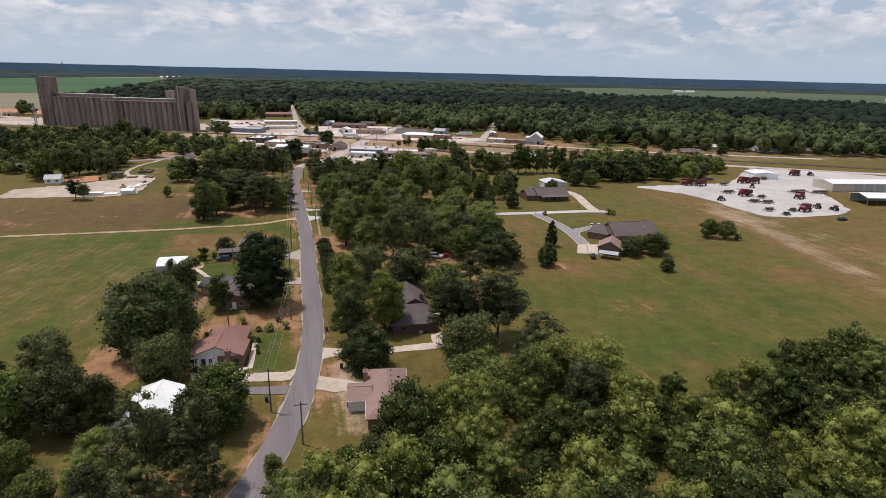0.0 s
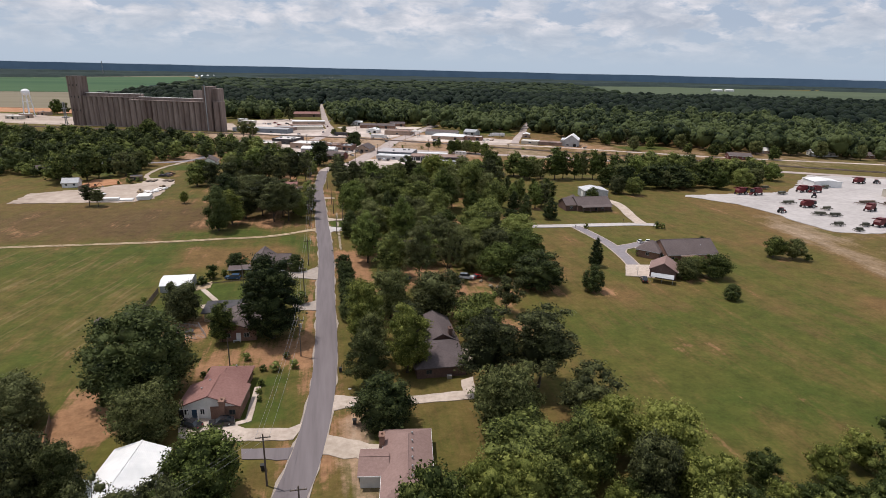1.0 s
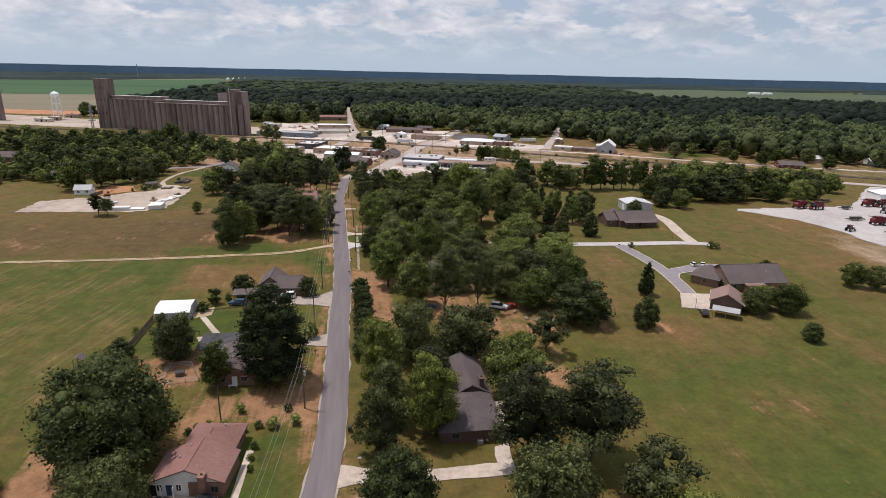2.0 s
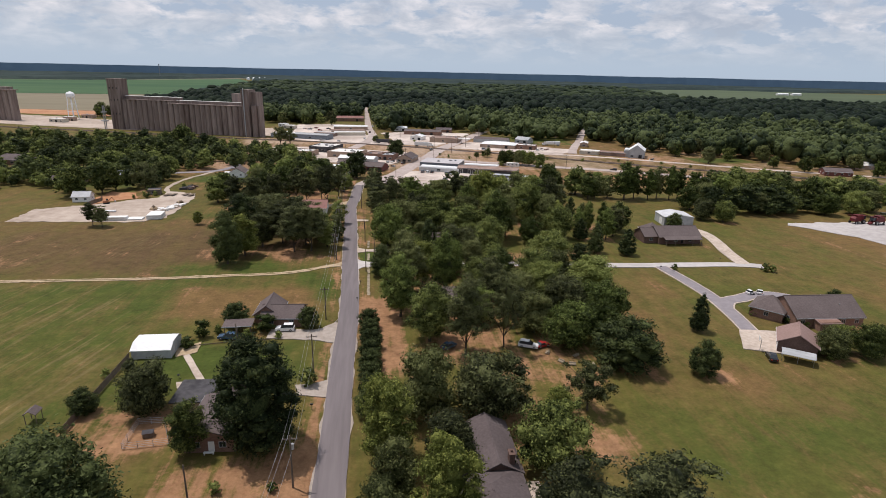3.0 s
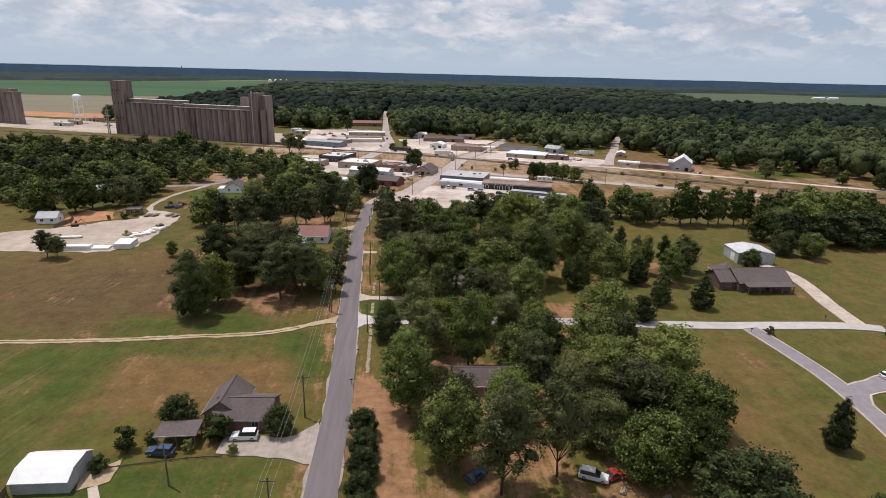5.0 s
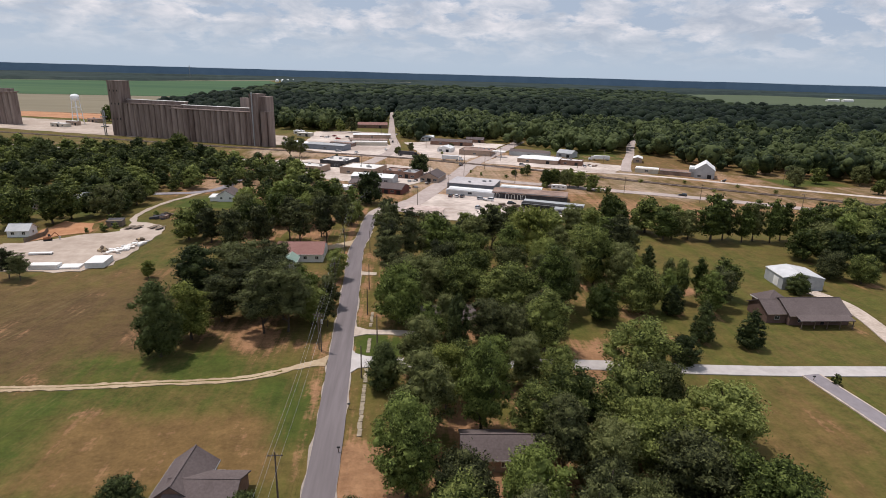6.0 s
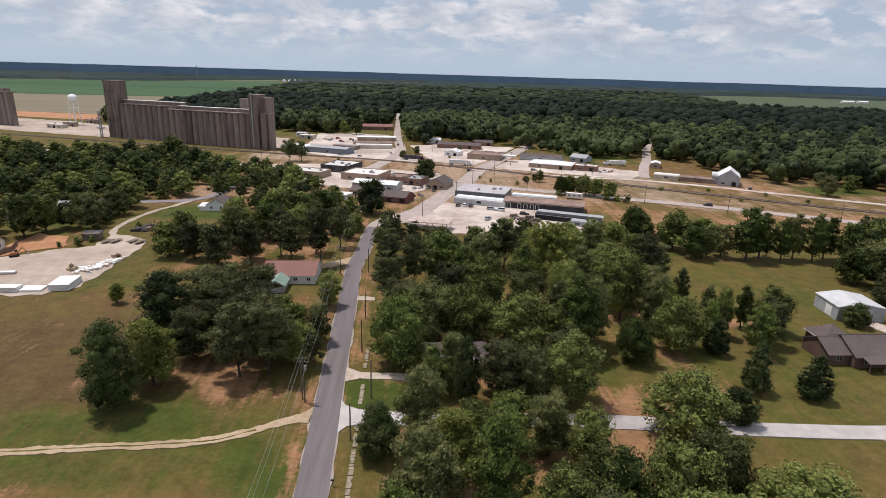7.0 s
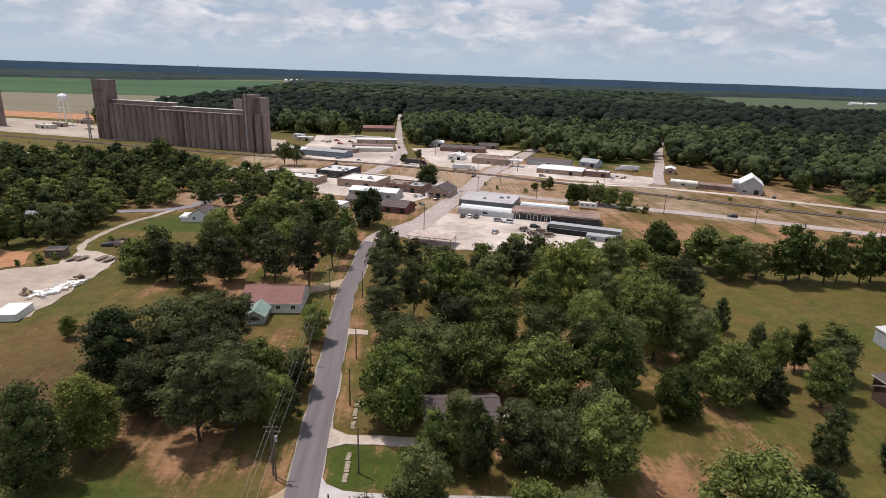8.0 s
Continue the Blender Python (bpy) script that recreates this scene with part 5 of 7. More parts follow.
woods("woods", front[1::2], clump_lod(107, 12, 220, 1.08, 0.42), "leaf_far", "wide belt of green trees beyond town")
# belt under cloud, its shade carried by the darker leaf colour
woods("woods", rest, clump_lod(108, 0, 10, 0.95, 0.6), "leaf_cloud_shade", "wide belt of green trees beyond town, cloud shade in their colour")
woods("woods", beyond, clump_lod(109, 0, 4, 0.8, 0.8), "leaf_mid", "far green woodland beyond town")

# canopy of far woods, blue haze put into its colour, with fields between
FIELDS = [[(-2600, 1330), (-1000, 1010), (-420, 1020), (-430, 1500), (-440, 1950), (-500, 2750), (-700, 3750), (-800, 3750), (-1120, 2800), (-1510, 2580), (-2900, 1840)], [(-411, 3764), (-340, 3130), (165, 3817), (187, 4534)], [(380, 3200), (900, 3150), (1200, 3300), (700, 3420)], [(900, 1700), (1150, 1130), (2600, 1300), (3400, 2300), (1900, 3100), (1250, 2850)]]
ang = np.radians(np.arange(-66, 66.01, 0.3))
dist = [860.0]
while dist[-1] < 4860:
    dist.append(dist[-1] * 1.0145)
dist = np.array(dist)
A, D = np.meshgrid(ang, dist)
cx, cy = (20 + D * np.sin(A)).ravel(), (100 + D * np.cos(A)).ravel()
cz = np.empty(len(cx))
for i in range(len(cx)):
    x, y = cx[i], cy[i]
    h = 11 + 3.5 * noise.noise(Vector((x * 0.02, y * 0.02, 0))) + 2.5 * noise.noise(Vector((x * 0.006, y * 0.006, 4)))
    open_land = noise.noise(Vector((x * 0.0011, y * 0.0026, 9)))
    if any(inside(f, x, y) for f in FIELDS) or (open_land > 0.30 and y > 2300) or (abs(x - 3) < 12 and y < 1140) or (x < -380 and y < 1500) or (x > 1100 and y < 1500):
        h = -3
    elif y < 1500 or inside(BEYOND, x, y):
        h = 0.55 * h if inside(FARW, x, y) or y >= 1500 else -3
    cz[i] = h
na_, nd_ = len(ang), len(dist)
ci = np.arange(na_ * nd_).reshape(nd_, na_)
cq = np.stack([ci[:-1, :-1], ci[1:, :-1], ci[1:, 1:], ci[:-1, 1:]], -1).reshape(-1, 4)
tagged(new("far_woods", array_mesh("far_woods", np.stack([cx, cy, cz], 1), [cq], M["canopy"])), "dark continuous woodland reaching to the horizon, blue haze in its colour", "trees", kind="stuff")


# ---- buildings ----
def window(parent, x, y, z, w, h, face, frame_mat="white_paint"):
    """A window set into a wall; face: which way it looks (n, s, e, w)."""
    s, p = Shape(), Shape()
    t, k = 0.09, 0.05
    bars = [(-w / 2, w / 2, -h / 2, -h / 2 + t), (-w / 2, w / 2, h / 2 - t, h / 2), (-w / 2, -w / 2 + t, -h / 2 + t, h / 2 - t), (w / 2 - t, w / 2, -h / 2 + t, h / 2 - t), (-0.03, 0.03, -h / 2 + t, h / 2 - t)]
    sgn = 1 if face in "ne" else -1
    for a, b, c, d in bars:
        if face in "ns":
            s.box(a, b, min(0, sgn * k), max(0, sgn * k), c, d)
        else:
            s.box(min(0, sgn * k), max(0, sgn * k), a, b, c, d)
    q = 0.02 * sgn
    if face in "ns":
        p.box(-w / 2 + t, w / 2 - t, min(0, q), max(0, q), -h / 2 + t, h / 2 - t)
    else:
        p.box(min(0, q), max(0, q), -w / 2 + t, w / 2 - t, -h / 2 + t, h / 2 - t)
    o = part("window", s, M[frame_mat], parent)
    o.matrix_basis = pose(x, y, z)
    part("pane", p, M["glass"], o)
    return o


def door(parent, x, y, w, h, face, mat="white_paint", name="door"):
    s = Shape()
    k = 0.06 if face in "ne" else -0.06
    if face in "ns":
        s.box(-w / 2, w / 2, min(0, k), max(0, k), 0, h)
    else:
        s.box(min(0, k), max(0, k), -w / 2, w / 2, 0, h)
    for i in range(1, 4):
        z = h * i / 4
        if face in "ns":
            s.box(-w / 2 + 0.06, w / 2 - 0.06, min(k, k * 1.5), max(k, k * 1.5), z - 0.03, z + 0.03)
        else:
            s.box(min(k, k * 1.5), max(k, k * 1.5), -w / 2 + 0.06, w / 2 - 0.06, z - 0.03, z + 0.03)
    o = part(name, s, M[mat], parent)
    o.matrix_basis = pose(x, y, 0.05)
    return o


def wing(parent, cx, cy, w, d, h, roof, axis, rise, wall_mat, roof_mat, over=0.5, windows=True, wall_label="", trim="white_paint"):
    """One block of a building: walls with gables, a roof with eaves, fascia and ridge cap, windows along its sides."""
    x0, x1, y0, y1 = cx - w / 2, cx + w / 2, cy - d / 2, cy + d / 2
    walls = Shape().box(x0, x1, y0, y1, -0.2, h)
    if roof == "gable":
        if axis == "x":
            walls.prism([(y0, h - 0.01), (y1, h - 0.01), (cy, h + rise - 0.05)], "x", x0, x1)
        else:
            walls.prism([(x0, h - 0.01), (x1, h - 0.01), (cx, h + rise - 0.05)], "y", y0, y1)
    part("wall", walls, M[wall_mat], parent, wall_label)
    s = Shape()
    t = 0.22
    half = (d if axis == "x" else w) / 2
    length = (w if axis == "x" else d) / 2
    slope = rise / half
    e = half + over
    drop = slope * over
    if roof == "gable":
        le = length + over * 0.7
        out = [(-e, h - drop), (0, h + rise), (e, h - drop), (e, h - drop + t), (0, h + rise + t), (-e, h - drop + t)]
        c = cy if axis == "x" else cx
        out = [(p + c, q) for p, q in out]
        k = cx if axis == "x" else cy
        s.prism(out, axis, k - le, k + le)
    elif roof == "hip":
        le = length + over
        r = max(0.15, length - half)
        pts = []
        for dz in (0, t):
            for a, b, z in ((-le, -e, h - drop), (le, -e, h - drop), (le, e, h - drop), (-le, e, h - drop), (-r, 0, h + rise), (r, 0, h + rise)):
                pts.append((cx + a, cy + b, z + dz) if axis == "x" else (cx + b, cy + a, z + dz))
        s.add(pts, [(6, 7, 11, 10), (8, 9, 10, 11), (7, 8, 11), (9, 6, 10), (0, 4, 5, 1), (2, 5, 4, 3), (1, 5, 2), (3, 4, 0), (0, 1, 7, 6), (1, 2, 8, 7), (2, 3, 9, 8), (3, 0, 6, 9)])
    elif roof == "flat":
        s.box(x0 - over, x1 + over, y0 - over, y1 + over, h, h + 0.25)
    elif roof == "parapet":
        s.box(x0 + 0.3, x1 - 0.3, y0 + 0.3, y1 - 0.3, h, h + 0.08)
    elif roof == "shed":
        s.add([(x0 - over, y0 - over, h - rise), (x1 + over, y0 - over, h - rise), (x1 + over, y1 + over, h + 0.02), (x0 - over, y1 + over, h + 0.02), (x0 - over, y0 - over, h - rise + t), (x1 + over, y0 - over, h - rise + t), (x1 + over, y1 + over, h + t), (x0 - over, y1 + over, h + t)], [(0, 3, 2, 1), (4, 5, 6, 7), (0, 1, 5, 4), (1, 2, 6, 5), (2, 3, 7, 6), (3, 0, 4, 7)])
    roof_ob = part("roof", s, M[roof_mat], parent)
    if roof in ("gable", "hip"):
        r = (length + over * 0.7) if roof == "gable" else max(0.15, length - half)
        cap = Shape()
        if axis == "x":
            cap.box(cx - r, cx + r, cy - 0.14, cy + 0.14, h + rise + t - 0.04, h + rise + t + 0.05)
        else:
            cap.box(cx - 0.14, cx + 0.14, cy - r, cy + r, h + rise + t - 0.04, h + rise + t + 0.05)
        part("ridge_cap", cap, M[roof_mat], roof_ob)
        lo = h - drop
        if axis == "x":
            ln = length + over * (0.7 if roof == "gable" else 1)
            for sg in (-1, 1):
                part("fascia", Shape().box(cx - ln, cx + ln, cy + sg * (e + 0.03) - 0.03, cy + sg * (e + 0.03) + 0.03, lo - 0.04, lo + t - 0.03), M[trim], roof_ob)
        else:
            ln = length + over * (0.7 if roof == "gable" else 1)
            for sg in (-1, 1):
                part("fascia", Shape().box(cx + sg * (e + 0.03) - 0.03, cx + sg * (e + 0.03) + 0.03, cy - ln, cy + ln, lo - 0.04, lo + t - 0.03), M[trim], roof_ob)
    if roof == "parapet":
        rim_s = Shape()
        for a in ((x0, x1, y0, y0 + 0.3), (x0, x1, y1 - 0.3, y1), (x0, x0 + 0.3, y0 + 0.3, y1 - 0.3), (x1 - 0.3, x1, y0 + 0.3, y1 - 0.3)):
            rim_s.box(*a, h, h + 0.55)
        part("parapet", rim_s, M[wall_mat], roof_ob)
    if windows:
        zc = min(1.6, h * 0.55)
        n = max(1, int(w / 4))
        for i in range(n):
            window(parent, x0 + w * (i + 0.5) / n, y0, zc, 1.3, 1.2, "s", trim)
        n = max(1, int(d / 4.5))
        for i in range(n):
            window(parent, x0, y0 + d * (i + 0.5) / n, zc, 1.2, 1.2, "w", trim)
            window(parent, x1, y0 + d * (i + 0.5) / n, zc, 1.2, 1.2, "e", trim)
    return x0, x1, y0, y1


def chimney(parent, x, y, top, mat="brick"):
    s = Shape().box(x - 0.45, x + 0.45, y - 0.7, y + 0.7, 0, top)
    s.box(x - 0.55, x + 0.55, y - 0.8, y + 0.8, top, top + 0.15)
    s.cyl(x, y, top + 0.15, top + 0.5, 0.2, 0.18, 8)
    part("chimney", s, M[mat], parent)


def vents(parent, rows):
    for x, y, z in rows:
        part("roof_vent", Shape().cyl(x, y, z, z + 0.5, 0.11, 0.11, 8).cyl(x, y, z + 0.5, z + 0.6, 0.2, 0.14, 8), M["steel"], parent)


# house with the red-brown roof
h = thing("house", -18.4, 130.6, -7, "house with red-brown shingle roof, white front gable and brick corner", "house")
wing(h, 1.4, 4.9, 8.2, 9.8, 2.7, "hip", "y", 2.0, "brick", "shingle_red", 0.5, True, trim="shingle_red")
wing(h, 1.0, -1.7, 11.2, 7.6, 2.75, "gable", "y", 2.2, "white_paint", "shingle_red", 0.45, False, "white boarded front wall and gable", "wood_old")
part("brick_corner", Shape().box(1.3, 6.72, -5.72, -5.5, -0.1, 2.7).box(6.6, 6.72, -5.5, 2.2, -0.1, 2.6), M["brick"], h, "brown brick corner")
chimney(h, 3.7, -5.95, 4.3)
for px_ in (-3.3, -0.3):
    window(h, px_, -5.5, 1.6, 0.9, 1.3, "s")
window(h, 5.4, -5.72, 1.5, 1.3, 1.2, "s", "wood_old")
door(h, -1.8, -5.5, 0.95, 2.05, "s", "car_blue")
# near-black panel in place of the dark garage opening, its shade painted
door(h, -4.3, -5.5, 0.9, 2.05, "s", "dark", "side_door")
part("step", Shape().box(-3.0, 0.6, -6.6, -5.56, -0.1, 0.16), M["concrete"], h)
for px_ in (-0.9, -2.8):
    part("porch_post", Shape().box(px_ - 0.08, px_ + 0.08, -6.4, -6.24, 0.1, 2.3), M["white_paint"], h)
vents(h, [(-0.6, 1.2, 4.2), (-1.4, -1.6, 4.0), (3.0, 7.4, 3.9)])
# house with a plain brown roof, beside the street
h = thing("house", 17.4, 102.2, -8, "low house with brown shingle roof and side carport", "house")
wing(h, 0, 0, 7.6, 18, 2.7, "hip", "y", 1.9, "brick", "shingle_brown")
wing(h, -5.6, 0.5, 4.4, 6, 2.6, "gable", "x", 1.0, "white_paint", "shingle_brown", windows=False)
chimney(h, -4.5, 5.5, 4.4)
door(h, -8, 0, 2.4, 2.1, "w", "dark", "garage_door")
vents(h, [(0.8, 5.5 - 2.2 * i, 4.3) for i in range(6)])
part("patio", Shape().box(4.6, 9.5, -8, -2, -0.1, 0.1), M["concrete"], h)
# dark-roofed brick house behind trees
h = thing("house", 29, 139.6, 0, "dark-roofed brick house shaded by tall trees", "house")
wing(h, 0.6, 0, 11.4, 13, 2.6, "hip", "y", 1.9, "brick_dark", "shingle_dark", windows=False, trim="wood_old")
wing(h, 3.0, 12.5, 7.4, 14, 2.6, "gable", "y", 1.9, "brick_dark", "shingle_dark", windows=False, trim="wood_old")
window(h, -2.4, -6.5, 1.5, 1.4, 1.1, "s", "wood_old")
part("air_conditioner", Shape().box(1.6, 2.6, -7.6, -6.8, -0.1, 0.75).cyl(2.1, -7.2, 0.75, 0.8, 0.35, 0.35, 10), M["steel"], h)
chimney(h, 5.2, 6.9, 5.4, "brick_dark")
part("patio", Shape().box(5.6, 10, -3, 6, -0.1, 0.1), M["concrete"], h)
vents(h, [(-1.5, 3, 4.6)])
# tan house with the flat-roofed rear room
h = thing("house", -17.2, 165.5, -2, "tan house with dark low roof under a large oak", "house")
wing(h, 0, 0, 9, 14, 2.7, "gable", "y", 1.6, "brick", "shingle_grey", trim="grey_paint")
wing(h, -6.2, 9.4, 9, 7.5, 2.4, "flat", "x", 0, "brick_tan", "tar_roof", 0.6, windows=False)
door(h, 0.3, -7.0, 1.1, 2.1, "s", "white_paint")
part("bench", Shape().box(-0.9, 0.9, -8.0, -7.5, 0.4, 0.5).box(-0.8, -0.7, -8.0, -7.5, 0, 0.4).box(0.7, 0.8, -8.0, -7.5, 0, 0.4), M["white_paint"], h)
# house with the white car
h = thing("house", -13.2, 215.1, -3, "grey-brown roofed house behind a gravel drive", "house")
wing(h, 0.8, -0.8, 10.5, 8.4, 2.5, "gable", "x", 1.9, "brick", "shingle_grey", trim="grey_paint")
wing(h, -3.4, 1.6, 6.6, 9.4, 2.5, "gable", "y", 2.5, "brick", "shingle_grey", windows=False, trim="grey_paint")
h = thing("carport", -23, 207.7, 2, "open carport with a dark flat roof on posts", "carport")
for px_ in (-3.2, 0, 3.2):
    for py_ in (-1.9, 1.9):
        part("post", Shape().box(px_ - 0.08, px_ + 0.08, py_ - 0.08, py_ + 0.08, -0.1, 2.4), M["wood_old"], h)
part("roof", Shape().box(-3.7, 3.7, -2.4, 2.4, 2.4, 2.58), M["shingle_grey"], h)
part("fascia", Shape().box(-3.76, 3.76, -2.46, -2.4, 2.36, 2.58), M["grey_paint"], h)
# white metal shed
h = thing("shed", -40, 198.6, 0, "white metal shed with a broad low roof", "shed")
part("wall", Shape().box(-4.4, 4.4, -3.9, 3.9, -0.1, 2.1).prism([(-3.9, 2.09), (3.9, 2.09), (2.0, 3.2), (-1.7, 3.2)], "x", -4.4, 4.4), M["grey_metal"], h)
part("roof", Shape().prism([(-4.15, 2.02), (-1.75, 3.22), (2.05, 3.22), (4.15, 2.02), (4.15, 2.14), (2.1, 3.34), (-1.8, 3.34), (-4.15, 2.14)], "x", -4.55, 4.55), M["white_metal"], h)
door(h, 4.4, 0.5, 2.6, 2.2, "e", "grey_paint", "roller_door")
# white house, red roof, green porch
h = thing("house", -18.4, 340.2, 0, "white-walled house with a long red-brown roof", "house")
wing(h, 0, 0, 16.4, 14, 2.9, "gable", "x", 2.4, "white_paint", "shingle_red")
wing(h, -2.4, -11, 4.6, 7.5, 2.4, "gable", "y", 1.3, "grey_paint", "green_metal", windows=False)
# brick house with the parking apron
h = thing("house", 140, 204.5, -2, "large brick house with steep grey-brown roofs", "house")
wing(h, 0, 0, 9, 8.4, 3.0, "hip", "y", 2.8, "brick", "shingle_grey", trim="grey_paint")
for o in h.children:
    o.matrix_basis = pose(-14.2, 3.2, 0, 0, 0, 44) @ o.matrix_basis
wing(h, -2.6, 0.5, 20, 12.6, 3.0, "gable", "x", 3.8, "brick", "shingle_grey", trim="grey_paint")
wing(h, -4.5, -7.2, 6, 3, 2.7, "shed", "x", 0.5, "brick", "shingle_brown", 0.3, windows=False)
part("patio", Shape().box(1.5, 9, -10, -6, -0.1, 0.12), M["clay"], h, "terracotta paved patio")
vents(h, [(-9, 2.2, 5.7), (-4.6, 2.4, 5.7), (0, 2.4, 5.7), (5, 2.2, 5.7), (2, -2.5, 4.9)])
h = thing("garage", 118.3, 187.4, -36, "detached dark brick garage with a gabled brown roof", "garage")
wing(h, 0, 0, 8.4, 9, 3.0, "gable", "y", 2.4, "brick_dark", "shingle_brown", windows=False)
door(h, -4.2, 1.5, 2.6, 2.2, "w", "white_paint", "garage_door")
door(h, -4.2, -2.2, 2.6, 2.2, "w", "white_paint", "garage_door")
h = thing("carport", 113.8, 181.0, -36, "small metal carport with a pale arched roof", "carport")
for px_ in (-3.3, 0, 3.3):
    for py_ in (-1.5, 1.5):
        part("post", Shape().box(px_ - 0.05, px_ + 0.05, py_ - 0.05, py_ + 0.05, -0.1, 2.0), M["steel"], h)
part("roof", Shape().prism([(-1.9, 1.95), (-1.2, 2.4), (0, 2.6), (1.2, 2.4), (1.9, 1.95), (1.9, 2.03), (1.2, 2.49), (0, 2.69), (-1.2, 2.49), (-1.9, 2.03)], "x", -3.6, 3.6), M["grey_metal"], h)
# brick house on the far lawn, and its metal workshop
h = thing("house", 134.6, 283.8, 0, "brick house with broad grey-brown hipped roof", "house")
wing(h, 2.2, 0.6, 18, 11.5, 2.9, "gable", "x", 3.0, "brick_dark", "shingle_grey", windows=False, trim="wood_old")
wing(h, -9.4, 1.2, 6, 9.4, 2.8, "gable", "x", 2.4, "brick_dark", "shingle_grey", windows=False, trim="wood_old")
wing(h, -4, 7.5, 8, 7, 2.9, "hip", "y", 2.6, "brick", "shingle_grey", windows=False)
part("porch_roof", Shape().prism([(-8.2, 2.35), (-5.2, 2.95), (-5.2, 3.12), (-8.2, 2.5)], "x", -5.5, 10.5), M["shingle_grey"], h)
for px_ in (-5, -1.2, 2.6, 6.4, 10.2):
    part("porch_post", Shape().box(px_ - 0.1, px_ + 0.1, -8.0, -7.8, -0.1, 2.4), M["wood_old"], h)
for px_ in (-3.5, 0.5, 6.5):
    window(h, px_, -5.15, 1.5, 1.5, 1.3, "s", "grey_paint")
door(h, 3.2, -5.15, 1.0, 2.05, "s", "dark")
window(h, -9.4, -3.5, 1.5, 1.5, 1.2, "s", "grey_paint")
h = thing("workshop", 152.4, 311.4, -6, "pale grey metal workshop with light grey gabled roof", "workshop")
wing(h, -0.8, 0, 13.4, 11.5, 4.0, "gable", "y", 1.1, "grey_metal", "pale_metal", 0.15, windows=False)
door(h, -7.5, -1.5, 3.0, 3.0, "w", "white_paint", "roller_door")
door(h, 1.0, -5.75, 3.6, 3.2, "s", "grey_paint", "roller_door")
h = thing("house", -72, 436, 0, "small white cottage with a grey gabled roof", "house")
wing(h, 0, 0, 9, 12, 2.9, "gable", "y", 2.6, "white_paint", "shingle_grey")
wing(h, -6.2, -2.5, 4, 6, 2.3, "shed", "x", 0.5, "white_paint", "white_metal", windows=False)
# roofs glimpsed among the trees
for hx, hy, tw, w_, d_, rm, wm in ((36, 223.8, -2, 14.5, 8, "shingle_grey", "brick_tan"), (30.6, 282, 3, 14.5, 9, "shingle_grey", "brick_tan"), (-160, 412, 12, 16, 10, "shingle_grey", "brick_tan"), (-128, 432, 20, 12, 9, "shingle_grey", "white_paint"),
                                   (-138.5, 426, 0, 5, 4.5, "grey_metal", "grey_paint"), (-132, 365.5, 4, 8, 6, "grey_metal", "white_paint"), (-238, 514, 4, 24, 12, "shingle_brown", "brick_tan"), (-195, 392, 10, 14, 10, "shingle_grey", "brick")):
    h = thing("house", hx, hy, tw, "low house half hidden among trees", "house")
    wing(h, 0, 0, w_, d_, 2.7, "gable", "x", 1.9, wm, rm)


# metal and masonry buildings of the town
def block(x, y, turn, w, d, hh, roof, axis, rise, wall, roof_m, label, name="shop", openings=4, over=0.2, trim="grey_paint"):
    hh *= 0.8 if name == "shop" else 1.0
    b = thing(name, x, y, turn, label, "building")
    x0, x1, y0, y1 = wing(b, 0, 0, w, d, hh, roof, axis, rise, wall, roof_m, over, windows=False, trim=trim)
    for i in range(openings):
        u = x0 + w * (i + 0.5) / openings
        if i % 2:
            door(b, u, y0, min(2.6, w / openings * 0.6), min(2.8, hh * 0.75), "s", "dark", "shop_door")
        else:
            window(b, u, y0, min(1.6, hh * 0.5), min(2.4, w / openings * 0.6), 1.3, "s", trim)
    if roof in ("parapet", "flat"):
        r = random.Random(int(x * 3 + y))
        for i in range(1 + int(w * d / 160)):
            ux, uy, k = r.uniform(x0 + 2, x1 - 2), r.uniform(y0 + 2, y1 - 2), r.uniform(0.5, 1.0)
            part("rooftop_unit", Shape().box(ux - k, ux + k, uy - k * 0.8, uy + k * 0.8, hh + 0.05, hh + 0.4 + k).cyl(ux, uy, hh + 0.4 + k, hh + 0.5 + k, k * 0.5), M["steel"], b)
    return b


block(62, 477, -20, 28, 22, 4.4, "flat", "x", 0, "blue_metal", "roof_grey", "long low grey building with a pale metal roof", openings=0)
block(57.8, 454.8, -22, 28, 8, 3.6, "shed", "x", 0.6, "pale_metal", "white_metal", "white-roofed shop front on the gravel lot", openings=1)
b = block(90, 447, -18, 41, 13, 4.3, "gable", "x", 0.7, "tar_roof", "rust_metal", "long dark-fronted shop row with rusty brown roof", openings=0)
for i in range(5):
    arch = Shape()
    for k in range(9):
        a0, a1 = math.pi * k / 9, math.pi * (k + 1) / 9
        arch.rod((math.cos(a0) * 0.9, 0, 1.9 + math.sin(a0) * 0.9), (math.cos(a1) * 0.9, 0, 1.9 + math.sin(a1) * 0.9), 0.13, 0.13, 5)
    arch.box(-1.03, -0.77, -0.1, 0.1, 0, 1.95).box(0.77, 1.03, -0.1, 0.1, 0, 1.95)
    o = part("arched_door_frame", arch, M["white_paint"], b, "white arched door frame")
    o.matrix_basis = pose(-17.5 + (0, 5.4, 8.6, 12, 14.6)[i], -6.62, 0.05)
part("canopy_board", Shape().box(-20.4, 20.4, -7.4, -6.5, 3.05, 3.2), M["rust_metal"], b)
block(88, 463, -19, 24, 7, 3.8, "shed", "x", 0.5, "grey_metal", "white_metal", "white-roofed store behind the shop row", openings=3)
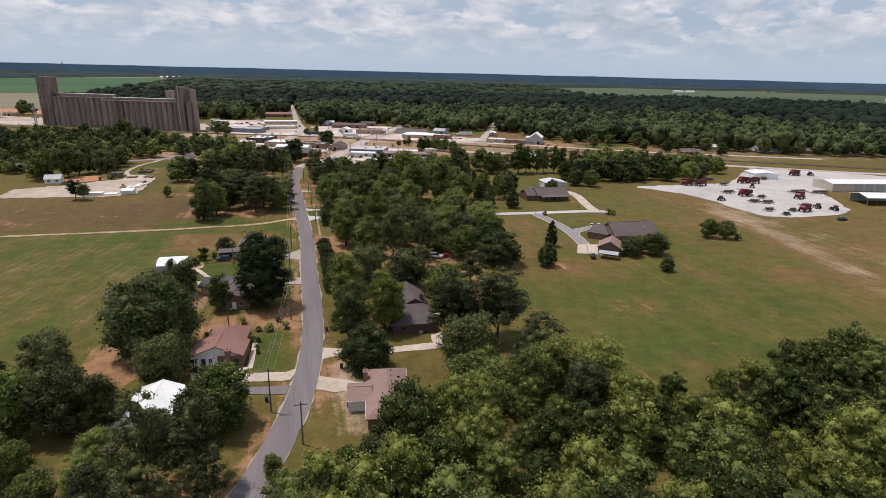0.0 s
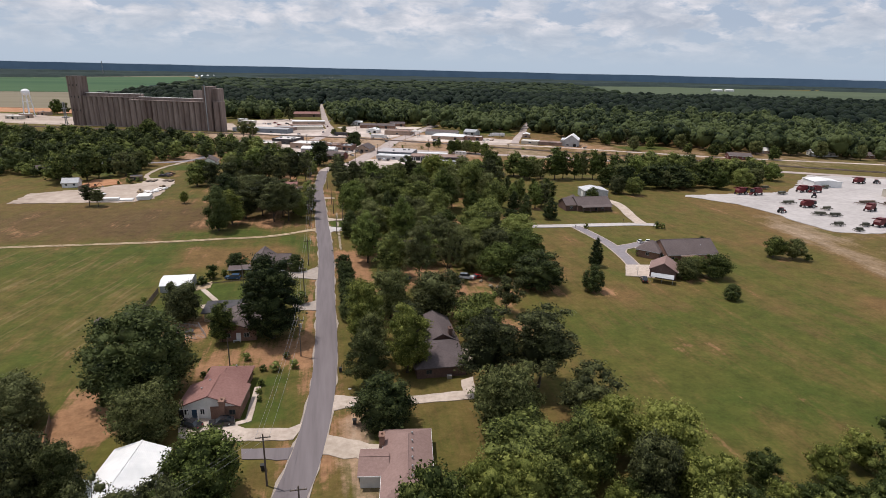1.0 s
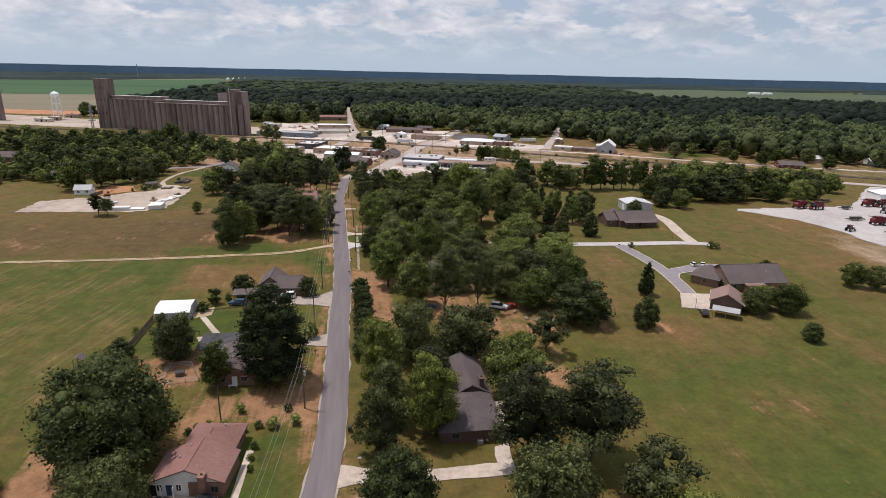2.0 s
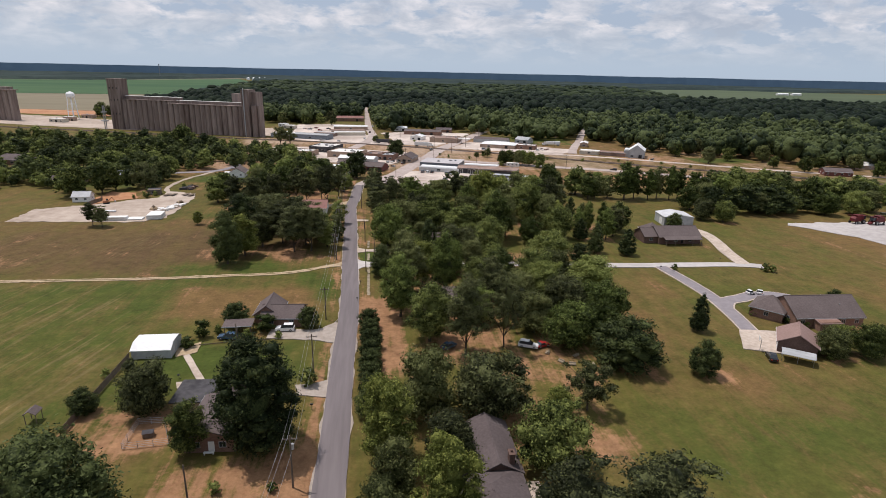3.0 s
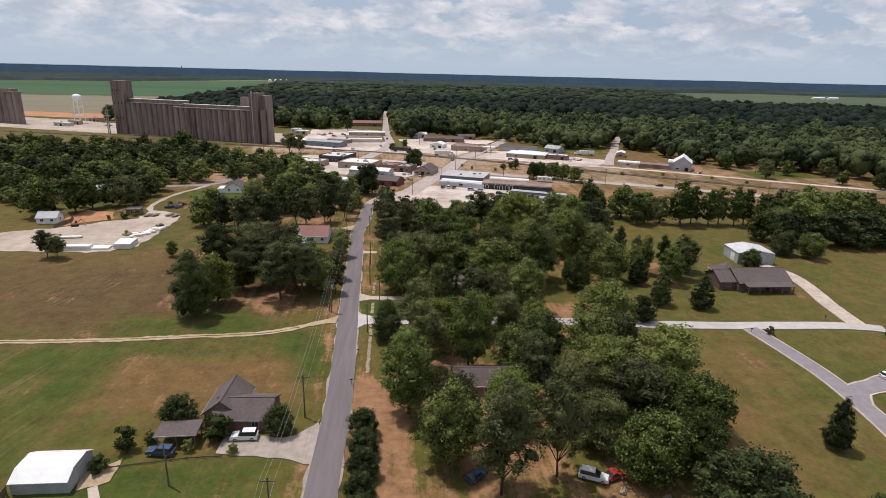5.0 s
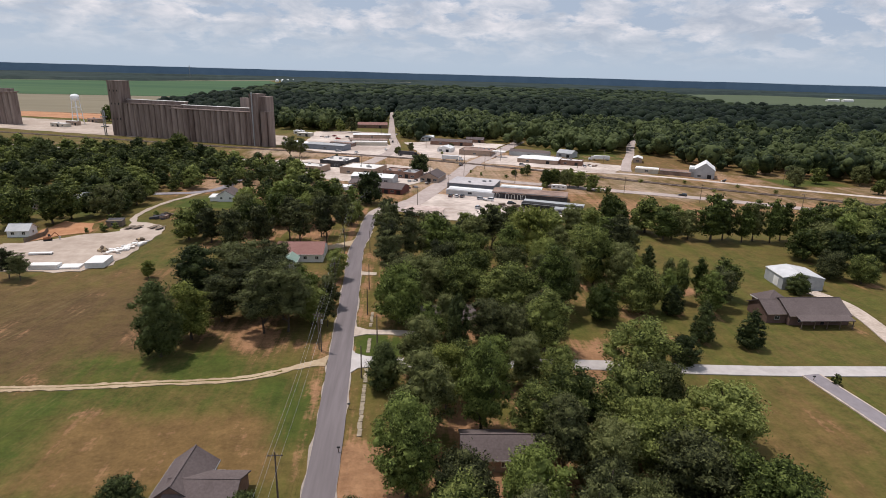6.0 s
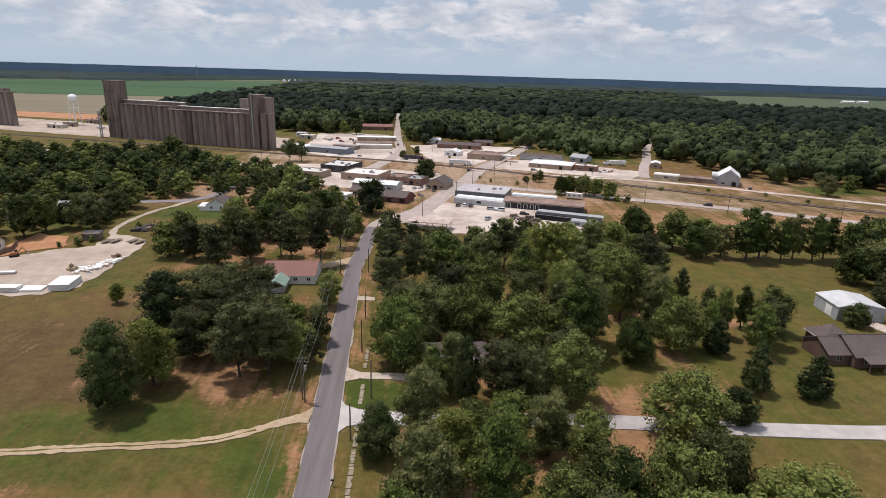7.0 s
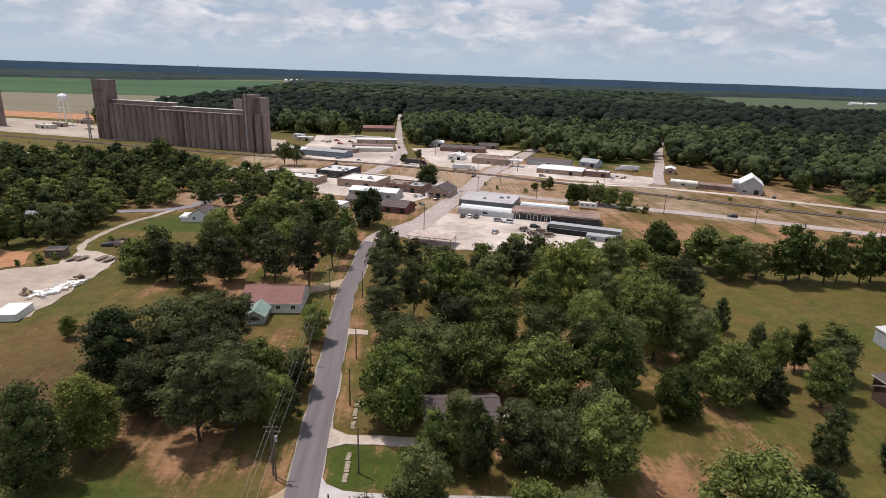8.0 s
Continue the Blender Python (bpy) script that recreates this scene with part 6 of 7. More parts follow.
# closed walls in near-black stand in for the shaded open front
b = block(96, 420.5, -24, 31, 9, 3.6, "shed", "x", 0.5, "dark", "grey_metal", "grey metal storage shed, shade of an open front painted on its walls", openings=0)
block(101, 411.5, -24, 12, 6, 3.0, "shed", "x", 0.5, "grey_metal", "grey_metal", "small grey metal lean-to", openings=2)
h = thing("canopy", 29, 403, -18, "wide pale rust-stained canopy on steel posts", "canopy")
for px_ in (-8.5, 0, 8.5):
    for py_ in (-4, 4):
        part("post", Shape().box(px_ - 0.12, px_ + 0.12, py_ - 0.12, py_ + 0.12, -0.1, 3.6), M["steel"], h)
part("roof", Shape().box(-9.2, 9.2, -5, 5, 3.6, 3.85), M["rust_pale"], h)
block(13, 460, -20, 15, 13, 3.8, "gable", "x", 2.0, "brick_red", "shingle_grey", "red brick shop with a grey gabled roof", openings=4)
block(1, 492, -16, 27, 12, 4.4, "gable", "x", 1.4, "grey_metal", "white_metal", "white metal workshop with shallow gabled roof", openings=3)
block(-6, 474, -20, 12, 10, 3.6, "gable", "x", 1.6, "brick_tan", "shingle_grey", "small tan shop with dark roof", openings=2)
block(-17, 463, -20, 10, 8, 3.2, "flat", "x", 0, "white_paint", "white_metal", "small white-roofed store near the highway", openings=2)
block(-8, 525, -20, 25, 22, 5.0, "parapet", "x", 0, "brick_tan", "flat_roof", "tan brick shop with white flat roof", openings=2)
block(14, 513, -20, 13, 14, 4.8, "parapet", "x", 0, "brick", "rust_metal", "brown-roofed brick shop in a row", openings=3)
block(23.5, 509.5, -20, 12, 15, 4.6, "parapet", "x", 0, "brick", "grey_metal", "grey-roofed brick shop in a row", openings=3)
block(38, 500, -20, 12, 18, 3.8, "gable", "y", 2.8, "brick_tan", "shingle_dark", "pink-tan building with steep dark roof", openings=3)
block(-27, 556, -20, 20, 24, 5.2, "parapet", "x", 0, "tar_roof", "flat_roof", "dark-walled store with a white flat roof", openings=4)
block(-44, 530, -20, 22, 14, 4.5, "parapet", "x", 0, "brick_tan", "flat_roof", "low tan store with white roof", openings=3)
block(-46, 643, -22, 36, 14, 5.2, "gable", "x", 0.9, "blue_metal", "grey_metal", "long blue-grey metal warehouse", openings=1)
block(-36, 668, -22, 22, 9, 4.2, "shed", "x", 0.5, "rust_metal", "grey_metal", "brown-grey store beside the warehouse", openings=3)
block(-76, 655, -22, 22, 12, 4.6, "gable", "y", 1.4, "grey_metal", "white_metal", "white-roofed shed by the silos", openings=2)
block(-12, 676, 4, 32, 8, 4.0, "shed", "x", 0.5, "beige_metal", "white_metal", "long white-roofed storage building by the street", openings=0)
block(-14, 692, 4, 36, 9, 4.2, "gable", "x", 0.8, "brick_tan", "rust_metal", "long storage building with a rusty roof", openings=0)
block(-13, 735, 3, 38, 10, 4.5, "gable", "x", 0.9, "brick_tan", "white_metal", "long white-roofed market building", openings=1)
block(-18, 850, 3, 36, 16, 5.0, "gable", "x", 2.4, "brick", "shingle_red", "brick hall with a red-brown roof", openings=2)
block(-82, 742, -18, 14, 9, 4.2, "flat", "x", 0, "beige_metal", "flat_roof", "small tan flat-roofed store in the yard", openings=2)
block(-92, 765, -18, 10, 7, 4.0, "flat", "x", 0, "white_paint", "white_metal", "small white flat-roofed store in the yard", openings=2)
block(83, 627, -20, 27, 22, 4.8, "parapet", "x", 0, "brick_tan", "rust_metal", "square tan building with a brown roof", openings=1)
block(57, 642, -20, 12, 14, 4.0, "gable", "y", 1.8, "white_paint", "white_metal", "small white gabled building", openings=2)
block(66, 690, -12, 40, 12, 4.6, "gable", "x", 1.6, "brick", "shingle_grey", "long brick building with grey roof", openings=2)
block(44, 727, -12, 14, 10, 4.2, "gable", "x", 1.6, "white_paint", "white_metal", "white house with pale roof", openings=2)
block(92, 715, -12, 18, 8, 4.2, "gable", "x", 1.6, "brick", "shingle_dark", "brick house with a dark gabled roof", openings=2)
block(128, 586, -23, 32, 20, 4.0, "hip", "x", 1.8, "brick_tan", "white_metal", "wide tan store with a low white roof", openings=2)
block(151, 575, -23, 17, 12, 4.2, "parapet", "x", 0, "brick", "flat_roof", "brown store with a white flat roof", openings=2)
block(128, 622, -22, 34, 12, 4.2, "gable", "x", 1.6, "grey_paint", "shingle_grey", "long grey building with a gabled roof", openings=1)
block(160, 620, -40, 14, 12, 4.2, "gable", "x", 2.4, "grey_paint", "grey_metal", "small grey building with a gabled roof", openings=2)
h = thing("canopy", 99, 610, -22, "pale flat fuel canopy on two posts", "canopy")
for px_ in (-2.5, 2.5):
    part("post", Shape().box(px_ - 0.25, px_ + 0.25, -0.25, 0.25, -0.1, 4.4), M["steel"], h)
part("roof", Shape().box(-5.5, 5.5, -3.6, 3.6, 4.4, 5.1), M["flat_roof"], h)
block(198.7, 543.7, -28, 16, 9, 3.8, "shed", "x", 0.5, "beige_metal", "white_metal", "long shed with a bright white roof", openings=1)
block(216, 534.6, -28, 21, 8, 3.4, "gable", "x", 0.8, "rust_metal", "rust_metal", "long shed with a rusty roof", openings=0)
b = block(234.3, 528, -28, 13, 20, 6.0, "gable", "y", 4.6, "grey_metal", "white_metal", "tall white metal barn", "barn", openings=2)
wing(b, -8.2, 2, 4, 16, 5.6, "shed", "x", 0.6, "grey_metal", "white_metal", 0.1, windows=False)
block(213, 596, -24, 7, 13, 4.4, "gable", "y", 1.0, "brick_tan", "white_metal", "small white-roofed shed by the side street", openings=1)
# machine yard
block(317, 326, -14, 17, 13, 4.4, "gable", "y", 1.0, "white_metal", "white_metal", "white metal machine shed on gravel", openings=0)
b = block(356, 281, -8, 60, 17, 5.6, "gable", "x", 1.3, "beige_metal", "white_metal", "long beige metal machinery building", openings=0)
for i in range(6):
    door(b, -12 + i * 7.2, -8.5, 5.2, 4.4, "s", "grey_paint", "roller_door")
h = thing("open_shed", 322, 244, -12, "open machinery shed with bright white roof", "shed")
for px_ in (-12, -6, 0, 6, 12):
    for py_ in (-6.5, 6.5):
        part("post", Shape().box(px_ - 0.12, px_ + 0.12, py_ - 0.12, py_ + 0.12, -0.1, 4.2), M["steel"], h)
part("roof", Shape().prism([(-7.4, 4.1), (0, 5.8), (7.4, 4.1), (7.4, 4.3), (0, 6.0), (-7.4, 4.3)], "x", -13, 13), M["white_metal"], h)
part("back_wall", Shape().box(-12.2, 12.2, 6.6, 6.75, -0.1, 4.15), M["grey_metal"], h)
for hx, hy, tw, w_, d_, rm, wm in ((345, 440, -20, 18, 11, "shingle_grey", "brick_red"), (395, 470, -20, 18, 11, "flat_roof", "brick_tan"), (440, 452, -18, 22, 11, "white_metal", "white_paint"), (470, 438, -18, 16, 10, "shingle_grey", "brick"), (505, 424, -18, 20, 12, "shingle_brown", "brick_tan"),
                                   (430, 560, -15, 26, 12, "white_metal", "white_paint"), (520, 590, -15, 30, 14, "white_metal", "white_paint"), (575, 540, -15, 22, 12, "flat_roof", "white_paint"), (205, 700, -10, 18, 10, "white_metal", "white_paint"), (300, 640, -10, 16, 9, "rust_metal", "brick")):
    h = thing("house", hx, hy, tw, "low house beyond the railway with a pitched roof", "house")
    wing(h, 0, 0, w_, d_, 2.9, "gable", "x", 2.0, wm, rm)


# ---- grain silos ----
def silo_row(b, x0, x1, y, r, z1, mat="silo"):
    n = max(2, round((x1 - x0) / (2 * r)))
    for i in range(n):
        x = x0 + (x1 - x0) * (i + 0.5) / n
        part("silo", Shape().cyl(x, y, -0.2, z1, (x1 - x0) / n / 2 * 1.01, None, 20), M[mat], b, smooth=False)


b = thing("grain_elevator", -187, 690, -20.5, "huge weathered concrete grain elevator with fluted silos", "grain elevator")
silo_row(b, -66, 2, 2.6, 3.1, 30.5)
silo_row(b, -66, 2, 9, 3.1, 30.5)
silo_row(b, -4, 80.5, -4.5, 3.1, 28.5)
silo_row(b, -4, 80.5, 2, 3.1, 28.5)
part("deck", Shape().box(-66.5, 2.5, -0.6, 12.4, 30.5, 31.2), M["silo"], b)
part("deck", Shape().box(-4.5, 81, -7.8, 5.3, 28.5, 29.2), M["silo"], b)
part("gallery", Shape().box(-62, 3, 3.5, 8.5, 31.2, 34.2), M["silo"], b)
part("gallery", Shape().box(4, 80, -2.4, 1.6, 29.2, 31.8), M["silo"], b)
part("gallery_roof", Shape().box(-62.4, 3.4, 3.1, 8.9, 34.2, 34.5), M["flat_roof"], b, "pale flat gallery roof")
part("gallery_roof", Shape().box(3.6, 80.4, -2.8, 2.0, 31.8, 32.1), M["flat_roof"], b, "pale flat gallery roof")
part("headhouse", Shape().box(-78, -64.5, -2, 11, -0.2, 50.5).box(-78.3, -64.2, -2.3, 11.3, 50.5, 51.2), M["silo"], b)
part("headhouse", Shape().box(80.5, 88.5, -8, 5, -0.2, 44).box(80.2, 88.8, -8.3, 5.3, 44, 44.5), M["silo"], b)
part("headhouse", Shape().box(88.5, 95, -4, 7, -0.2, 42.5), M["silo"], b)
part("stair_tower", Shape().box(83, 83.8, -8.8, -8, 0, 46), M["grey_metal"], b)
for i in range(2):
    part("silo", Shape().cyl(92.4 + i * 5.4, -5 + i * 2, -0.2, 30, 3.0, None, 20), M["silo"], b)
part("rooftop_room", Shape().box(60, 67, 8, 14, 20, 40), M["silo"], b)
part("leg", Shape().rod((-84, -6, 0), (-84, -6, 24), 0.5).rod((-82, -6, 0), (-82, -6, 24), 0.5).box(-86, -80, -8, -4, 8, 9).box(-85, -81, -8, -4, 17, 18), M["steel"], b)
for zlvl in (16, 30, 42):
    for kx in (-75.5, -71.2, -67):
        window(b, kx, -2, zlvl, 1.2, 2.0, "s", "silo")
b = thing("grain_elevator", -436, 815, -20.5, "weathered concrete grain silos at the works yard", "grain elevator")
silo_row(b, -60, 40, 0, 4.2, 34)
part("deck", Shape().box(-60.5, 40.5, -4.5, 4.5, 34, 35), M["silo"], b)
part("gallery", Shape().box(-58, 36, -2, 2.5, 35, 38), M["silo"], b)

# water tower
b = thing("water_tower", -350, 824, 0, "white water tower on splayed steel legs", "water tower")
tank = Shape()
for z0_, z1_, r0, r1 in ((33, 35, 2.5, 5.6), (35, 37, 5.6, 6.4), (37, 40, 6.4, 6.4), (40, 42.2, 6.4, 4.4), (42.2, 43.4, 4.4, 0.4)):
    tank.cyl(0, 0, z0_, z1_, r0, r1, 20, False)
part("tank", tank, M["tank_white"], b, smooth=True)
for i in range(6):
    a = i * math.pi / 3
    part("leg", Shape().rod((9 * math.cos(a), 9 * math.sin(a), -0.2), (5.8 * math.cos(a), 5.8 * math.sin(a), 36.5), 0.45, 0.4), M["tank_white"], b)
part("riser", Shape().cyl(0, 0, -0.2, 33.5, 0.9), M["tank_white"], b)
for z in (12, 24):
    rr = 9 - 3.2 * z / 36.5
    for i in range(6):
        a, c = i * math.pi / 3, (i + 1) * math.pi / 3
        part("brace", Shape().rod((rr * math.cos(a), rr * math.sin(a), z), (rr * math.cos(c), rr * math.sin(c), z), 0.18), M["tank_white"], b)
b.matrix_basis = b.matrix_basis @ Matrix.Diagonal((0.72, 0.72, 0.76, 1))
block(-228, 483, -14, 24, 12, 3.2, "hip", "x", 3.0, "brick", "shingle_grey", "low brick house with a grey roof among trees", name="house", openings=4)
block(-349, 787, -18, 19, 8, 4.6, "flat", "x", 0, "beige_metal", "flat_roof", "low tan pump building in the yard", openings=3)
block(-343, 847, -18, 15, 8, 5.0, "flat", "x", 0, "brick_tan", "rust_metal", "low brown store in the works yard", openings=3)

block(-346, 806, -18, 14, 6, 5.6, "flat", "x", 0, "brick_tan", "flat_roof", "low tan pump house at the foot of the water tower", openings=4)
trees("broad", [(-336, 866, 17, 19), (-330, 876, 13, 14)])

# radio mast far off, and far farm bins
b = thing("radio_mast", -1060, 3230, 0, "thin lattice radio mast far over the fields", "mast")
mast = Shape()
for i in range(3):
    a = i * 2.094
    mast.rod((3 * math.cos(a), 3 * math.sin(a), 0), (1.5 * math.cos(a), 1.5 * math.sin(a), 66), 0.45, 0.35, 5)
for z in range(6, 66, 6):
    for i in range(3):
        a, c = i * 2.094, (i + 1) * 2.094
        mast.rod((2.6 * math.cos(a), 2.6 * math.sin(a), z), (2.4 * math.cos(c), 2.4 * math.sin(c), z + 6), 0.2, 0.2, 4)
part("lattice", mast, M["wire"], b)
part("antenna", Shape().cyl(0, 0, 60, 70, 2.2, 2.2, 8), M["wire"], b)
for bx, by in ((-640, 3300), (-612, 3305), (-585, 3310), (-557, 3315), (2150, 1690), (2166, 1696)):
    g = thing("grain_bin", bx, by, 0, "white metal grain bin with a conical roof", "grain bin", "far grain bins")
    part("body", Shape().cyl(0, 0, -0.2, 10, 9, 9, 16), M["tank_white"], g)
    part("roof", Shape().cyl(0, 0, 10, 15, 9.2, 0.6, 16), M["tank_white"], g)
for bx, by, w_ in ((1755, 2385, 50), (1830, 2400, 42)):
    g = thing("farm_shed", bx, by, 0, "far white farm shed among fields", "shed")
    wing(g, 0, 0, w_, 16, 6, "gable", "x", 3, "white_paint", "white_metal", windows=False)


# ---- poles and wires ----
def pole(x, y, height, arm, label="weathered wooden utility pole with a crossarm", turn=0.0, lean=0.0):
    p = thing("utility_pole", x, y, turn, label, "utility pole", "utility poles along the street")
    p.matrix_basis = pose(x, y, -0.1, lean, 0, turn)
    part("shaft", Shape().cyl(0, 0, 0, height, 0.17, 0.11, 8), M["pole_wood"], p)
    if arm:
        part("crossarm", Shape().box(-1.2, 1.2, -0.06, 0.06, height - 0.75, height - 0.6), M["pole_wood"], p)
        for i in (-1.05, -0.35, 0.35, 1.05):
            part("insulator", Shape().cyl(i, 0, height - 0.6, height - 0.38, 0.06, 0.04, 6), M["steel"], p)
        if arm > 1:
            part("transformer", Shape().cyl(0.33, 0.1, height - 2.6, height - 1.6, 0.25, 0.25, 10), M["steel"], p)
    return Vector((x, y, height - 0.4))


def wire(a, b, sag, off=0.0, name="power_line"):
    s = Shape()
    pts = []
    d = (b - a).cross(Vector((0, 0, 1))).normalized() * off
    for i in range(9):
        t = i / 8
        p = a.lerp(b, t) + d
        p.z -= sag * 4 * t * (1 - t)
        pts.append(p)
    side = (b - a).cross(Vector((0, 0, 1))).normalized() * 0.02
    for p in pts:
        for q in (side, Vector((0, 0, 0.02)), -side, Vector((0, 0, -0.02))):
            s.v.append(tuple(p + q))
    for i in range(8):
        for k in range(4):
            s.f.append((4 * i + k, 4 * i + (k + 1) % 4, 4 * i + 4 + (k + 1) % 4, 4 * i + 4 + k))
    return tagged(new(name, s.mesh(name, M["wire"], fix=False)), "thin dark overhead power line between poles", "power line", "power lines along the street")


LINE = [(-28.4, 84.3, 10), (-5.6, 104, 10), (-1.7, 148, 10), (-1.9, 184.4, 10), (-1.4, 214, 9.5), (-1.5, 265, 10), (-2.4, 304, 10), (-3.3, 343, 10), (-4, 384, 10), (4, 430, 10)]
tops = [pole(x, y, hgt, 2 if i in (2, 5) else 1) for i, (x, y, hgt) in enumerate(LINE)]
for a, b in zip(tops, tops[1:]):
    for off in (-1.05, -0.35, 1.05):
        wire(a, b, 0.9, off)
pole(-2.2, 266.2, 10, 1)
pole(0.3, 92.2, 9, 1)
for x, y, hgt in ((-17.4, 145.6, 7.5), (-20.6, 195.6, 8), (12, 266.5, 9), (8.4, 287, 8.5), (9.1, 252.2, 8), (7.8, 306.7, 8.5), (6.0, 345, 8.5)):
    pole(x, y, hgt, 0, "plain weathered wooden pole")
tt = [pole(x, y, 11, 1, turn=-20) for x, y in ((26, 421), (44.8, 459), (58, 500), (78, 546), (96, 585), (118, 640))]
for a, b in zip(tt, tt[1:]):
    for off in (-1.05, 1.05):
        wire(a, b, 0.8, off)
for x, y in ((36, 492), (66, 572), (90, 492), (186, 441), (150, 462), (230, 418), (-10, 532), (24, 610), (14, 690), (-4, 760), (16, 820), (150, 556), (182, 590), (275, 500), (-90, 590), (-60, 578), (60, 640), (40, 660)):
    pole(x, y, 10.5, 1, "wooden utility pole in the town", turn=-20)


# ---- vehicles ----
def wheel_at(p, x, y, r, w=0.24):
    t = part("wheel", Shape().rod((x, y - w / 2, r), (x, y + w / 2, r), r, r, 14), M["rubber"], p)
    sg = 1 if y > 0 else -1
    part("rim", Shape().rod((x, y + sg * w / 2, r), (x, y + sg * (w / 2 + 0.02), r), r * 0.6, r * 0.55, 10), M["steel"], t)


def car(x, y, turn, mat, label, long=4.6, tall=1.45, boxy=False):
    c = thing("car", x, y, turn, label, "car", z=0.1)
    L, W, Hh = long / 2, 0.9, tall
    belt = Hh * 0.6
    body = Shape().prism([(-L, 0.35), (-L, belt * 0.9), (-L + 0.15, belt), (L * 0.55, belt), (L * 0.95, belt * 0.85), (L, belt * 0.6), (L, 0.3), (-L, 0.25)][::-1], "y", -W, W)
    part("body", body, M[mat], c)
    back = -L + 0.2 if boxy else -L + 0.55
    cab = Shape()
    base = [(back, belt), (L * 0.42, belt)]
    top = [(back + (0.15 if boxy else 0.6), Hh), (L * 0.08, Hh)]
    v = []
    for sy in (-1, 1):
        v += [(base[0][0], sy * (W - 0.03), belt), (base[1][0], sy * (W - 0.03), belt), (top[1][0], sy * (W - 0.18), Hh), (top[0][0], sy * (W - 0.18), Hh)]
    cab.add(v, [(0, 1, 2, 3), (7, 6, 5, 4), (0, 4, 5, 1), (1, 5, 6, 2), (2, 6, 7, 3), (3, 7, 4, 0)])
    part("cabin_glass", cab, M["glass"], c)
    part("roof", Shape().box(top[0][0], top[1][0], -W + 0.17, W - 0.17, Hh - 0.02, Hh + 0.04), M[mat], c)
    for sx in (-L * 0.62, L * 0.62):
        for sy in (-W + 0.1, W - 0.1):
            wheel_at(c, sx, sy, 0.34)
    for sy in (-0.6, 0.6):
        part("headlight", Shape().box(L - 0.04, L + 0.02, sy - 0.18, sy + 0.18, belt * 0.62, belt * 0.8), M["steel"], c)
        part("tail_light", Shape().box(-L - 0.02, -L + 0.04, sy - 0.15, sy + 0.15, belt * 0.6, belt * 0.9), M["car_red"], c)
    return c


car(-21.2, 122.9, 150, "car_black", "black sedan parked on a concrete drive")
car(-15.6, 122.6, 186, "car_black", "black car parked on a concrete drive")
car(-11.4, 207.4, 180, "car_white", "white sport utility car on a gravel drive", 4.9, 1.85, True)
car(-24.9, 203.7, 172, "car_blue", "blue pickup beside an open carport", 4.8, 1.6, True)
car(50, 193.3, -25, "car_white", "white pickup under trees", 5.0, 1.75, True)
car(53.6, 193.5, 20, "car_red", "small red car in a yard", 3.6, 1.2)
car(30, 194.6, 40, "car_blue", "blue car parked under trees", 4.2, 1.4)
car(108.2, 182.6, 70, "car_black", "black car by a garage", 4.4, 1.6)
car(130.4, 223.4, 10, "car_white", "small white cart on a drive", 2.3, 1.4, True)
car(133.6, 223.3, 60, "car_white", "small white cart on a drive", 2.3, 1.4, True)
for x, y, tn, mt, lb in ((45.2, 447.8, 70, "car_black", "dark car parked by the shops"), (48.6, 447.4, 70, "car_white", "white car parked by the shops"), (51.6, 446.8, 70, "car_black", "dark pickup parked by the shops"), (57, 420, 60, "car_silver", "pale pickup on the gravel lot"),
                          (76.4, 430, -10, "car_black", "dark truck on the gravel lot"), (184, 457.5, 153, "car_black", "dark car on the highway"), (-4, 400, 20, "car_white", "white car parked by the street"), (-7, 398.6, 20, "car_silver", "silver car parked by the street"),
                          (-38, 735, 0, "car_black", "dark truck in the works yard"), (-52, 742, 30, "car_red", "red truck in the works yard"), (4, 640, 80, "car_white", "white truck on the town street"), (262, 214, 0, "car_black", "dark car at the yard's edge")):
    car(x, y, tn, mt, lb, 4.8, 1.6, True)
car(39, 281, 10, "car_white", "white car under garden trees", 4.6, 1.5)


def lorry(x, y, turn, cab_mat, box_mat, label):
    c = thing("lorry", x, y, turn, label, "lorry", z=0.1)
    part("trailer_box", Shape().box(-9, 4, -1.25, 1.25, 1.1, 3.9), M[box_mat], c)
    part("cab", Shape().prism([(4.6, 0.6), (4.6, 3.4), (6.2, 3.4), (6.6, 2.1), (8, 1.9), (8.1, 0.6)], "y", -1.15, 1.15), M[cab_mat], c)
    part("windscreen", Shape().prism([(6.24, 3.2), (6.62, 2.15), (6.68, 2.2), (6.3, 3.22)], "y", -1.0, 1.0), M["glass"], c)
    for sx in (-7.8, -6.6, 3, 4.9, 7.2):
        for sy in (-1.05, 1.05):
            wheel_at(c, sx, sy, 0.5, 0.35)
    return c


lorry(58.5, 586, -12, "car_white", "white_metal", "white lorry with a white box trailer")
lorry(181, 600, 172, "car_white", "white_metal", "white lorry with a long white trailer")
lorry(24, 606, -18, "car_black", "tar_roof", "dark lorry waiting near the crossing")


def caravan(x, y, turn, long=9.0):
    c = thing("caravan", x, y, turn, "white travel trailer parked by trees", "caravan", z=0.1)
    part("body", Shape().prism([(-long / 2, 0.7), (-long / 2, 3.3), (long / 2 - 0.8, 3.3), (long / 2, 2.4), (long / 2, 0.7)], "y", -1.2, 1.2), M["white_paint"], c)
    for i in range(3):
        window(c, -long / 3 + i * long / 3.2, -1.2, 2.1, 1.2, 0.8, "s", "grey_paint")
    for sx in (-0.6, 0.4):
        for sy in (-1.1, 1.1):
            wheel_at(c, sx, sy, 0.36)


caravan(112.8, 470.5, -20)


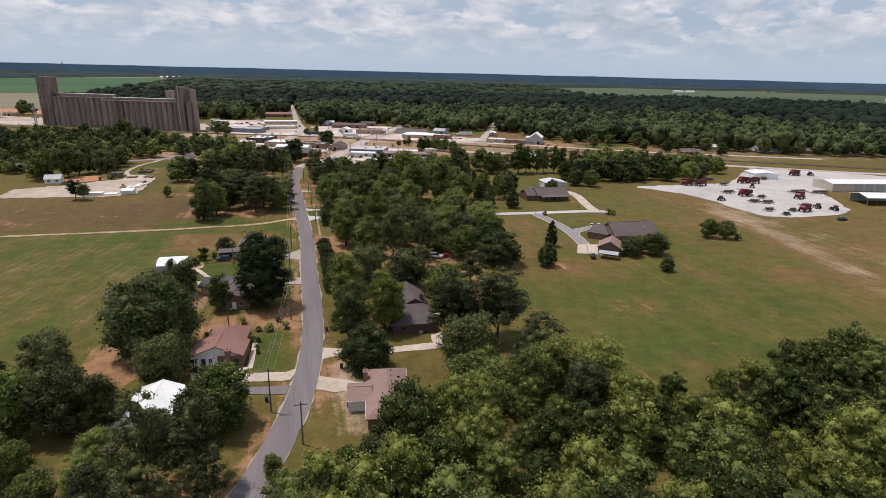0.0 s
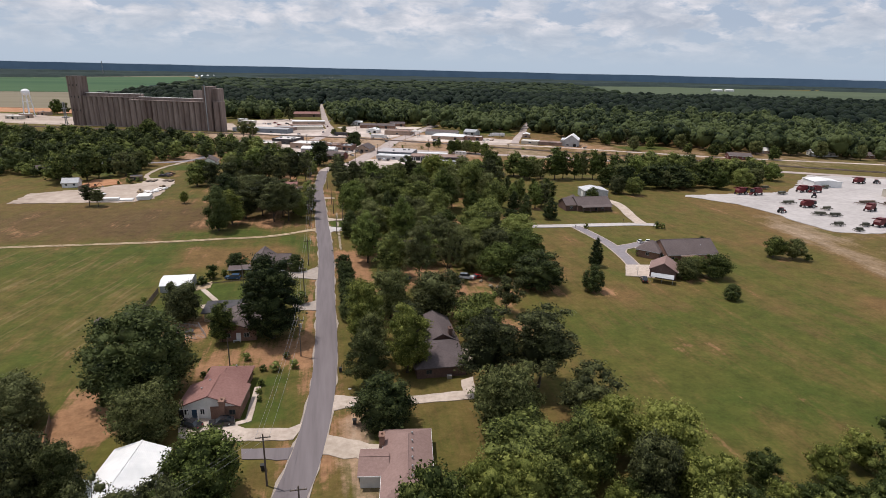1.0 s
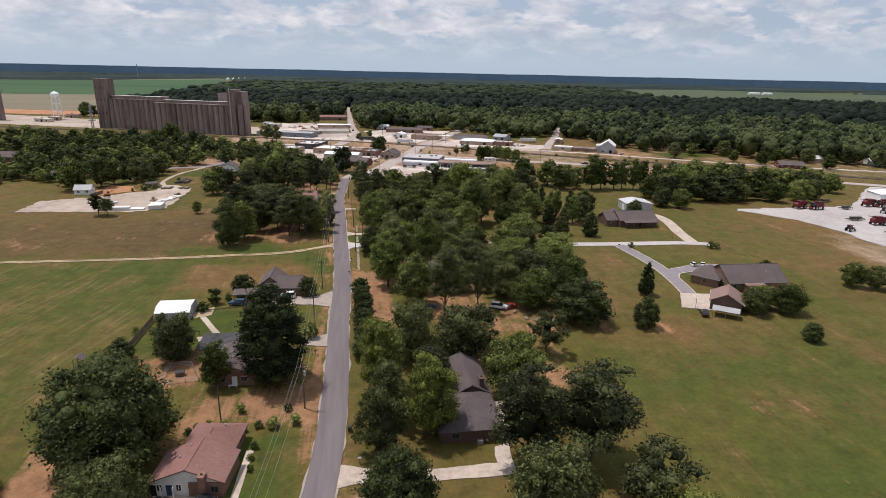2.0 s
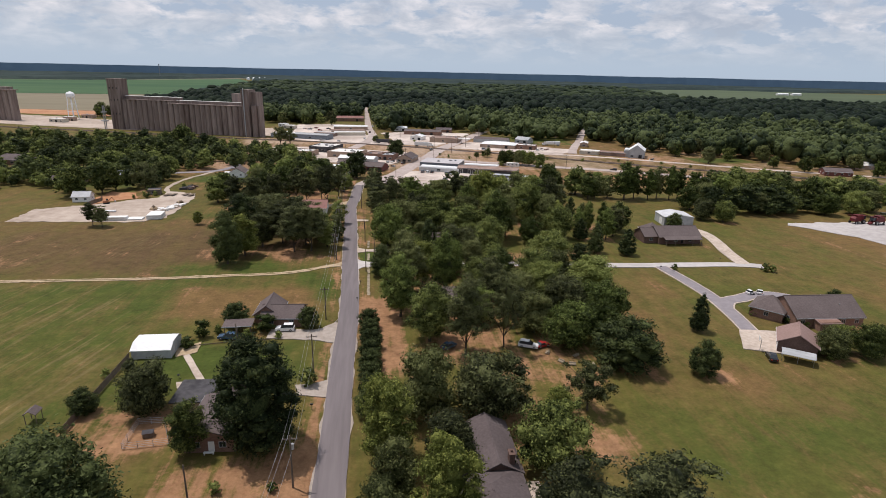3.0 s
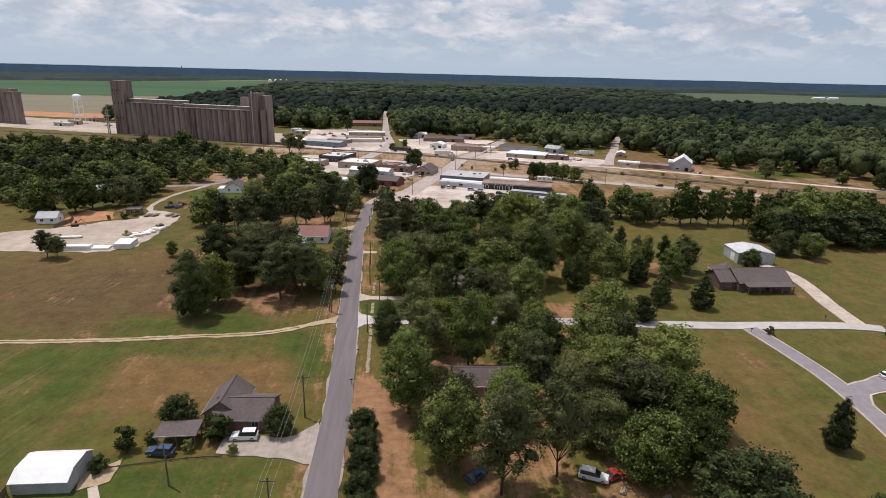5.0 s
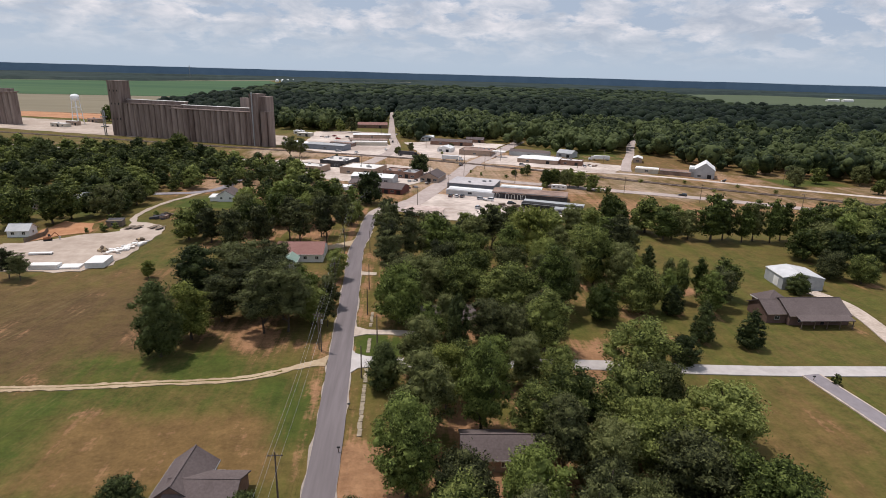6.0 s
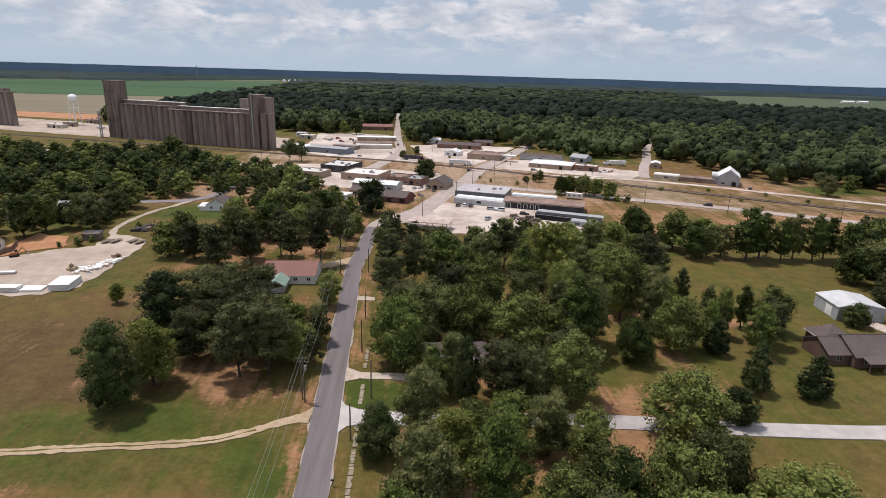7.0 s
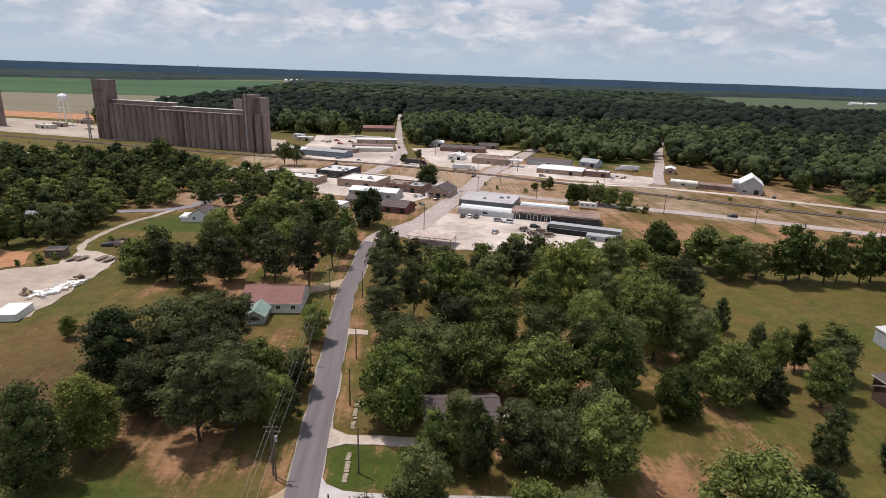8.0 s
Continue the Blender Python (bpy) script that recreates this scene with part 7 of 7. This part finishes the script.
def harvester(x, y, turn, label="red combine harvester with large wheels"):
    c = thing("combine_harvester", x, y, turn, label, "harvester", "parked red farm machines", z=0.08)
    part("body", Shape().prism([(-3.4, 1.2), (-3.6, 2.6), (-2.6, 3.5), (1.6, 3.6), (2.2, 3.0), (2.2, 1.2)], "y", -1.35, 1.35), M["machine_red"], c)
    part("grain_tank", Shape().prism([(-1.9, 3.5), (-2.3, 4.2), (1.2, 4.2), (0.9, 3.5)], "y", -1.3, 1.3), M["machine_red"], c)
    part("cab", Shape().prism([(2.0, 1.9), (2.0, 3.7), (3.6, 3.7), (3.9, 2.2), (3.5, 1.9)], "y", -0.95, 0.95), M["glass"], c)
    part("cab_roof", Shape().box(1.9, 3.8, -1.0, 1.0, 3.7, 3.85), M["machine_red"], c)
    part("unloading_auger", Shape().rod((0.8, 1.3, 3.6), (-4.6, 1.7, 3.9), 0.2, 0.18, 8), M["machine_red"], c)
    part("feeder", Shape().prism([(3.0, 0.8), (3.0, 1.7), (4.9, 0.9), (4.9, 0.3)], "y", -0.7, 0.7), M["machine_red"], c)
    for sy in (-1.6, 1.6):
        wheel_at(c, 1.9, sy, 1.0, 0.7)
        wheel_at(c, -2.7, sy, 0.65, 0.45)


def tractor(x, y, turn, mat="machine_red", label="red farm tractor with big rear wheels"):
    c = thing("tractor", x, y, turn, label, "tractor", "parked red farm machines", z=0.08)
    part("bonnet", Shape().prism([(0.2, 0.9), (0.2, 1.8), (2.2, 1.65), (2.4, 0.9)], "y", -0.45, 0.45), M[mat], c)
    part("cab", Shape().prism([(-1.4, 1.2), (-1.3, 2.7), (0.2, 2.7), (0.4, 1.4)], "y", -0.75, 0.75), M["glass"], c)
    part("cab_roof", Shape().box(-1.5, 0.4, -0.85, 0.85, 2.7, 2.85), M[mat], c)
    for sy in (-1.0, 1.0):
        wheel_at(c, -1.0, sy, 0.85, 0.5)
        wheel_at(c, 1.8, sy, 0.55, 0.35)


def implement(x, y, turn, label="folded field implement on a steel frame", mat="machine_green", long=7.0):
    c = thing("field_implement", x, y, turn, label, "farm implement", z=0.08)
    s = Shape()
    for sy in (-1.2, 0, 1.2):
        s.box(-long / 2, long / 2, sy - 0.08, sy + 0.08, 0.7, 0.9)
    for i in range(6):
        sx = -long / 2 + long * i / 5
        s.box(sx - 0.07, sx + 0.07, -1.3, 1.3, 0.85, 1.0)
        s.rod((sx, -1.2, 0.8), (sx - 0.2, -1.2, 0.02), 0.05).rod((sx, 1.2, 0.8), (sx - 0.2, 1.2, 0.02), 0.05)
    part("frame", s, M[mat], c)
    part("hopper", Shape().prism([(-long * 0.3, 1.0), (-long * 0.35, 1.9), (long * 0.35, 1.9), (long * 0.3, 1.0)], "y", -0.7, 0.7), M[mat], c)
    for sy in (-1.5, 1.5):
        wheel_at(c, 0, sy, 0.45, 0.3)


for x, y, tn in ((243, 307, 10), (251, 304.5, 190), (287, 309, 5), (294, 307, 185), (256, 272, -10), (284, 261, 20), (259, 233, 15), (350, 330, 0)):
    harvester(x, y, tn)
for x, y, tn in ((281, 294, 40), (232, 263, 10), (272, 238, 80), (277, 232, 95), (362, 328, 0)):
    tractor(x, y, tn)
for x, y, tn, lb in ((252, 281, 0, 9), (248, 256, -20, 7), (254, 253, -10, 7), (262, 266, 8, 6), (240, 237, 0, 6), (241, 227, -30, 4), (298, 276, 0, 14), (310, 272, 2, 14), (252, 234, 0, 4), (268, 304, 6, 7), (270, 320, 0, 6), (312, 318, 20, 8)):
    implement(x, y, tn, "rusty folded field implement on the gravel yard", "wood_old" if lb > 9 else "machine_green", lb)


for x, y, tn, lb in ((70, 424, 20, 5), (77, 421, -10, 6), (82, 424, 40, 4), (79, 415.5, 5, 6), (73, 417, 70, 4)):
    implement(x, y, tn, "rusty flat trailer parked on the gravel lot", "wood_old", lb)
car(61.5, 440, -20, "car_silver", "pale pickup by a shop front", 5.0, 1.7, True)
car(65.5, 438, 160, "car_white", "white van by a shop front", 5.0, 1.9, True)
car(84, 429, 30, "car_black", "dark truck among lot clutter", 5.0, 1.7, True)


# loose goods and small vehicles about the town
town_rng = random.Random(44)
for x, y, n in ((28, 494, 6), (24, 470, 5), (166, 568, 7), (-30, 725, 6), (-62, 735, 5), (240, 512, 4), (76, 424, 5), (60, 606, 4)):
    for i in range(n):
        px_, py_, k = x + town_rng.uniform(-6, 6), y + town_rng.uniform(-4, 4), town_rng.uniform(0.5, 1.1)
        g = thing("pallet_stack", px_, py_, town_rng.uniform(0, 180), "low stack of weathered goods on pallets", "goods", "goods stacked about town", z=0.05)
        part("pallet", Shape().box(-k, k, -k * 0.7, k * 0.7, 0, 0.15), M["wood_old"], g)
        part("load", Shape().box(-k * 0.9, k * 0.9, -k * 0.6, k * 0.6, 0.15, 0.4 + k * 0.8), M[town_rng.choice(("rust_metal", "tar_roof", "grey_metal", "wood_old", "white_paint"))], g)
for x, y, tn, mt in ((-20, 618, 70, "car_white"), (-36, 626, 20, "car_silver"), (9, 700, 85, "car_black"), (12, 770, 88, "car_white"), (62, 560, 65, "car_black"), (110, 566, -20, "car_silver"), (158, 563, 60, "car_white"), (34, 486, 65, "car_black"), (-46, 718, 15, "car_red"), (-58, 726, 40, "car_white"), (-30, 748, 10, "car_black"), (6, 478, -25, "car_white")):
    car(x, y, tn, mt, "parked pickup in the town", 5.0, 1.7, True)


# ---- builder's yard ----
def trailer_box(x, y, turn, w, d, hgt, mat, label):
    c = thing("container", x, y, turn, label, "container", z=0.05)
    part("body", Shape().box(-w / 2, w / 2, -d / 2, d / 2, 0.3, hgt), M[mat], c)
    part("lid", Shape().box(-w / 2 - 0.05, w / 2 + 0.05, -d / 2 - 0.05, d / 2 + 0.05, hgt, hgt + 0.08), M["white_metal"], c)
    part("skid", Shape().box(-w / 2, w / 2, -d / 2 + 0.2, -d / 2 + 0.4, 0, 0.3).box(-w / 2, w / 2, d / 2 - 0.4, d / 2 - 0.2, 0, 0.3), M["wood_old"], c)


def panel_stack(x, y, turn, w, d, layers):
    c = thing("panel_stack", x, y, turn, "stack of long white building panels on the yard", "panels", "white panel stacks on the yard", z=0.08)
    r = random.Random(int(x * 10))
    for i in range(layers):
        k = r.uniform(-0.12, 0.12)
        part("panel", Shape().box(-w / 2 + k, w / 2 + k, -d / 2 - k, d / 2 - k, i * 0.32, i * 0.32 + 0.26), M["white_paint"], c)
        if i < layers - 1:
            part("spacer", Shape().box(-w / 2 + 0.6, -w / 2 + 0.8, -d / 2 + 0.2, d / 2 - 0.2, i * 0.32 + 0.26, i * 0.32 + 0.32).box(w / 2 - 0.8, w / 2 - 0.6, -d / 2 + 0.2, d / 2 - 0.2, i * 0.32 + 0.26, i * 0.32 + 0.32), M["wood_old"], c)


def flat_trailer(x, y, turn):
    c = thing("flat_trailer", x, y, turn, "low flat wooden trailer parked in a row", "trailer", "flat trailers in the yard", z=0.05)
    part("deck", Shape().box(-2.4, 2.4, -1.1, 1.1, 0.55, 0.7), M["wood_old"], c)
    part("drawbar", Shape().rod((2.4, 0, 0.6), (3.8, 0, 0.5), 0.08, 0.06, 6), M["steel"], c)
    for sx in (-0.5, 0.5):
        for sy in (-1.15, 1.15):
            wheel_at(c, sx, sy, 0.32)


panel_stack(-100.5, 325.6, 2, 9, 3.2, 5)
panel_stack(-93, 326.8, 3, 6.4, 4.2, 2)
panel_stack(-85.4, 330, 5, 6.0, 8.2, 6)
trailer_box(-110.6, 340.4, 6, 7.5, 1.6, 0.7, "white_paint", "low pile of pale boards on the yard")
rub = random.Random(8)
for i in range(90):
    k = i / 89
    x, y = -87.2 + 4.4 * k + rub.uniform(-2.6, 2.6), 342 + 14 * k + rub.uniform(-2.4, 2.4)
    s = rub.uniform(0.25, 1.2)
    o = new("broken_slab", Shape().box(-s, s, -s * 0.6, s * 0.6, 0, 0.25 + rub.random() * 0.5).mesh("broken_slab", M["white_paint"] if i % 3 else M["concrete"]))
    o.matrix_basis = pose(x, y, 0.05, rub.uniform(-10, 10), rub.uniform(-10, 10), rub.uniform(0, 180))
    tagged(o, "pale broken concrete slab in a heap", "rubble", "heap of broken slabs")
for x, y, tn in ((-96, 376.5, 72), (-93, 377, 72), (-86.6, 377.4, 72), (-83.6, 376, 72)):
    flat_trailer(x, y, tn)
for i in range(22):
    s = rub.uniform(0.5, 1.5)
    o = new("scrap_lump", Shape().box(-s, s, -s * 0.7, s * 0.7, -0.1, rub.uniform(0.5, 1.5)).mesh("scrap_lump", M[rub.choice(("rust_metal", "wood_old", "tar_roof"))]))
    o.matrix_basis = pose(-90.5 + rub.uniform(-3.5, 3.5), 397 + rub.uniform(-4, 4), 0.05, rub.uniform(-15, 15), rub.uniform(-15, 15), rub.uniform(0, 180))
    tagged(o, "rusty lump in a scrap heap by the track", "scrap", "heap of scrap")
block(-103.5, 381, 8, 6, 4.5, 2.6, "shed", "x", 0.4, "wood_old", "tar_roof", "small dark lean-to among shrubs", name="lean_to", openings=1)


def digger(x, y, turn):
    c = thing("digger", x, y, turn, "orange-brown tracked digger on the gravel", "digger", z=0.05)
    c.matrix_basis = c.matrix_basis @ Matrix.Diagonal((0.75, 0.75, 0.75, 1))
    for sy in (-1.0, 1.0):
        part("track", Shape().prism([(-1.8, 0.2), (-2.0, 0.6), (-1.6, 0.95), (1.6, 0.95), (2.0, 0.6), (1.8, 0.2), (1.4, 0), (-1.4, 0)], "y", sy - 0.3, sy + 0.3), M["rubber"], c)
    part("body", Shape().box(-1.9, 1.2, -1.2, 1.2, 0.95, 2.0), M["orange"], c)
    part("cab", Shape().prism([(0.2, 1.9), (0.2, 3.0), (1.3, 3.0), (1.5, 1.9)], "y", 0.1, 1.2), M["glass"], c)
    part("boom", Shape().rod((1.0, -0.3, 1.6), (3.4, -0.3, 4.0), 0.22).rod((3.4, -0.3, 4.0), (5.2, -0.3, 1.6), 0.18), M["orange"], c)
    part("bucket", Shape().prism([(4.8, 0.4), (4.7, 1.5), (5.6, 1.5), (5.7, 0.7)], "y", -0.8, 0.2), M["steel"], c)


digger(-118.2, 358, 30)
for i in range(46):
    k = rub.uniform(0.25, 0.95)
    ang_, out_ = rub.uniform(0, 6.28), rub.random() ** 0.7
    spot_x, spot_y, tall_ = (-91.4, 344.6, 1.5) if i < 28 else (-84, 358.4, 1.1)
    o = new("clod", Shape().add([(p[0] * k * rub.uniform(0.7, 1.3), p[1] * k * rub.uniform(0.7, 1.3), p[2] * k * 0.7) for p in ICO_V.tolist()], ICO_F.tolist()).mesh("clod", M["wood_old" if i % 3 else "dirt"]))
    o.matrix_basis = pose(spot_x + 1.9 * out_ * math.cos(ang_), spot_y + 1.4 * out_ * math.sin(ang_), 0.1 + tall_ * (1 - out_), rub.uniform(0, 90), 0, rub.uniform(0, 360))
    tagged(o, "brown clod in a heap of earth and roots", "rubble", "heaps of earth")


# ---- fences, small yard things ----
def fence(pts, hgt, mat, label, gap=2.4):
    f = thing("fence", 0, 0, 0, label, "fence")
    for a, b in zip(pts, pts[1:]):
        a, b = Vector((*a, 0)), Vector((*b, 0))
        n = max(1, int((b - a).length / gap))
        tn = math.degrees(math.atan2(b.y - a.y, b.x - a.x))
        ln = (b - a).length / n
        m = max(3, int(ln / 0.6))
        pm = Shape().box(-ln / m * 0.46, ln / m * 0.46, -0.02, 0.02, 0.05, hgt).mesh("fence_board", M[mat])
        post = Shape().box(-0.06, 0.06, -0.06, 0.06, -0.2, hgt + 0.1).mesh("fence_post", M[mat])
        for i in range(n):
            for k in range(m):
                p = a.lerp(b, (i + (k + 0.5) / m) / n)
                o = new("fence_board", pm)
                o.parent = f
                o.matrix_basis = pose(p.x, p.y, -0.06 * (k % 2), 0, 0, tn)
            q = a.lerp(b, i / n)
            o = new("fence_post", post)
            o.parent = f
            o.matrix_basis = pose(q.x, q.y, 0, 0, 0, tn)


fence([(-44.9, 194.6), (-45.1, 181), (-45.5, 166)], 1.7, "wood_old", "dark weathered wooden board fence")
fence([(-47.5, 129), (-43.5, 116), (-40.5, 106)], 1.8, "wood_old", "long dark wooden board fence")
fence([(-32.3, 200.4), (-20.1, 202.3), (-14.1, 202.5)], 0.32, "wood_old", "low dark board edging by a lawn")
fence([(-125, 354.8), (-123, 364.3), (-126, 372)], 1.8, "wood_old", "weathered board fence by the clay yard")


def mailbox(x, y, mat="plastic_dark"):
    c = thing("mailbox", x, y, 0, "small mailbox on a post by the street", "mailbox")
    part("post", Shape().box(-0.05, 0.05, -0.05, 0.05, -0.1, 1.0), M["wood_old"], c)
    part("box", Shape().box(-0.3, 0.3, -0.12, 0.12, 1.0, 1.25), M[mat], c)


def bin_(x, y):
    c = thing("waste_bin", x, y, 0, "dark wheeled waste bin by the street", "waste bin")
    part("body", Shape().prism([(-0.28, 0.1), (-0.36, 1.05), (0.36, 1.05), (0.28, 0.1)], "y", -0.32, 0.32), M["plastic_dark"], c)
    part("lid", Shape().box(-0.4, 0.4, -0.36, 0.36, 1.05, 1.13), M["plastic_dark"], c)


for x, y in ((7.3, 139), (9.4, 118.5), (-6.6, 108)):
    bin_(x, y)
for x, y, mt in ((9.0, 129.6, "white_paint"), (9.2, 123.2, "white_paint"), (6.8, 226, "plastic_dark"), (-0.9, 170.5, "plastic_dark"), (113.2, 248.4, "plastic_dark"), (7.4, 240, "plastic_dark"), (140.5, 256, "plastic_dark")):
    mailbox(x, y, mt)
c = thing("basketball_hoop", 108.2, 187, 60, "basketball hoop on a pole beside the apron", "basketball hoop")
part("pole", Shape().cyl(0, 0, -0.1, 3.3, 0.07, 0.06, 8), M["steel"], c)
part("backboard", Shape().box(-0.9, 0.9, 0.5, 0.55, 2.9, 4.0), M["white_paint"], c)
part("arm", Shape().rod((0, 0, 3.2), (0, 0.5, 3.4), 0.04), M["steel"], c)
c = thing("pavilion", -53, 171, 0, "small play frame in a fenced yard", "play frame")
for px_, py_ in ((-1, -1), (1, -1), (1, 1), (-1, 1)):
    part("post", Shape().box(px_ - 0.05, px_ + 0.05, py_ - 0.05, py_ + 0.05, -0.1, 2.0), M["wood_old"], c)
part("roof", Shape().prism([(-1.2, 1.95), (0, 2.7), (1.2, 1.95), (1.2, 2.03), (0, 2.8), (-1.2, 2.03)], "y", -1.3, 1.3), M["shingle_grey"], c)
pen = thing("wire_pen", 0, 0, 0, "low wire pen on posts round bare earth", "pen")
PEN = [(-33.1, 160.6), (-33.1, 168.2), (-28.4, 168.2), (-25.4, 161.4)]
for a, b in zip(PEN, PEN[1:] + PEN[:1]):
    a, b = Vector((*a, 0)), Vector((*b, 0))
    n = max(2, int((b - a).length / 2.2))
    for i in range(n):
        q = a.lerp(b, i / n)
        part("post", Shape().cyl(q.x, q.y, -0.1, 1.35, 0.05, 0.05, 6), M["steel"], pen)
    for z in (0.15, 0.5, 0.85, 1.25):
        part("rail", Shape().rod((a.x, a.y, z), (b.x, b.y, z), 0.03, 0.03, 4), M["steel"], pen)
g = thing("grill", -31, 185.1, 20, "small dark kettle grill on thin legs", "grill")
part("bowl", Shape().cyl(0, 0, 0.6, 0.78, 0.16, 0.3, 10).cyl(0, 0, 0.78, 1.0, 0.3, 0.1, 10), M["plastic_dark"], g)
for k in range(3):
    part("leg", Shape().rod((0.12 * math.cos(k * 2.1), 0.12 * math.sin(k * 2.1), 0.65), (0.34 * math.cos(k * 2.1), 0.34 * math.sin(k * 2.1), -0.05), 0.025), M["steel"], g)
for x, y, s in ((-29.9, 164.3, 0.9),):
    o = thing("dog_house", x, y, 10, "small dark dog house on bare earth in a pen", "dog house")
    part("body", Shape().box(-s, s, -0.6, 0.6, -0.05, 0.9), M["wood_old"], o)
    part("lid", Shape().prism([(-0.75, 0.88), (0, 1.25), (0.75, 0.88)], "x", -s - 0.1, s + 0.1), M["tar_roof"], o)
for x, y in ((56, 185.5), (58.2, 184), (60.5, 188), (54, 190), (63, 183)):
    o = thing("log_pile", x, y, rub.uniform(0, 180), "short pile of pale cut logs in a yard", "log pile")
    for i, (dy, dz) in enumerate(((-0.3, 0.18), (0.05, 0.18), (0.38, 0.18), (-0.12, 0.48))):
        part("log", Shape().rod((-0.8, dy, dz), (0.8, dy, dz), 0.18, 0.16, 8), M["stone"], o)
# white-roofed house under the trees at the start
h = thing("house", -27.6, 107, -8, "low house with a white metal roof under trees", "house")
wing(h, 0, 0, 8.5, 13, 2.6, "gable", "y", 1.5, "white_paint", "white_metal")
wing(h, -5.5, -4, 4.5, 5.5, 2.4, "shed", "x", 0.5, "white_paint", "white_metal", windows=False)
